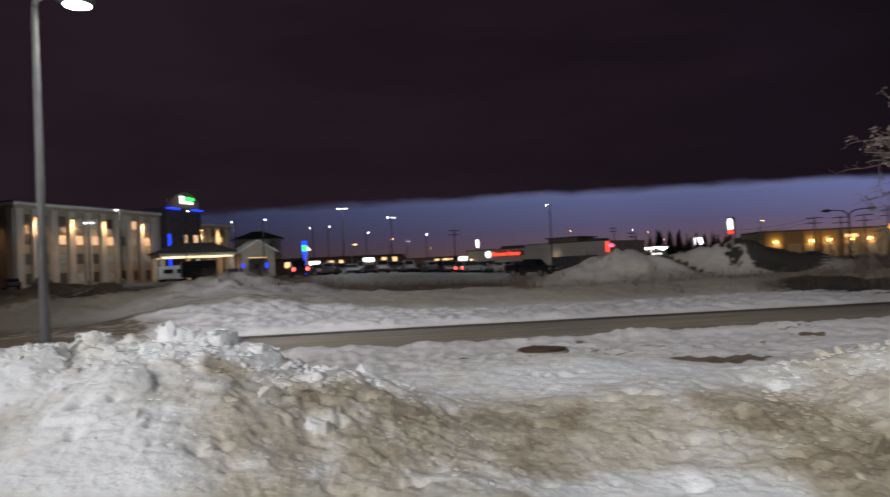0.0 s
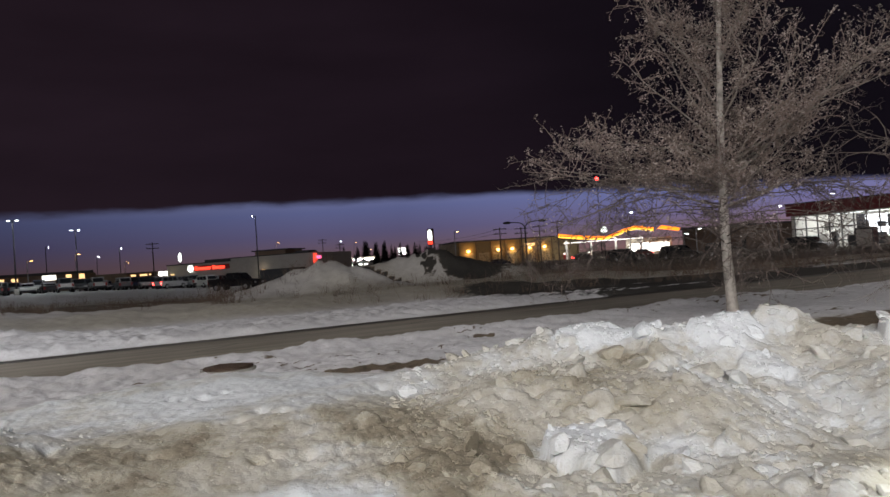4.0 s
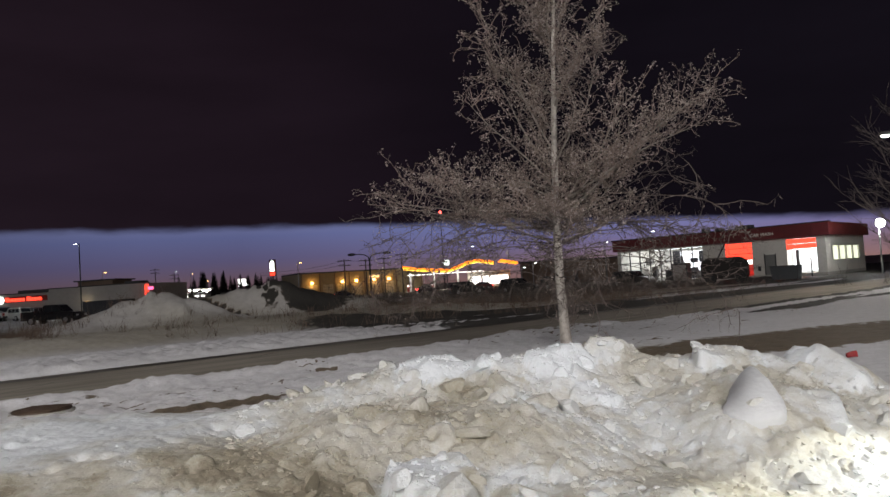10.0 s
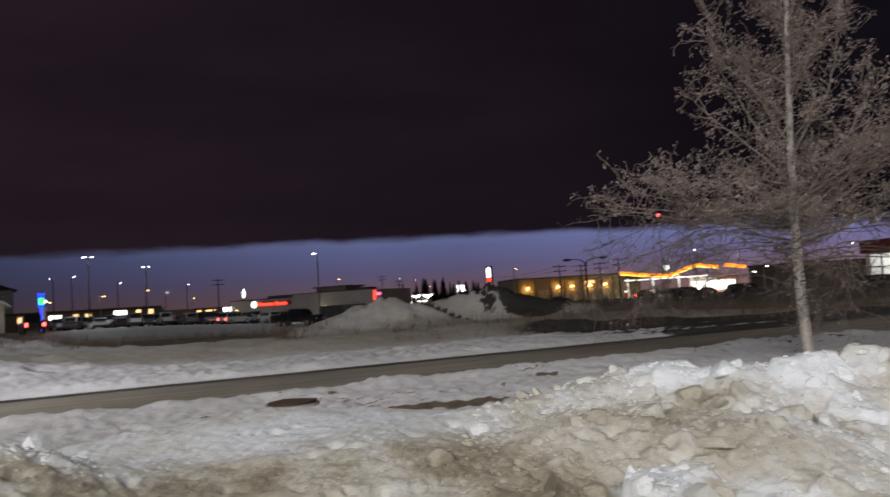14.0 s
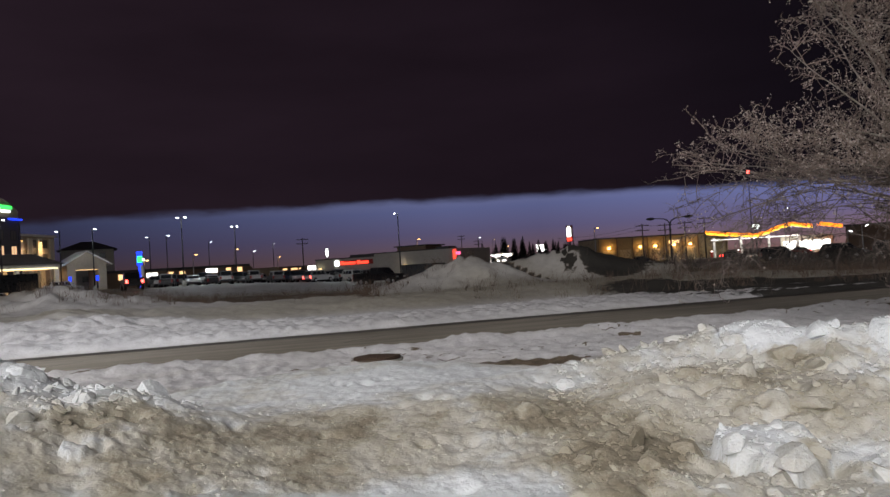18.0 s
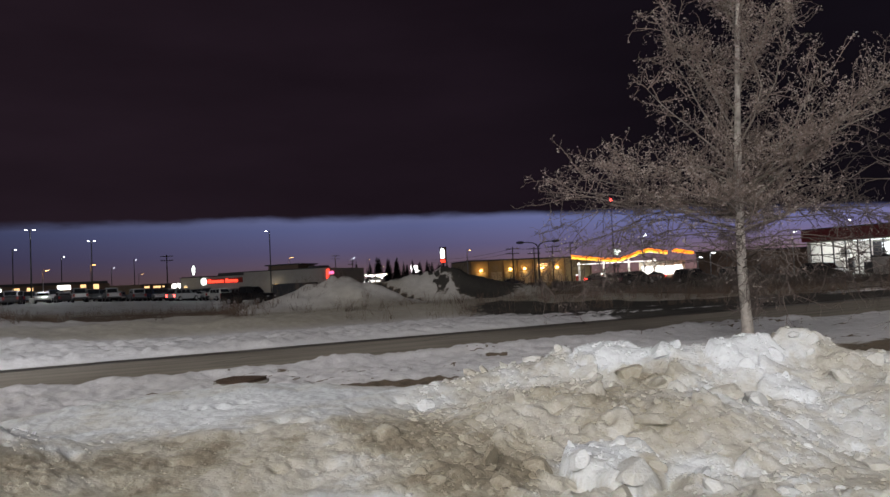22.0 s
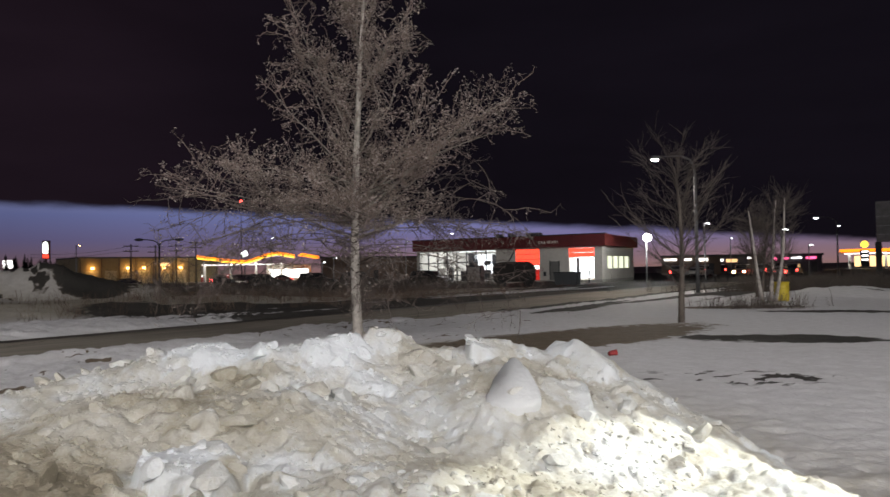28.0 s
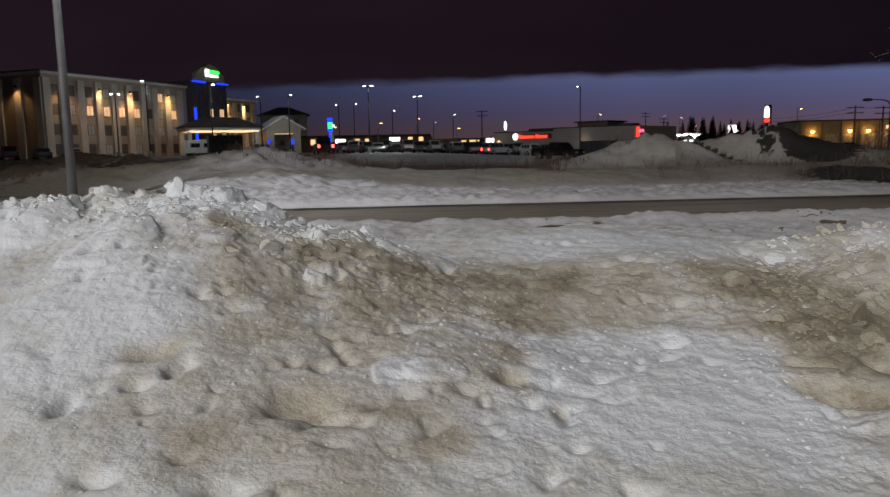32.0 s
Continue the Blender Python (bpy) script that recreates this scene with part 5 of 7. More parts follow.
    for s, z, on in ((42.3, 5.6, 1), (48.0, 5.6, 0), (51.2, 5.6, 0), (42.3, 8.2, 0), (48.0, 8.2, 0), (51.2, 8.2, 0)):
        window(H, s, z, 1.2, 1.4, 1.0, G_WINDOW if on else CURTAIN, BRONZE)
    # the end wall
    end = []
    for y in (0.6, 4.4, 8.2, 12.0, 15.4):
        boxpart("pilaster", (-0.3, 0.0, y - 0.6, y + 0.6, -2.0, 10.4), STUCCO_PALE, H)
    p = H.matrix_world @ Vector((-0.6, 4.4, 9.2))
    boxpart("wall_lamp", (-0.6, -0.303, 4.25, 4.55, 9.1, 9.4), DARKSTEEL, H)
    lamp("hotel_wall_light", "SPOT", p, 1500, (1.0, 0.58, 0.24), 0.08, H.matrix_world @ Vector((-0.3, 4.4, 5.0)), 120, 0.9)


make_hotel()


def make_porte():
    P = thing("drive_under_canopy", facing(-101.6, 73.0, 0.43, 0.90, 2.3), "hotel entrance canopy with dark hipped roof and lit ceiling", "canopy")
    for x in (0.6, 6.0, 11.4):
        for y in (0.4, 7.6):
            boxpart("column", (x - 0.3, x + 0.3, y - 0.3, y + 0.3, -1.0, 2.6), STUCCO_PALE, P)
    boxpart("fascia", (0.0, 12.0, 0.0, 8.0, 2.75, 3.35), STUCCO_PALE, P)
    # light on the soffit is given as a glowing panel and front strip
    boxpart("ceiling_light", (0.8, 11.2, 0.8, 7.2, 2.66, 2.745), G_SHOPWARM, P, "glowing canopy ceiling")
    boxpart("light_strip", (0.5, 11.5, -0.06, -0.01, 2.62, 2.80), glow("soffit_strip", (1.0, 0.9, 0.55), 1.6), P, "glowing strip for the lit soffit")
    bm = bmesh.new()
    a = [bm.verts.new(v) for v in ((-0.5, -0.5, 3.36), (12.5, -0.5, 3.36), (12.5, 8.5, 3.36), (-0.5, 8.5, 3.36))]
    r0, r1 = bm.verts.new((3.4, 4, 5.1)), bm.verts.new((9.0, 4, 5.1))
    for f in ((a[0], a[1], r1, r0), (a[1], a[2], r1), (a[2], a[3], r0, r1), (a[3], a[0], r0), (a[3], a[2], a[1], a[0])):
        bm.faces.new(f)
    part("roof", bm, SHINGLE, P)
    E = thing("entrance_porch", facing(-96.6, 85.0, 0.43, 0.90, 2.3), "gabled stucco porch beside the hotel entrance", "porch")
    boxpart("wall", (0.0, 1.2, 0.0, 5.0, -1.0, 3.0), STUCCO, E)
    boxpart("wall", (4.6, 5.8, 0.0, 5.0, -1.0, 3.0), STUCCO, E)
    boxpart("lintel", (1.2, 4.6, 0.0, 5.0, 2.3, 3.0), STUCCO, E)
    bm = bmesh.new()
    prism(bm, [(-0.5, 3.0), (6.3, 3.0), (2.9, 5.0)], -0.3, 5.2)
    part("gable", bm, STUCCO, E)
    bm = bmesh.new()
    prism(bm, [(-0.8, 2.85), (2.9, 5.03), (6.6, 2.85), (6.6, 3.08), (2.9, 5.26), (-0.8, 3.08)], -0.5, 5.4)
    part("roof", bm, WHITEPAINT, E, "snow-edged roof")
    boxpart("lamp_strip", (1.3, 4.5, 0.3, 0.6, 2.2, 2.296), G_SHOPWARM, E)
    B = thing("back_building", facing(-134.0, 120.4, 0.68, 0.73, 2.4), "dark three-storey building with hipped roof", "building")
    boxpart("wall", (-3.0, 7.5, 0.0, 9.0, -1.0, 7.6), GREYWALL, B)
    bm = bmesh.new()
    a = [bm.verts.new(v) for v in ((-3.8, -0.8, 7.6), (8.3, -0.8, 7.6), (8.3, 9.8, 7.6), (-3.8, 9.8, 7.6))]
    r0, r1 = bm.verts.new((1.0, 4.5, 9.6)), bm.verts.new((3.5, 4.5, 9.6))
    for f in ((a[0], a[1], r1, r0), (a[1], a[2], r1), (a[2], a[3], r0, r1), (a[3], a[0], r0), (a[3], a[2], a[1], a[0])):
        bm.faces.new(f)
    part("roof", bm, ROOFGREY, B)
    for x, z, on in ((-1.0, 1.2, 1), (1.6, 1.2, 0), (5.5, 1.2, 1), (2.0, 4.0, 0), (5.2, 4.0, 1), (-1, 4.0, 0), (5.2, 6.3, 0), (2.0, 6.3, 0)):
        window(B, x, z, 1.1, 1.1, 0.0, G_WINDOW if on else GLASS_DARK, DARKSTEEL)


make_porte()


# ---- signs ----
def make_signs():
    S = thing("blue_pylon_sign", facing(-71.6, 74.0, 0.72, 0.69, 1.0), "tall blue-lit pylon sign with a green and white panel", "sign")
    boxpart("post", (0.13, 0.45, -0.15, 0.15, -0.3, 3.2), STUCCO_PALE, S)
    boxpart("blue_fin", (-0.14, 0.12, -0.15, 0.15, 0.4, 3.2), G_BLUE, S, "glowing blue fin")
    boxpart("panel", (-0.32, 0.36, -0.2, 0.2, 3.2, 4.75), G_BLUE, S, "glowing blue panel")
    bm = bmesh.new()
    box(bm, -0.25, 0.35, -0.30, -0.225, 3.55, 4.35)
    part("mark", bm, G_GREEN, S, "green square mark")
    boxpart("mark", (0.36, 0.62, -0.30, -0.15, 3.75, 4.05), G_SIGNWHITE, S, "white word bar")
    boxpart("cap", (-0.36, 0.4, -0.22, 0.22, 4.75, 4.95), G_BLUE, S)
    for x, y, z in ((-94.5, 83.6, 2.4), (-91.6, 86.0, 2.4)):
        W = thing("sign_box", pose(x, y, z), "blue-lit sign box at the hotel entrance", "sign box", "blue sign boxes")
        boxpart("post", (-0.08, 0.08, -0.08, 0.08, -0.8, 0.35), DARKSTEEL, W)
        boxpart("panel", (-0.2, 0.2, -0.12, 0.12, 0.35, 1.15), G_BLUE, W, "glowing blue panel")
    K = thing("tall_pylon_sign", facing(-67.6, 309.8, 0.98, 0.2, 0.0), "tall red and white lit pylon sign", "sign")
    boxpart("post", (-0.4, 0.4, -0.3, 0.3, -0.5, 9.0), DARKSTEEL, K)
    boxpart("panel", (-1.3, 1.5, -0.4, 0.4, 9.0, 15.8), mat("sign_back", (0.10, 0.02, 0.02), 0.6), K)
    bm = bmesh.new()
    prism(bm, [(-1.1, 11.0), (0.7, 11.0), (0.7, 14.6), (0.1, 15.4), (-0.7, 15.2), (-1.1, 14.2)], -0.6, -0.45)
    part("panel_light", bm, G_SIGNWHITE, K, "white rounded panel")
    boxpart("panel_light", (-1.1, 0.9, -0.6, -0.45, 9.2, 10.6), G_RED, K, "red panel")
    W = thing("lit_sign_board", facing(-84.2, 324.0, 0.97, 0.25, 0.0), "white lit sign board on two posts", "sign")
    for x in (-1.2, 1.2):
        boxpart("post", (x - 0.15, x + 0.15, -0.15, 0.15, -0.5, 6.0), DARKSTEEL, W)
    boxpart("board", (-1.6, 1.6, -0.2, 0.2, 5.9, 8.9), G_SHOP, W)
    boxpart("board", (1.7, 3.0, -0.2, 0.2, 6.3, 7.2), G_SHOP, W)
    # big double-post sign on the east side
    D = thing("billboard", facing(87.0, 83.0, 0.69, -0.72, 0.0), "tall unlit sign board on two dark posts", "sign")
    for x in (-0.9, 1.1):
        boxpart("post", (x - 0.4, x + 0.4, -0.3, 0.3, -0.5, 8.0 if x > 0 else 4.4), DARKSTEEL, D)
    boxpart("board", (-1.1, 0.75, -0.35, 0.35, 4.4, 10.0), mat("sign_panel", (0.22, 0.21, 0.22), 0.4, 0, 0.4, 1.5), D, "grey panelled board")
    for z in (5.4, 6.6, 7.9):
        boxpart("rail", (-1.15, 0.8, -0.40, -0.353, z, z + 0.06), GALV, D)
    V = thing("narrow_lit_sign", facing(-153.5, 257.7, 0.86, 0.51, 0.0), "narrow white lit roadside sign", "sign")
    boxpart("post", (-0.2, 0.2, -0.2, 0.2, -0.5, 8.0), DARKSTEEL, V)
    bm = bmesh.new()
    bmesh.ops.create_uvsphere(bm, u_segments=12, v_segments=8, radius=1.0, matrix=Matrix.Translation((0, 0, 10.0)) @ Matrix.Diagonal((0.6, 0.3, 1.8, 1)))
    part("panel", bm, G_SIGNWHITE, V, "white oval panel", smooth=True)


make_signs()


# ---- the restaurant across the road ----
def make_restaurant():
    R = thing("restaurant", facing(-78.72, 127.64, 0.991, -0.132, 0.0), "low pale grey restaurant with a red lit sign", "restaurant")
    boxpart("wall", (0.0, 14.5, 0.0, 14.0, -0.5, 4.4), GREYWALL, R, "pale grey wall")
    boxpart("wall", (14.5, 32.0, -0.6, 13.0, -0.5, 4.85), GREYWALL, R, "taller grey wall")
    boxpart("coping", (-0.1, 14.5, -0.12, 0.2, 4.4, 4.55), DARKSTEEL, R)
    boxpart("coping", (14.4, 32.1, -0.72, -0.4, 4.85, 5.0), DARKSTEEL, R)
    boxpart("parapet", (19.2, 25.4, 0.2, 6.0, 4.85, 5.75), BROWNWALL, R, "dark raised parapet")
    boxpart("parapet_cap", (18.7, 25.9, -0.2, 6.4, 5.75, 5.95), DARKSTEEL, R)
    boxpart("roof_unit", (5.5, 11.0, 4.0, 8.0, 4.4, 5.1), ROOFGREY, R)
    boxpart("roof_unit", (11.6, 12.8, 3.0, 5.0, 4.4, 5.0), ROOFGREY, R)
    boxpart("roof_unit", (26.4, 29.0, 2.0, 5.0, 4.85, 5.4), ROOFGREY, R)
    # sign: a round mark and a row of raised bars
    boxpart("sign_backing", (4.8, 13.8, -0.10, -0.002, 3.1, 4.0), mat("sign_red_back", (0.25, 0.02, 0.015), 0.6), R)
    bm = bmesh.new()
    bmesh.ops.create_cone(bm, cap_ends=True, segments=20, radius1=0.62, radius2=0.62, depth=0.12, matrix=Matrix.Translation((5.4, -0.17, 3.55)) @ Matrix.Rotation(radians(90), 4, "X"))
    part("sign_mark", bm, G_SIGNWHITE, R, "round white sign mark")
    x = 6.3
    for w in (0.62, 0.48, 0.48, 0.42, 0.48, 0.5, 0, 0.6, 0.25, 0.45, 0.45, 0.5):
        if w:
            boxpart("sign_bar", (x, x + w, -0.22, -0.11, 3.2, 3.9 if w > 0.55 else 3.72), G_RED, R, "red lit sign bar")
        x += (w or 0.2) + 0.1
    for s, z, y in ((1.2, 2.6, 0.0), (21.3, 2.3, -0.6)):
        boxpart("wall_lamp", (s - 0.3, s + 0.3, y - 0.25, y - 0.003, z, z + 0.2), G_SHOPWARM, R, "warm wall lamp")
        boxpart("door", (s - 0.5, s + 0.5, y - 0.06, y - 0.003, -0.2, 2.0), WHITEPAINT, R)
        p = R.matrix_world @ Vector((s, y - 0.7, z - 0.1))
        lamp("restaurant_wall_light", "POINT", p, 25, (1.0, 0.85, 0.55), 0.1)
    boxpart("corner_sign", (31.6, 32.1, -1.0, -0.62, 2.9, 4.6), G_RED, R, "red corner sign")
    boxpart("corner_sign", (32.15, 32.9, -1.0, -0.62, 3.7, 4.2), G_PINK, R, "pink corner sign")
    A = thing("garbage_enclosure", facing(-52.5, 111.5, 0.98, -0.1), "dark wooden garbage enclosure", "enclosure")
    boxpart("wall", (0.0, 6.0, 0.0, 4.0, -0.3, 2.3), DARKSTEEL, A)
    for k in range(6):
        boxpart("board", (k * 1.0 + 0.05, k * 1.0 + 0.95, -0.06, -0.003, -0.2, 2.2), DARKSTEEL, A)


make_restaurant()


def make_strip():
    S = thing("strip_mall", facing(-122.15, 118.18, 0.751, 0.660, 1.9), "long low row of shops with lit fronts", "shops")
    boxpart("wall", (-2.0, 28.5, 0.0, 12.0, -1.0, 2.5), BROWNWALL, S)
    boxpart("roof", (-2.5, 28.0, -0.8, 12.5, 2.5, 3.0), ROOFGREY, S)
    boxpart("wall", (28.5, 34.5, 1.0, 12.0, -1.0, 1.9), mat("tan_wall", (0.25, 0.19, 0.13), 0.8), S, "tan end wall")
    for s, w, z, h, g in ((2.1, 1.3, 1.55, 1.2, G_SHOPWARM), (4.5, 1.0, 1.55, 1.1, G_SHOPWARM), (8.0, 2.2, 1.7, 0.9, G_SHOP), (11.6, 1.2, 1.6, 1.1, G_SHOPWARM), (14.0, 1.1, 1.6, 1.1, G_SHOPWARM), (20.0, 2.4, 1.95, 0.9, G_SHOP), (23.5, 1.0, 1.8, 1.2, G_SHOPWARM), (25.9, 1.0, 1.8, 1.2, G_SHOPWARM)):
        boxpart("shop_light", (s - w / 2, s + w / 2, -0.12, -0.003, z - h / 2, z + h / 2), g, S, "lit shop front")
    T = thing("low_shed", facing(-106.0, 166.0, 0.8, 0.6, 0.0), "dark low building with a white lit sign", "building")
    boxpart("wall", (0.0, 22.0, 0.0, 10.0, -0.5, 4.0), BROWNWALL, T)
    boxpart("lit_sign", (1.0, 3.2, -0.15, -0.003, 2.9, 4.0), G_SHOP, T)
    boxpart("wall", (6.0, 22.0, 2.0, 12.0, 4.0, 5.6), BROWNWALL, T)


make_strip()


# ---- the gas station and the yellow-lit warehouse ----
def make_warehouse():
    Y = thing("warehouse", facing(-34.06, 186.89, 0.887, 0.462, 0.0), "long tan warehouse under orange wall lamps", "warehouse")
    boxpart("wall", (0.0, 34.0, 0.0, 16.0, -0.5, 6.1), TANWALL, Y)
    boxpart("roof", (-0.2, 34.2, -0.2, 16.2, 6.1, 6.4), ROOFGREY, Y)
    for s in (3.0, 7.2, 11.0, 14.9, 19.8, 24.0):
        boxpart("overhead_door", (s - 1.4, s + 1.4, -0.1, -0.003, -0.3, 3.2), mat("door_tan", (0.52, 0.46, 0.33), 0.7), Y)
        for k in range(4):
            boxpart("door_rib", (s - 1.4, s + 1.4, -0.13, -0.103, 0.5 + k * 0.65, 0.56 + k * 0.65), TANWALL, Y)
        if s != 7.2:
            boxpart("wall_lamp", (s - 0.28, s + 0.28, -0.4, -0.003, 3.5, 3.95), G_WARM, Y, "orange wall lamp")
            lamp("warehouse_light", "POINT", Y.matrix_world @ Vector((s, -0.8, 3.7)), 95, (1.0, 0.50, 0.10), 0.2)
    for s in (0.4, 5.1, 9.1, 13.0, 17.2, 22.0, 26.2, 30.0, 33.6):
        boxpart("downpipe", (s - 0.07, s + 0.07, -0.16, -0.003, -0.3, 6.0), BROWNWALL, Y)
    boxpart("lit_sign", (18.6, 21.2, -0.3, -0.003, 4.2, 4.9), G_SHOPWARM, Y, "white lit sign")
    C = thing("gas_station", facing(-8.29, 184.8, 1.0, -0.03, 0.0), "gas station under a wavy glowing orange canopy", "gas station")
    edge = [(0.0, 6.1), (6.0, 5.2), (11.2, 4.75), (13.5, 5.4), (16.0, 6.3), (18.4, 6.75), (22.5, 6.0)]
    bm = bmesh.new()
    prism(bm, [(x, z - 0.55) for x, z in edge] + [(x, z + 0.25) for x, z in edge[::-1]], 0.0, 8.0)
    part("canopy", bm, WHITEPAINT, C, "curved white canopy")
    bm = bmesh.new()
    prism(bm, [(x, z - 0.25) for x, z in edge] + [(x, z + 0.28) for x, z in edge[::-1]], -0.14, -0.004)
    part("light_band", bm, G_ORANGE, C, "orange glowing band")
    bm = bmesh.new()
    prism(bm, [(x, z - 0.62) for x, z in edge] + [(x, z - 0.26) for x, z in edge[::-1]], -0.14, -0.004)
    part("light_band", bm, G_YELLOW, C, "yellow glowing band")
    bm = bmesh.new()
    prism(bm, [(23.6, 6.05), (28.4, 5.2), (28.4, 5.75), (24.4, 6.6)], -0.14, 6.0)
    part("light_band", bm, G_ORANGE, C, "orange glowing band")
    boxpart("ceiling_light", (1.0, 20.0, 1.0, 7.0, 4.02, 4.1), G_SHOP, C, "bright canopy ceiling lights")
    for x in (1.5, 7.5, 13.5, 19.5):
        boxpart("column", (x - 0.25, x + 0.25, 3.5, 4.5, -0.3, 4.6), WHITEPAINT, C)
        boxpart("fuel_pump", (x - 0.9, x - 0.3, 3.4, 4.6, -0.2, 1.7), mat("pump_red", (0.4, 0.03, 0.02), 0.5), C)
        boxpart("pump_light", (x - 0.8, x - 0.4, 3.3, 3.39, 1.3, 1.6), G_SHOP, C)
    boxpart("kiosk", (16.0, 27.0, 9.0, 17.0, -0.3, 4.0), STUCCO_PALE, C)
    boxpart("shop_window", (16.6, 26.4, 8.9, 8.997, 0.6, 2.8), G_SHOP, C)
    M = thing("round_lit_sign", pose(2.8, 199.0, 0.0), "round white lit sign on a pole", "sign")
    tubepart("pole", [(0, 0, -0.5), (0, 0, 6.4)], 0.15, DARKSTEEL, M)
    bm = bmesh.new()
    ball(bm, (0, 0, 7.0), 0.85, 12)
    part("disc", bm, G_SIGNWHITE, M, smooth=True)


make_warehouse()


# ---- car wash ----
def make_carwash():
    W = thing("car_wash", facing(22.1, 90.5, 0.730, -0.683, 0.3), "single-storey car wash with a red fascia and bright bays", "car wash")
    L = 23.4
    D = 14.6
    # walls with thickness round the openings
    boxpart("floor_slab", (0.0, L, 0.0, D, -0.6, 0.03), mat("concrete", (0.33, 0.32, 0.29)), W)
    boxpart("back_wall", (0.0, L, D - 0.3, D, 0.03, 4.9), PALEWALL, W)
    boxpart("end_wall", (0.0, 0.3, 0.0, D - 0.3, 0.03, 4.9), PALEWALL, W)
    boxpart("front_pier", (10.7, 13.2, 0.0, 0.3, 0.03, 3.6), PALEWALL, W)
    boxpart("front_pier", (16.1, 19.6, 0.0, 0.3, 0.03, 3.6), PALEWALL, W)
    boxpart("front_pier", (22.5, L, 0.0, 0.3, 0.03, 3.6), PALEWALL, W)
    boxpart("roof", (0.0, L, 0.0, D, 4.0, 4.9), ROOFGREY, W)
    boxpart("inner_wall", (12.3, 12.5, 0.3, D - 0.3, 0.03, 4.0), WHITEPAINT, W)
    boxpart("inner_wall", (17.0, 17.2, 0.3, D - 0.3, 0.03, 4.0), WHITEPAINT, W)
    boxpart("lintel", (0.3, L, 0.0, 0.3, 3.6, 4.0), PALEWALL, W)
    boxpart("side_wall", (L - 0.3, L, 0.3, 2.3, 0.03, 4.0), PALEWALL, W)
    boxpart("side_wall", (L - 0.3, L, 12.3, D - 0.3, 0.03, 4.0), PALEWALL, W)
    boxpart("side_wall", (L - 0.3, L, 2.3, 12.3, 0.03, 1.25), PALEWALL, W)
    boxpart("side_wall", (L - 0.3, L, 2.3, 12.3, 2.65, 4.0), PALEWALL, W)
    for y0, y1 in ((4.5, 4.9), (7.1, 7.5), (9.7, 10.1)):
        boxpart("mullion", (L - 0.28, L - 0.02, y0, y1, 1.25, 2.65), PALEWALL, W)
    for y0, y1 in ((2.3, 4.5), (4.9, 7.1), (7.5, 9.7), (10.1, 12.3)):
        boxpart("window_pane", (L - 0.18, L - 0.15, y0, y1, 1.25, 2.65), glow("office_window", (0.95, 1.0, 0.75), 1.1), W, "lit office pane")
    # the red fascia
    for n, dims in (("fascia", (-0.3, L + 0.5, -0.5, -0.02, 3.75, 5.05)), ("fascia", (L + 0.02, L + 0.5, -0.02, D + 0.3, 3.75, 5.05)), ("fascia", (-0.3, -0.02, -0.02, D, 3.75, 5.05))):
        boxpart(n, dims, REDFASCIA, W, "dark red metal fascia")
    for k in range(12):
        x = 0.3 + k * 2.0
        boxpart("fascia_seam", (x, x + 0.05, -0.53, -0.503, 3.77, 5.03), REDFASCIA, W)
    boxpart("coping", (-0.4, L + 0.6, -0.6, 0.1, 5.05, 5.15), DARKSTEEL, W)
    # long glazed hall
    boxpart("hall_ceiling_light", (0.6, 12.0, 1.0, 10.0, 3.80, 3.9), G_BAY, W, "bright hall ceiling lights")
    # the back wall itself glows, in place of light falling on it
    boxpart("hall_back_light", (0.6, 12.0, D - 0.5, D - 0.303, 0.6, 3.5), glow("hall_wall_glow", (0.92, 0.96, 1.0), 2.8), W, "hall back wall made to glow")
    for k in range(9):
        x = 0.3 + 10.4 * k / 8
        boxpart("glazing_bar", (x - 0.05, x + 0.05, 0.05, 0.2, 0.03, 3.6), DARKSTEEL, W)
    for z in (0.7, 2.2):
        boxpart("glazing_bar", (0.3, 10.7, 0.06, 0.19, z, z + 0.09), DARKSTEEL, W)
    rnd = random.Random(3)
    for k in range(14):
        x, w, h = rnd.uniform(0.8, 10.2), rnd.uniform(0.3, 1.1), rnd.uniform(0.5, 1.7)
        z = rnd.choice((0.03, 0.03, 1.9))
        boxpart("hall_equipment", (x - w / 2, x + w / 2, 2.0 + k * 0.4, 2.25 + k * 0.4, z, z + h), DARKSTEEL if k % 3 else GREYWALL, W)
    # first bay: red roll-up door, its backlight given as panel glow, weaker below
    for k in range(6):
        z = 0.06 + k * 0.6
        boxpart("roll_door_panel", (13.2, 16.1, 0.1, 0.16, z, z + 0.56), G_RED if k > 2 else glow("red_dim_glow", (0.8, 0.04, 0.03), 0.55), W, "glowing red door panel")
    boxpart("door_window", (15.2, 16.0, 0.05, 0.097, 1.3, 1.75), G_SHOP, W, "small lit pane")
    # service door
    boxpart("service_door", (17.4, 18.4, -0.05, -0.003, 0.03, 2.15), mat("door_grey", (0.16, 0.16, 0.15), 0.5), W, "grey steel door")
    boxpart("door_frame", (17.3, 17.39, -0.06, -0.003, 0.03, 2.25), DARKSTEEL, W)
    boxpart("door_frame", (18.41, 18.5, -0.06, -0.003, 0.03, 2.25), DARKSTEEL, W)
    boxpart("meter_box", (16.6, 16.9, -0.12, -0.003, 0.5, 1.0), DARKSTEEL, W)
    # second bay stands open under red panels that glow in the same way
    boxpart("roll_door_panel", (19.6, 22.5, 0.1, 0.16, 2.55, 3.05), G_RED, W, "glowing red door panel")
    boxpart("roll_door_panel", (19.6, 22.5, 0.1, 0.16, 3.08, 3.58), G_RED, W, "glowing red door panel")
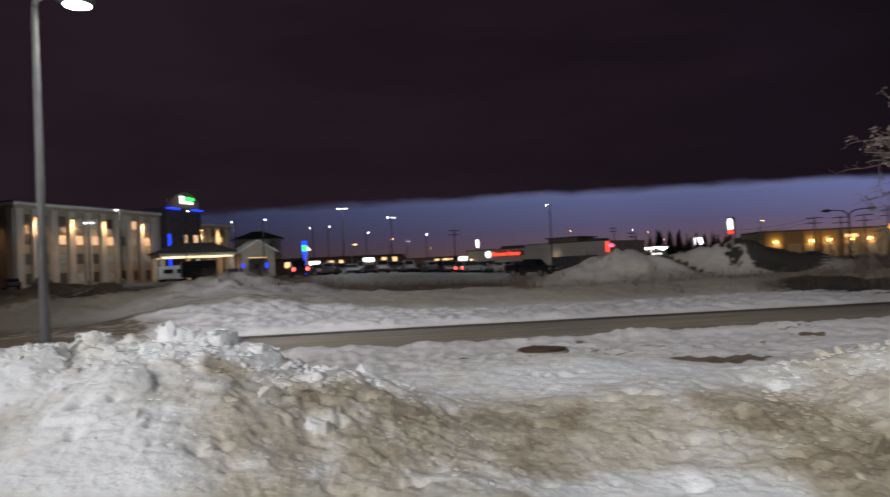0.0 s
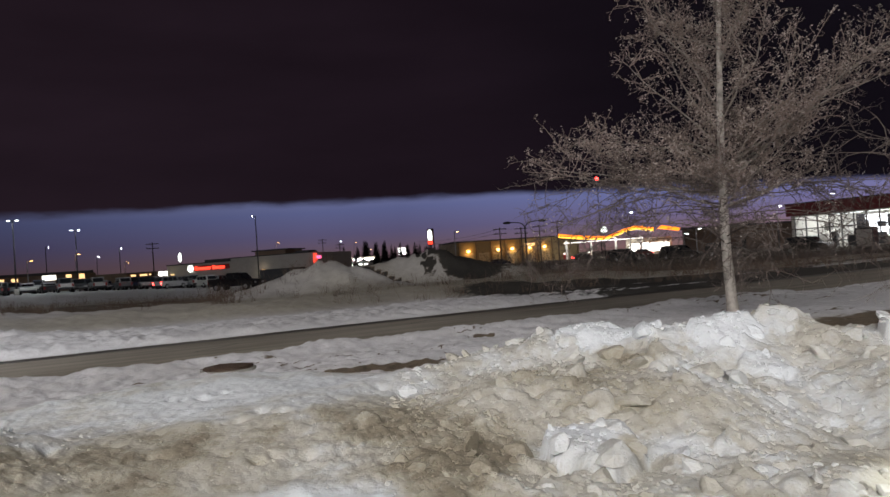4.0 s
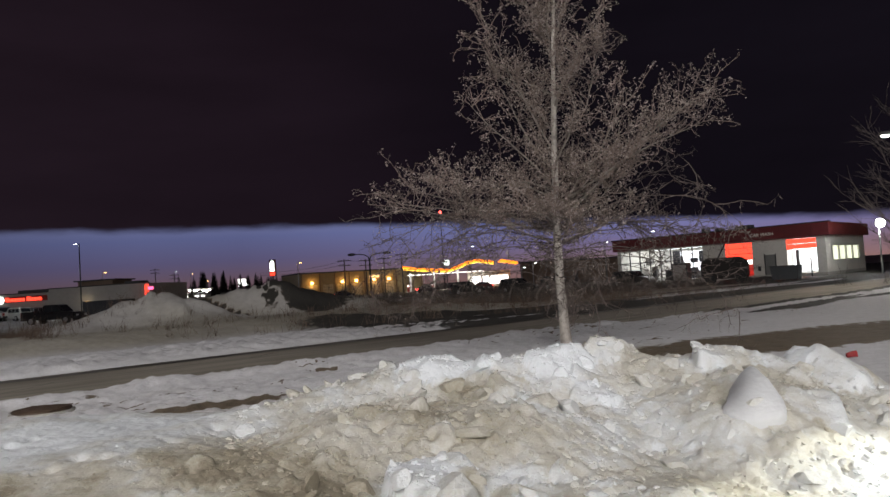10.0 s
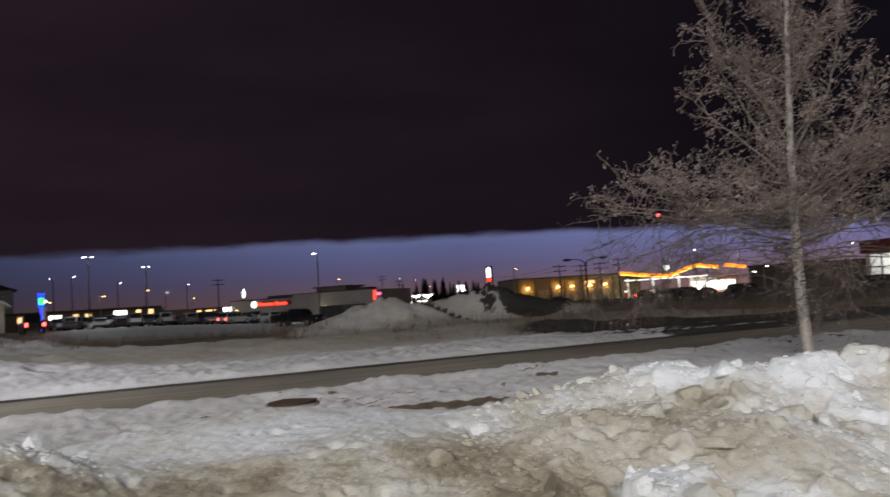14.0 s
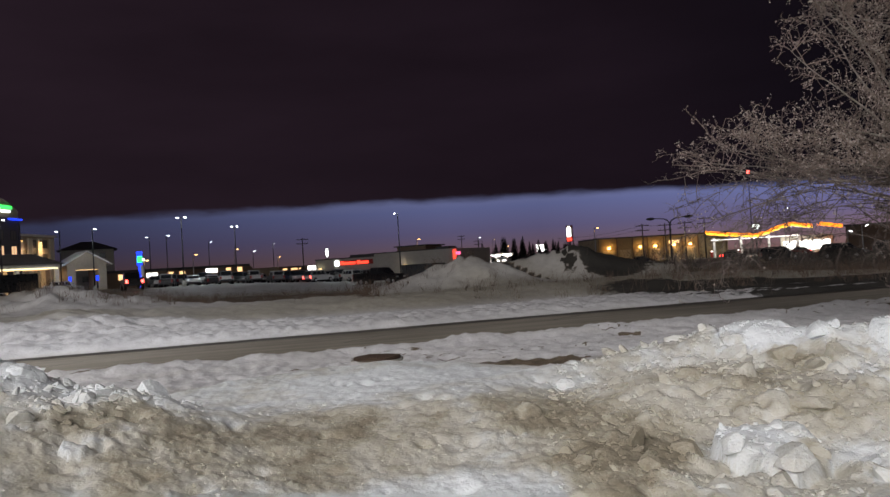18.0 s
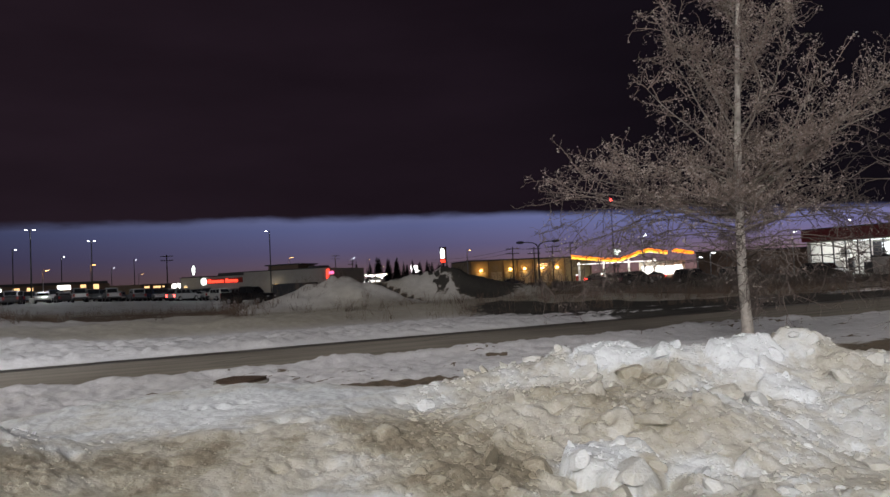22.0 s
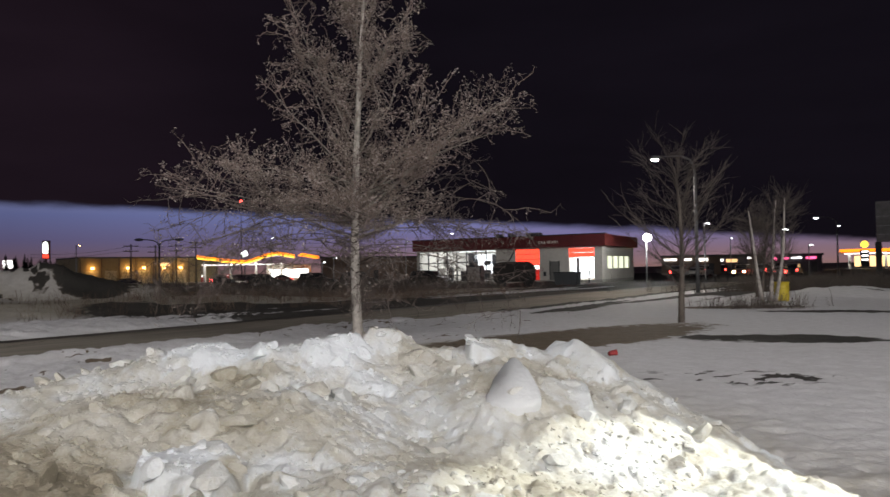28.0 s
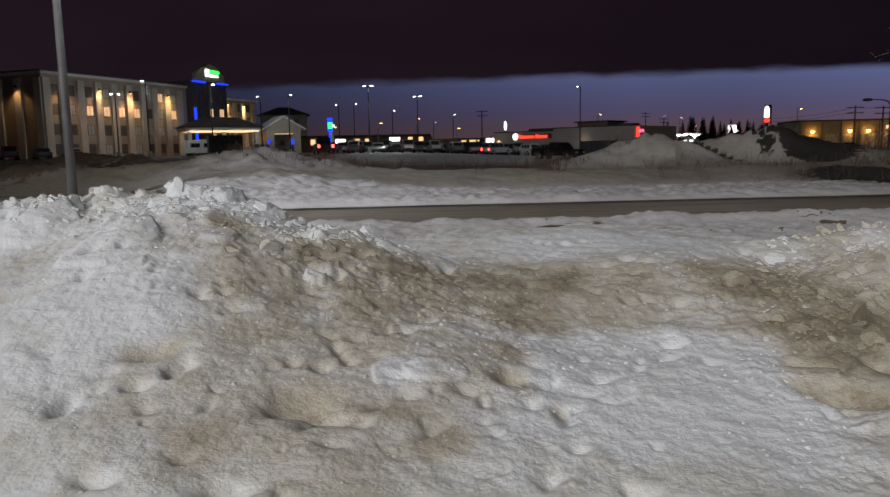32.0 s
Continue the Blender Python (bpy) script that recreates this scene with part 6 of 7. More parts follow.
    # glowing sheet added across the bay to stand for its lit wall
    boxpart("bay_wall_light", (17.4, 23.0, 9.0, 9.1, 0.1, 3.9), glow("bay_wall_glow", (0.95, 0.98, 1.0), 2.4), W, "bay wall made to glow")
    boxpart("bay_ceiling_light", (18.0, 22.5, 1.0, 8.0, 3.85, 3.95), G_BAY, W)
    boxpart("wash_arch", (20.0, 20.25, 1.5, 1.9, 0.03, 2.5), DARKSTEEL, W)
    boxpart("wash_arch", (22.0, 22.12, -0.6, -0.5, -0.3, 1.6), DARKSTEEL, W)
    # roof units and a side lamp
    for x, w in ((13.0, 1.6), (9.0, 0.5), (10.6, 0.5)):
        boxpart("roof_unit", (x, x + w, 4.0, 5.4, 4.9, 5.7), ROOFGREY, W)
    # lettering on the fascia
    tx = bpy.data.curves.new("lettering", "FONT")
    tx.body, tx.size, tx.extrude, tx.align_x = "CAR WASH", 0.46, 0.03, "LEFT"
    tx.materials.append(mat("lettering_white", (0.7, 0.66, 0.6), 0.6, emit=((1.0, 0.85, 0.75), 0.05)))
    to = new("lettering", tx)
    to.parent = W
    to.matrix_local = pose(16.2, -0.54, 4.15, 90, 0, 0)
    tagged(to, "white raised letters")
    lamp("wash_bay_lamp", "AREA", W.matrix_world @ Vector((20.8, 2.0, 3.7)), 250, (0.95, 0.98, 1.0), 2.5, W.matrix_world @ Vector((20.8, 0.5, 0)))


make_carwash()


# ---- cars ----
def car_paint():
    m = MATS["car_paint"] = bpy.data.materials.new("car_paint")
    ns, ln = nodes_of(m)
    b, out, oi = ns.new("ShaderNodeBsdfPrincipled"), ns.new("ShaderNodeOutputMaterial"), ns.new("ShaderNodeObjectInfo")
    r = ramp_of(ns, [(0.0, (0.45, 0.45, 0.46)), (0.2, (0.16, 0.17, 0.18)), (0.42, (0.03, 0.03, 0.035)), (0.65, (0.02, 0.03, 0.07)), (0.78, (0.50, 0.50, 0.48)), (0.9, (0.14, 0.02, 0.02))], "CONSTANT")
    ln.new(oi.outputs["Random"], r.inputs[0])
    ln.new(r.outputs[0], b.inputs["Base Color"])
    b.inputs["Roughness"].default_value, b.inputs["Metallic"].default_value = 0.3, 0.3
    ln.new(b.outputs[0], out.inputs[0])
    return m


PAINT = car_paint()


def make_car(kind, m, label, paint=None, tail=None, group="parked cars"):
    """A vehicle along its own x, nose at +x, standing on z = 0."""
    ob = thing({"suv": "suv", "pickup": "pickup_truck", "sedan": "sedan"}[kind], m, label, "car" if kind != "pickup" else "pickup truck", group)
    paint = paint or PAINT
    low, belt, top = {"suv": (0.32, 1.05, 1.72), "pickup": (0.45, 1.15, 1.86), "sedan": (0.28, 0.92, 1.42)}[kind]
    half = {"suv": 2.3, "pickup": 2.85, "sedan": 2.25}[kind]
    side = {"suv": [(-half, low + 0.1), (-half, belt - 0.1), (-half + 0.08, belt), (half - 1.2, belt), (half - 0.2, belt - 0.18), (half, belt - 0.4), (half, low + 0.1), (half - 0.1, low), (-half + 0.1, low)],
            "pickup": [(-half, low + 0.1), (-half, belt), (half - 1.35, belt + 0.02), (half - 0.15, belt - 0.08), (half, belt - 0.3), (half, low), (-half + 0.1, low)],
            "sedan": [(-half, low + 0.15), (-half + 0.05, belt - 0.02), (-half + 0.5, belt + 0.03), (half - 1.2, belt), (half - 0.2, belt - 0.2), (half, belt - 0.4), (half - 0.05, low), (-half + 0.1, low)]}[kind]
    bm = bmesh.new()
    prism(bm, side, -0.9, 0.9)
    part("body", bm, paint, ob, smooth=False, bevel=0.06)
    cab = {"suv": [(-half + 0.1, belt), (-half + 0.35, top - 0.06), (-half + 0.6, top), (0.2, top), (0.55, top - 0.05), (half - 1.15, belt)],
           "pickup": [(-0.75, belt), (-0.62, top - 0.05), (-0.5, top), (0.75, top), (0.95, top - 0.05), (half - 1.3, belt)],
           "sedan": [(-half + 0.45, belt), (-1.0, top - 0.05), (-0.8, top), (0.15, top), (0.4, top - 0.06), (half - 1.15, belt)]}[kind]
    bm = bmesh.new()
    prism(bm, cab, -0.74, 0.74)
    part("cabin", bm, paint, ob, bevel=0.05)
    xs = [x for x, z in cab]
    x0, x1 = min(xs) + 0.32, max(xs) - 0.5
    n = 2 if kind != "suv" else 3
    for s in (-1, 1):
        for k in range(n):
            a, b = x0 + (x1 - x0) * k / n + 0.05, x0 + (x1 - x0) * (k + 1) / n - 0.05
            bm = bmesh.new()
            lean = 0.28 if k == n - 1 else 0.06
            prism(bm, [(a, belt + 0.05), (b, belt + 0.05), (b - lean, top - 0.14), (a + 0.03, top - 0.14)], s * 0.742, s * 0.765)
            part("side_window", bm, GLASS_DARK, ob)
    bm = bmesh.new()
    (xa, za), (xb, zb) = cab[-1], cab[-2]
    prism(bm, [(xa + 0.03, za + 0.06), (xb + 0.06, zb - 0.05), (xb + 0.03, zb - 0.04), (xa, za + 0.07)], -0.66, 0.66)
    part("windscreen", bm, GLASS_DARK, ob)
    (xa, za), (xb, zb) = cab[0], cab[1]
    bm = bmesh.new()
    prism(bm, [(xa - 0.03, za + 0.08), (xb - 0.04, zb - 0.08), (xb - 0.01, zb - 0.07), (xa, za + 0.09)], -0.62, 0.62)
    part("rear_window", bm, GLASS_DARK, ob)
    if kind == "pickup":
        boxpart("bed_floor", (-half + 0.1, -0.8, -0.75, 0.75, belt + 0.003, belt + 0.02), DARKSTEEL, ob)
        for s in (-1, 1):
            boxpart("bed_rail", (-half + 0.05, -0.76, s * 0.82 - 0.07, s * 0.82 + 0.07, belt + 0.002, belt + 0.16), paint, ob)
    r = 0.40 if kind == "pickup" else 0.35
    for wx in (-half * 0.62, half * 0.64):
        for s in (-1, 1):
            bm = bmesh.new()
            bmesh.ops.create_cone(bm, cap_ends=True, segments=16, radius1=r, radius2=r, depth=0.24, matrix=Matrix.Translation((wx, s * 0.82, r)) @ Matrix.Rotation(radians(90), 4, "X"))
            wheel = part("wheel", bm, RUBBER, ob, bevel=0.02)
            bm = bmesh.new()
            bmesh.ops.create_cone(bm, cap_ends=True, segments=12, radius1=r * 0.6, radius2=r * 0.5, depth=0.05, matrix=Matrix.Translation((wx, s * 0.95, r)) @ Matrix.Rotation(radians(90 * s), 4, "X"))
            part("rim", bm, CHROME, wheel)
    for s in (-1, 1):
        boxpart("tail_light", (-half - 0.03, -half + 0.02, s * 0.74 - 0.12, s * 0.74 + 0.12, belt - 0.42, belt - 0.08), tail or mat("tail_red", (0.25, 0.01, 0.01), 0.3), ob, "red tail light")
        boxpart("headlight", (half - 0.10, half + 0.02, s * 0.66 - 0.18, s * 0.66 + 0.18, belt - 0.45, belt - 0.28), mat("headlight_glass", (0.5, 0.5, 0.5), 0.2), ob)
    boxpart("bumper", (-half - 0.06, -half + 0.05, -0.85, 0.85, low, low + 0.22), DARKSTEEL, ob, bevel=0.02)
    boxpart("bumper", (half - 0.05, half + 0.07, -0.85, 0.85, low, low + 0.22), DARKSTEEL, ob, bevel=0.02)
    return ob


def on_ground(x, y, turn):
    return pose(x, y, ground_at(x, y) + 0.0, 0, 0, turn)


def park_cars():
    rnd = random.Random(21)
    suv = make_car("suv", on_ground(-70.6, 77.7, 128), "parked suv in the snowy lot")
    sedan = make_car("sedan", on_ground(-68.8, 80.6, 312), "parked sedan in the snowy lot")
    truck = make_car("pickup", on_ground(-66.0, 83.8, 130), "parked pickup truck in the snowy lot")
    kinds = (suv, sedan, truck, suv)
    # three rows across the lot
    for row, (x0, y0, dx, dy, n, turn) in enumerate(((-73.0, 80.5, 0.66, 0.75, 9, 135), (-81.0, 88.0, 0.70, 0.72, 9, 130), (-66.5, 92.0, 0.80, 0.60, 6, 135), (-92.0, 98.0, 0.74, 0.67, 9, 128))):
        for k in range(n):
            if rnd.random() < 0.12:
                continue
            d = k * 2.95 + rnd.uniform(-0.3, 0.3)
            x, y = x0 + dx * d + rnd.uniform(-0.3, 0.3), y0 + dy * d
            copy_thing(kinds[rnd.randrange(4)], on_ground(x, y, turn + rnd.choice((0, 180)) + rnd.uniform(-4, 4)))
    for x, y, turn in ((-57.6, 99.5, 75), (-55.0, 104.0, 80), (-61.7, 95.5, 135)):
        copy_thing(suv, on_ground(x, y, turn))
    make_car("pickup", on_ground(-58.8, 59.6, 140), "pickup truck with glowing tail lights turning in the lot", BLACKPAINT, G_REDBRIGHT, "cars with lit tail lights")
    make_car("suv", on_ground(-57.6, 94.0, 75), "suv with glowing tail lights by the restaurant", None, G_REDBRIGHT, "cars with lit tail lights")
    make_car("pickup", on_ground(-36.9, 72.6, -8), "dark pickup truck parked by the restaurant", BLACKPAINT)
    make_car("suv", on_ground(-54.4, 97.4, 150), "silver suv parked by the restaurant", mat("silver_paint", (0.5, 0.5, 0.48), 0.35, 0.3))
    # along the hotel front and out on the far road
    for x, y, turn in ((-96.5, 44.0, 160), (-97.5, 48.5, 160), (-98.5, 53.0, 160), (-92.5, 81.0, 60)):
        copy_thing(sedan if x < -97 else suv, on_ground(x, y, turn))
    for x, y, turn, kind in ((78.5, 91.0, 42, "suv"), (80.5, 93.2, 42, "sedan"), (74.6, 93.0, 45, "suv"), (83.0, 99.0, 45, "pickup"), (88.5, 121.0, 45, "suv"), (64.5, 94.0, 40, "sedan"), (67.5, 97.0, 42, "suv"), (70.0, 83.5, 45, "sedan"), (61.0, 93.0, 40, "suv")):
        make_car(kind, on_ground(x, y, turn), "car with glowing tail lights on the far road", None, G_REDBRIGHT, "cars with lit tail lights")
    oncoming = make_car("suv", on_ground(67.0, 87.4, 222), "oncoming car with dazzling headlights on the far road", None)
    for s in (-0.66, 0.66):
        boxpart("lit_headlight", (2.33, 2.40, s - 0.2, s + 0.2, 0.55, 0.85), glow("headlamp_orange", (1.0, 0.45, 0.2), 40), oncoming, "dazzling headlight")
    # dark vehicles by the gas station and the car wash
    for x, y, turn in ((10.0, 92.0, -20), (15.5, 95.0, -15), (21.5, 82.0, -40), (4.0, 100.0, 10)):
        make_car("suv", on_ground(x, y, turn), "dark suv parked beyond the birch", BLACKPAINT)
    for x, y, turn in ((-2.0, 150.0, 20), (9.0, 152.0, 170), (-20.0, 160.0, 25)):
        make_car("sedan", on_ground(x, y, turn), "car with lit tail lights near the gas station", None, G_REDBRIGHT, "cars with lit tail lights")


park_cars()


def make_west_yard():
    V = thing("camper_van", on_ground(-87.2, 64.6, 70) @ Matrix.Scale(0.78, 4), "white camper van with a dark side window", "camper van")
    bm = bmesh.new()
    prism(bm, [(-2.6, 0.5), (-2.6, 2.7), (1.0, 2.9), (2.4, 2.8), (2.7, 1.9), (2.6, 0.5)], -1.1, 1.1)
    part("body", bm, WHITEPAINT, V, bevel=0.08)
    for x0, x1 in ((-1.8, -0.2), (0.5, 1.6)):
        boxpart("window", (x0, x1, -1.13, -1.102, 1.5, 2.2), GLASS_DARK, V)
        boxpart("window", (x0, x1, 1.102, 1.13, 1.5, 2.2), GLASS_DARK, V)
    for x in (-1.7, 1.7):
        for s in (-0.95, 0.95):
            bm = bmesh.new()
            bmesh.ops.create_cone(bm, cap_ends=True, segments=14, radius1=0.4, radius2=0.4, depth=0.26, matrix=Matrix.Translation((x, s, 0.4)) @ Matrix.Rotation(radians(90), 4, "X"))
            part("wheel", bm, RUBBER, V)
    T = thing("cargo_trailer", on_ground(-83.5, 66.0, 60), "dark box trailer parked in the yard", "trailer")
    boxpart("box", (-2.2, 2.2, -1.1, 1.1, 0.5, 2.7), BLACKPAINT, T, bevel=0.1)
    boxpart("door", (2.203, 2.24, -0.9, 0.9, 0.6, 2.5), DARKSTEEL, T)
    for s in (-1.0, 1.0):
        bm = bmesh.new()
        bmesh.ops.create_cone(bm, cap_ends=True, segments=14, radius1=0.36, radius2=0.36, depth=0.24, matrix=Matrix.Translation((-0.3, s, 0.36)) @ Matrix.Rotation(radians(90), 4, "X"))
        part("wheel", bm, RUBBER, T)
    # black box truck and a skip on the car wash apron
    B = thing("tank_truck", on_ground(25.4, 65.3, -22), "black covered dump truck with a raised arm", "truck")
    bm = bmesh.new()
    prism(bm, [(-2.0, 0.5), (-2.1, 2.0), (-1.5, 2.35), (1.3, 2.35), (1.9, 1.9), (1.9, 0.5)], -1.1, 1.1)
    part("body", bm, mat("dark_tarp", (0.018, 0.015, 0.014), 0.9, 0, 0.3, 3, 0.5, 12), B, "dark tarpaulin body", bevel=0.2)
    for x in (-1.3, 1.2):
        for s in (-0.98, 0.98):
            bm = bmesh.new()
            bmesh.ops.create_cone(bm, cap_ends=True, segments=14, radius1=0.45, radius2=0.45, depth=0.28, matrix=Matrix.Translation((x, s, 0.45)) @ Matrix.Rotation(radians(90), 4, "X"))
            part("wheel", bm, RUBBER, B)
    tubepart("arm", [(-0.6, 0, 2.3), (0.1, 0, 3.6)], 0.06, DARKSTEEL, B)
    K = thing("garbage_skip", on_ground(29.9, 63.6, -40), "dark steel garbage skip", "skip")
    bm = bmesh.new()
    prism(bm, [(-1.0, 0.1), (-1.15, 1.25), (1.15, 1.25), (1.0, 0.1)], -0.7, 0.7)
    part("tub", bm, mat("skip_grey", (0.05, 0.055, 0.06), 0.6), K, bevel=0.04)
    boxpart("lid", (-1.18, 1.18, -0.73, 0.73, 1.253, 1.32), DARKSTEEL, K)
    C = thing("vending_box", on_ground(26.6, 80.9, -43), "dark tall vending box outside the car wash", "vending machine")
    boxpart("case", (-0.9, 0.9, -0.5, 0.5, 0.0, 2.2), DARKSTEEL, C, bevel=0.04)
    boxpart("front_panel", (-0.75, 0.75, -0.54, -0.502, 0.3, 2.0), GREYWALL, C)
    N = thing("pallet_stack", on_ground(28.6, 79.6, -43), "stacked crates outside the car wash", "crates")
    for k in range(3):
        boxpart("crate", (-0.6, 0.6, -0.5, 0.5, 0.42 * k, 0.42 * k + 0.4), GREYWALL, N, bevel=0.02)


make_west_yard()


# ---- power lines and far skyline ----
def utility_pole(x, y, top, turn, arms=2):
    z = ground_at(x, y)
    ob = thing("utility_pole", pose(x, y, z, 0, 0, turn), "wooden utility pole with crossarms", "utility pole", "utility poles")
    tubepart("pole", [(0, 0, -0.5), (0, 0, top - z)], [0.17, 0.12], BARK_DARK, ob)
    for k in range(arms):
        zz = top - z - 0.4 - 1.1 * k
        boxpart("crossarm", (-1.5, 1.5, -0.07, 0.07, zz - 0.08, zz + 0.08), BARK_DARK, ob)
        for x0 in (-1.3, -0.6, 0.6, 1.3):
            tubepart("insulator", [(x0, 0, zz + 0.08), (x0, 0, zz + 0.3)], 0.05, GALV, ob, sides=6)


for x, y, top, turn in ((-107.6, 168.5, 11.4, 30), (-83.0, 238.0, 10.0, 20), (-21.0, 172.0, 8.6, 10), (-16.2, 173.0, 8.4, 10), (-12.0, 173.5, 8.6, 10), (-8.0, 176.0, 9.4, 10), (-98.0, 262.0, 13.0, 20)):
    utility_pole(x, y, top, turn)
wires = thing("power_lines", pose(0, 0, 0), "thin sagging power lines between the poles", "power lines")
for (ax, ay, az), (bx, by, bz) in (((-40.0, 170.0, 6.6), (-21.0, 172.0, 8.2)), ((-21.0, 172.0, 8.2), (-8.0, 176.0, 9.0)), ((-8.0, 176.0, 9.0), (35.0, 176.0, 9.2)), ((-40.0, 170.0, 6.0), (-21.0, 172.0, 7.4))):
    pts = [(ax + (bx - ax) * k / 8, ay + (by - ay) * k / 8, az + (bz - az) * k / 8 - 0.6 * math.sin(math.pi * k / 8)) for k in range(9)]
    tubepart("wire", pts, 0.035, DARKSTEEL, wires, sides=4)


def conifer_wood():
    """The dark spruce wood on the skyline: ragged cones of drooping boughs."""
    rnd = random.Random(31)
    st = Sticks()

    def spruce(x, y, h):
        z0 = 0.0
        st.stick([Vector((x, y, z0)), Vector((x, y, z0 + h))], 0.16, 0.03, 4)
        for k in range(int(h * 3.2)):
            z = z0 + h * (0.12 + 0.86 * k / (h * 3.2))
            reach = (1.05 - (z - z0) / h) * h * 0.20 * rnd.uniform(0.6, 1.25)
            a = rnd.uniform(0, 6.28)
            for j in range(3):
                b = a + j * 2.1 + rnd.uniform(-0.4, 0.4)
                tip = Vector((x + math.cos(b) * reach, y + math.sin(b) * reach, z - reach * 0.35))
                s = Vector((-math.sin(b), math.cos(b), 0)) * reach * 0.35
                st.co += [Vector((x, y, z + 0.25)), tip + s, tip - Vector((0, 0, 0.25)), tip - s]
                st.fa.append((st.n, st.n + 1, st.n + 2, st.n + 3))
                st.n += 4

    for _ in range(46):
        spruce(rnd.uniform(-112, -60) , rnd.uniform(300, 350), rnd.uniform(6.5, 11.5))
    for _ in range(14):
        spruce(rnd.uniform(-108, -88), rnd.uniform(325, 350), rnd.uniform(10.0, 15.0))
    for _ in range(70):
        spruce(rnd.uniform(-60, -5), rnd.uniform(225, 262), rnd.uniform(5.5, 7.6))
    for _ in range(40):
        spruce(rnd.uniform(-90, -45), rnd.uniform(140, 175), rnd.uniform(3.5, 5.0))
    me = bpy.data.meshes.new("spruce_wood")
    me.from_pydata([tuple(c) for c in st.co], [], st.fa)
    me.materials.append(mat("spruce_needles", (0.012, 0.016, 0.012), 0.9, 0, 0.3, 1))
    tagged(new("spruce_wood", me), "dark spruce wood on the skyline", "woods", kind="stuff")


conifer_wood()


def far_town():
    """Low roofs and lit fronts of the far streets."""
    rnd = random.Random(9)
    spots = [(-83.4, 246.2, 14, 3.4, G_SHOP), (-73.6, 228.4, 9, 3.0, G_SHOP), (-79.5, 215.8, 8, 3.2, G_SHOPWARM), (-62.0, 232.0, 10, 3.0, None), (78.4, 116.3, 10, 3.2, G_SHOP), (88.5, 121.4, 9, 3.0, G_SHOPWARM), (97.0, 128.0, 10, 3.4, G_SHOP), (104.0, 120.0, 9, 3.2, G_PINK), (62.0, 122.0, 12, 4.0, None), (70.0, 140.0, 16, 4.6, None),
             (113.6, 98.4, 7, 2.2, None), (128.0, 108.0, 16, 4.2, None), (112.0, 89.6, 7, 2.2, G_SHOP), (40.0, 150.0, 22, 4.5, None), (60.0, 170.0, 25, 5.0, None), (25.0, 160.0, 14, 4.8, None), (-135.0, 200.0, 20, 4.4, G_SHOPWARM), (-150.0, 180.0, 20, 4.0, None)]
    for x, y, w, h, g in spots:
        a = math.degrees(math.atan2(-x, y))
        B = thing("far_shop", pose(x, y, 0.0, 0, 0, a), "low far building %s" % ("with a lit front" if g else "in the dark"), "building", "far low buildings")
        boxpart("wall", (-w / 2, w / 2, 0.0, 8.0, -0.5, h), rnd.choice((BROWNWALL, GREYWALL, PURPLE)), B)
        boxpart("roof", (-w / 2 - 0.3, w / 2 + 0.3, -0.3, 8.3, h, h + 0.3), ROOFGREY, B)
        boxpart("door", (w * 0.3, w * 0.3 + 0.9, -0.08, -0.003, -0.2, 2.0), DARKSTEEL, B)
        if g:
            x0 = -w / 2 + 0.4
            while x0 < w / 2 - 1.0:
                ww = rnd.uniform(0.8, 2.4)
                boxpart("lit_sign", (x0, min(x0 + ww, w / 2 - 0.2), -0.2, -0.003, h - rnd.uniform(0.6, 0.9), h - 0.3), g if rnd.random() < 0.75 else rnd.choice((G_SHOP, G_SHOPWARM)), B, "lit sign")
                x0 += ww + rnd.uniform(0.4, 1.4)
    # the bright forecourt behind the mound
    F = thing("far_forecourt", pose(-80.0, 240.0, 0.0, 0, 0, 18), "brightly lit far forecourt canopy", "gas station")
    boxpart("canopy", (-8.0, 8.0, -3.0, 3.0, 4.4, 5.0), WHITEPAINT, F)
    for x in (-6.0, -2.0, 2.0, 6.0):
        boxpart("ceiling_light", (x - 1.2, x + 1.2, -2.0, 2.0, 4.2, 4.397), G_FLOOD, F)
        boxpart("column", (x - 0.2, x + 0.2, -0.2, 0.2, -0.3, 4.2), WHITEPAINT, F)
    # the far eastern gas station
    S = thing("far_gas_station", facing(147.8, 153.8, 0.69, -0.72, 0.0), "far gas station with an orange canopy and a round sign", "gas station")
    boxpart("canopy", (-1.0, 19.0, 0.0, 6.0, 3.9, 4.8), WHITEPAINT, S)
    boxpart("light_band", (-1.0, 19.0, -0.15, -0.003, 4.2, 4.9), G_ORANGE, S, "orange glowing band")
    boxpart("ceiling_light", (0.0, 18.0, 1.0, 5.0, 3.7, 3.896), G_SHOP, S)
    boxpart("kiosk_window", (2.0, 16.0, 6.2, 6.3, 0.5, 3.2), G_SHOPWARM, S)
    for x in (1.0, 9.0, 17.0):
        boxpart("column", (x - 0.3, x + 0.3, 2.7, 3.3, -0.3, 3.9), WHITEPAINT, S)
    R = thing("round_fuel_sign", pose(150.9, 150.5, 0.0, 0, 0, -45), "round orange fuel sign above a price panel", "sign")
    boxpart("price_panel", (-1.0, 1.0, -0.2, 0.2, 0.5, 4.6), mat("price_dark", (0.03, 0.03, 0.04), 0.5), R)
    for z in (2.0, 3.0, 4.0):
        boxpart("price_bar", (-0.7, 0.7, -0.3, -0.203, z, z + 0.4), G_SHOP, R)
    bm = bmesh.new()
    ball(bm, (0, 0, 6.0), 0.9, 14)
    part("disc", bm, G_YELLOW, R, "orange glowing disc", smooth=True)
    X = thing("radio_mast", pose(4.0, 420.0, 0.0), "distant mast with a red beacon", "mast")
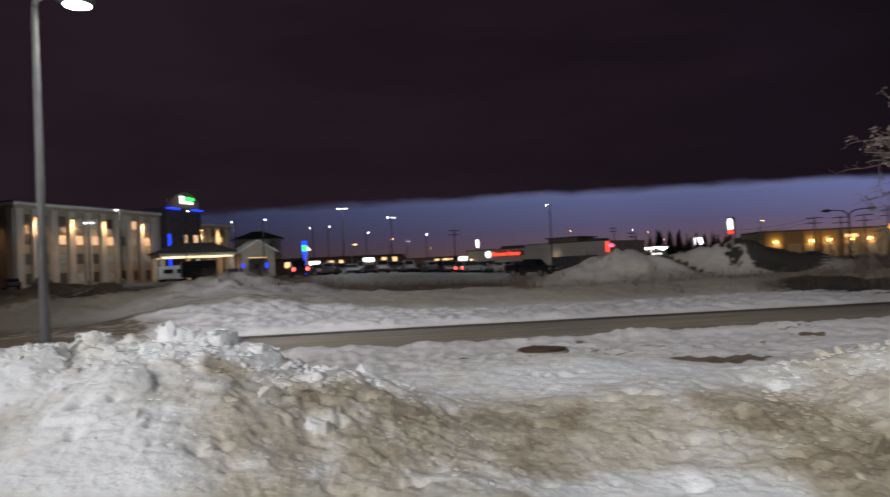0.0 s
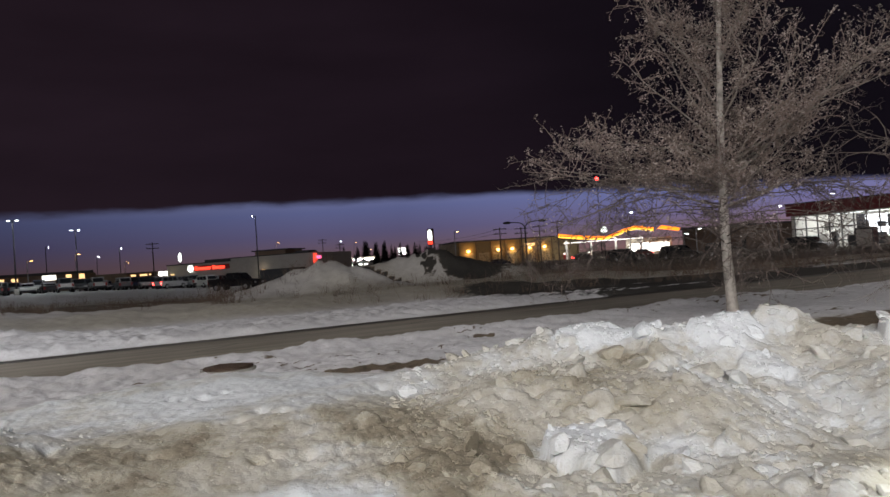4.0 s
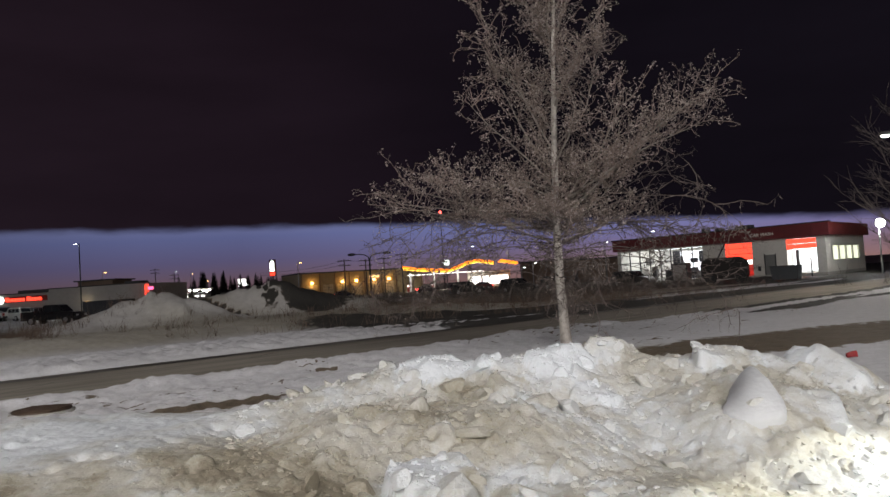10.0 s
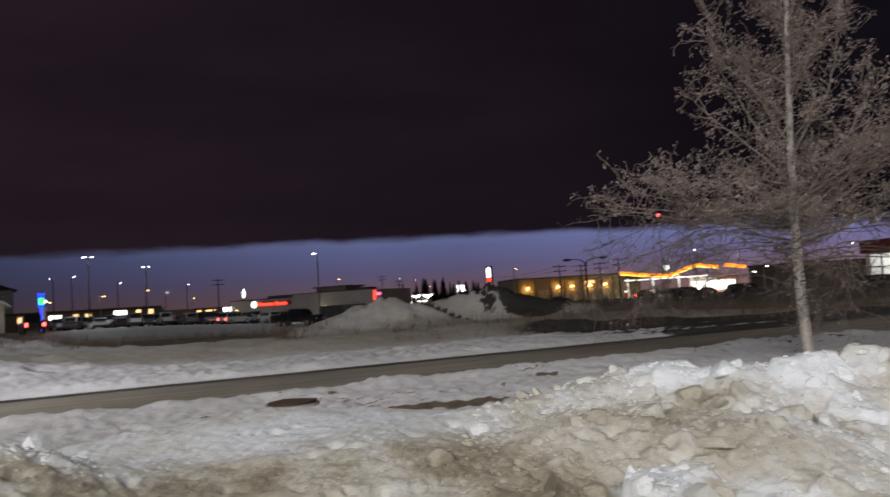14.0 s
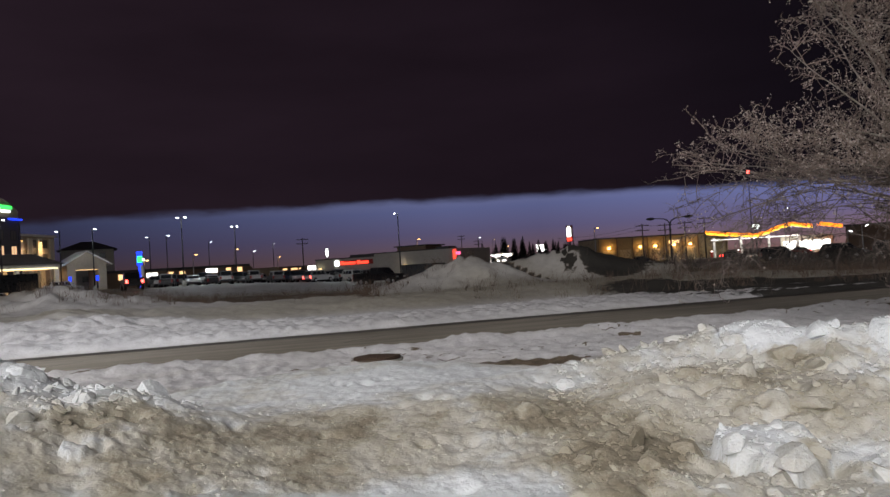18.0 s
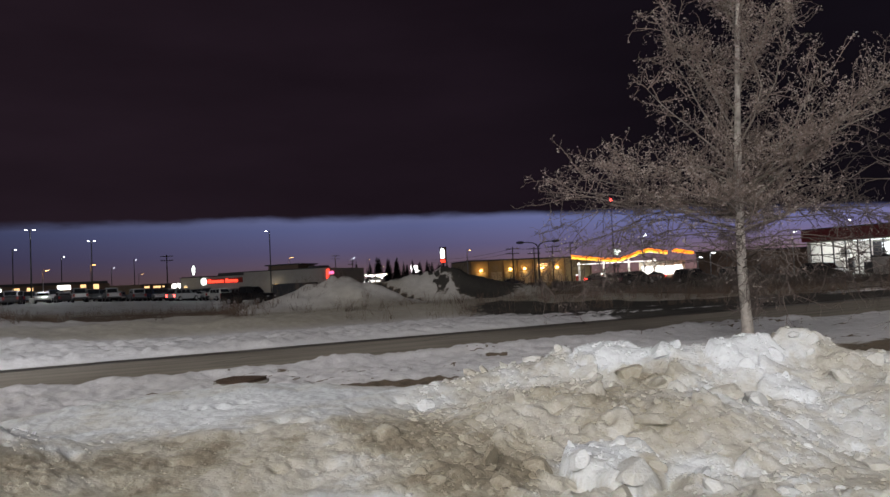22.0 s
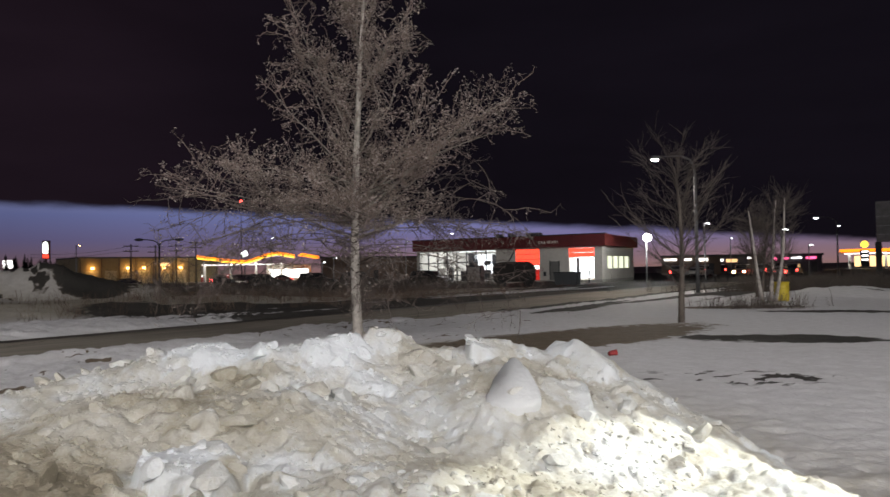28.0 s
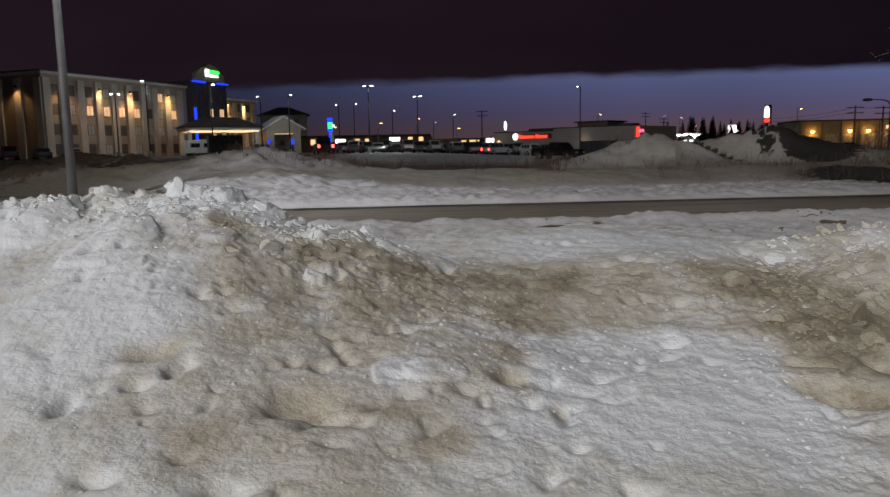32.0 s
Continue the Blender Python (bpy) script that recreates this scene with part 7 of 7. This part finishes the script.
    tubepart("mast", [(0, 0, -1), (0, 0, 41.0)], [0.4, 0.15], DARKSTEEL, X, sides=6)
    bm = bmesh.new()
    ball(bm, (0, 0, 41.3), 0.9, 10)
    part("beacon", bm, G_REDBRIGHT, X, "red beacon", smooth=True)


far_town()


# ---- near things on the verge ----
def make_manhole():
    M = thing("manhole", pose(-6.55, 12.65, ground_at(-6.55, 12.65) - 0.02), "raised concrete manhole ring with a rusty iron lid", "manhole")
    rust = mat("rusty_iron", (0.075, 0.05, 0.035), 0.75, 0.4, 0.3, 9, 0.4, 40)
    tubepart("ring", [(0, 0, -0.2), (0, 0, 0.05)], 0.50, mat("concrete", (0.33, 0.32, 0.29)), M, "worn concrete ring", 28)
    tubepart("lid", [(0, 0, 0.051), (0, 0, 0.09)], 0.45, rust, M, "rusty iron lid", 28)
    for k in range(6):
        a = k * math.pi / 3
        boxpart("lid_rib", (-0.36, 0.36, -0.36 + k * 0.13, -0.33 + k * 0.13, 0.091, 0.10), rust, M)


def make_small_things():
    make_manhole()
    C = thing("paper_cup", pose(7.1, 12.75, ground_at(7.1, 12.75) + 0.03), "crushed red paper cup lying on the snow", "cup")
    bm = bmesh.new()
    tube(bm, [(-0.08, 0, 0.03), (0.0, 0.02, 0.04), (0.08, 0, 0.05)], [0.042, 0.05, 0.058], 14)
    part("sleeve", bm, mat("red_paper", (0.30, 0.03, 0.03), 0.6), C, smooth=True)
    B = thing("waste_barrel", pose(23.4, 27.7, 0.0), "yellow waste barrel beside the birches", "barrel")
    zz = ground_at(23.4, 27.7)
    B.location.z = zz
    yel = mat("yellow_plastic", (0.52, 0.40, 0.03), 0.55, 0, 0.15, 4)
    tubepart("drum", [(0, 0, -0.02), (0, 0, 0.02), (0, 0, 0.3), (0, 0, 0.55), (0, 0, 0.8)], [0.27, 0.3, 0.31, 0.31, 0.3], yel, B, sides=20)
    for z in (0.27, 0.54):
        tubepart("hoop", [(0, 0, z), (0, 0, z + 0.04)], 0.325, yel, B, sides=20)
    tubepart("rim", [(0, 0, 0.8), (0, 0, 0.84)], 0.32, yel, B, sides=20)


make_small_things()


def bare_tree(x, y, seed, trunks, height, spread, label, bark=BARK_DARK, twig_mat=TWIG_DARK, dense=1.0, lean=0.08):
    rnd = random.Random(seed)
    z0 = ground_at(x, y)
    tree = thing("bare_tree", pose(x, y, z0), label, "tree", "bare trees")
    st = Sticks()
    for t in range(trunks):
        a = t * 2.4 + rnd.random()
        way = Vector((math.cos(a) * lean * trunks, math.sin(a) * lean * trunks, 1))
        pts = grow(rnd, Vector((math.cos(a) * 0.1 * (trunks - 1), math.sin(a) * 0.1 * (trunks - 1), -0.1)), way, height * rnd.uniform(0.85, 1.0), 0.025, -0.03, 9)
        r = 0.085 if trunks > 1 else 0.10
        tubepart("trunk", pts, [r * (1 - 0.085 * i) for i in range(10)], bark, tree)
        for i in range(3, 10):
            for _ in range(int(4 * dense)):
                b = rnd.uniform(0, 6.28)
                way = Vector((math.cos(b), math.sin(b), rnd.uniform(0.4, 1.3)))
                limb_pts = grow(rnd, pts[i - 1].lerp(pts[i], rnd.random()), way, spread * rnd.uniform(0.5, 1.0) * (1.25 - i * 0.07), 0.1, -0.06, 6)
                st.stick(limb_pts, 0.019 * (1.2 - i * 0.08), 0.005, 4)
                for q in limb_pts[1:]:
                    for _ in range(3):
                        w = (limb_pts[-1] - limb_pts[0]).normalized() + Vector((rnd.gauss(0, 0.5), rnd.gauss(0, 0.5), rnd.gauss(0.2, 0.4)))
                        tw = grow(rnd, q, w, rnd.uniform(0.35, 0.8), 0.14, -0.02, 3)
                        st.stick(tw, 0.0055, 0.0025)
                        if rnd.random() < 0.6:
                            st.stick(grow(rnd, tw[1], w + Vector((rnd.gauss(0, 0.6), rnd.gauss(0, 0.6), 0)), 0.3, 0.1, 0, 2), 0.004, 0.002)
    st.build("twig_mass", twig_mat, tree, "fine bare twigs")


bare_tree(12.85, 19.3, 4, 1, 5.5, 2.6, "slim bare tree on the turf by the corner", dense=1.8)
bare_tree(21.1, 25.7, 5, 3, 4.6, 1.3, "clump of pale birches beside the barrel", BARK_BIRCH, TWIG_DARK, 0.75, 0.07)
bare_tree(24.5, 30.5, 8, 2, 4.2, 1.4, "small bare tree behind the birches", dense=0.8)


def scrub(name, label, cells, seed, colour):
    """Dead weeds and brush: thin stalks in tufts. cells: x, y, spread in x and y, turn, tufts, height."""
    rnd = random.Random(seed)
    st = Sticks()
    for cx, cy, sx, sy, turn, n, h in cells:
        c, s = math.cos(radians(turn)), math.sin(radians(turn))
        for _ in range(n):
            a, b = rnd.gauss(0, sx), rnd.gauss(0, sy)
            x, y = cx + a * c - b * s, cy + a * s + b * c
            z = ground_at(x, y)
            for _ in range(rnd.randint(4, 9)):
                w = Vector((rnd.gauss(0, 0.35), rnd.gauss(0, 0.35), 1))
                st.stick(grow(rnd, Vector((x + rnd.gauss(0, 0.15), y + rnd.gauss(0, 0.15), z - 0.03)), w, h * rnd.uniform(0.35, 1.1), 0.12, 0.02, 3), 0.012 if h > 0.9 else 0.008, 0.003)
    me = bpy.data.meshes.new(name)
    me.from_pydata([tuple(q) for q in st.co], [], st.fa)
    me.materials.append(colour)
    tagged(new(name, me), label, "scrub", kind="stuff")


WEED = mat("dead_weed", (0.14, 0.10, 0.075), 0.9, 0, 0.35, 2)
scrub("dead_weeds", "dead brown weeds along the far side of the road", ((-38.0, 40.0, 14.0, 2.5, 38, 520, 0.75), (-24.0, 33.5, 7.0, 1.6, 38, 420, 0.6), (-15.8, 30.0, 0.5, 0.4, 0, 26, 0.9), (-27.2, 26.6, 2.2, 1.0, 38, 60, 0.6), (0.0, 40.0, 8.0, 2.0, 38, 260, 0.7), (10.0, 46.0, 7.0, 2.5, 38, 260, 0.8)), 41, WEED)
scrub("dark_brush", "low dark brush beyond the birch", ((2.0, 52.0, 6.0, 1.8, 20, 240, 1.6), (10.0, 58.0, 5.0, 2.0, 30, 220, 1.7), (18.0, 66.0, 4.0, 2.0, 35, 150, 1.4)), 43, TWIG_DARK)
scrub("hedge", "dark clipped bare hedge above the snowfield", ((34.0, 37.0, 3.0, 0.9, -35, 420, 1.1), (43.0, 32.0, 7.0, 1.0, -38, 900, 1.4), (19.2, 24.4, 0.9, 0.5, -30, 70, 0.7)), 47, TWIG_DARK)
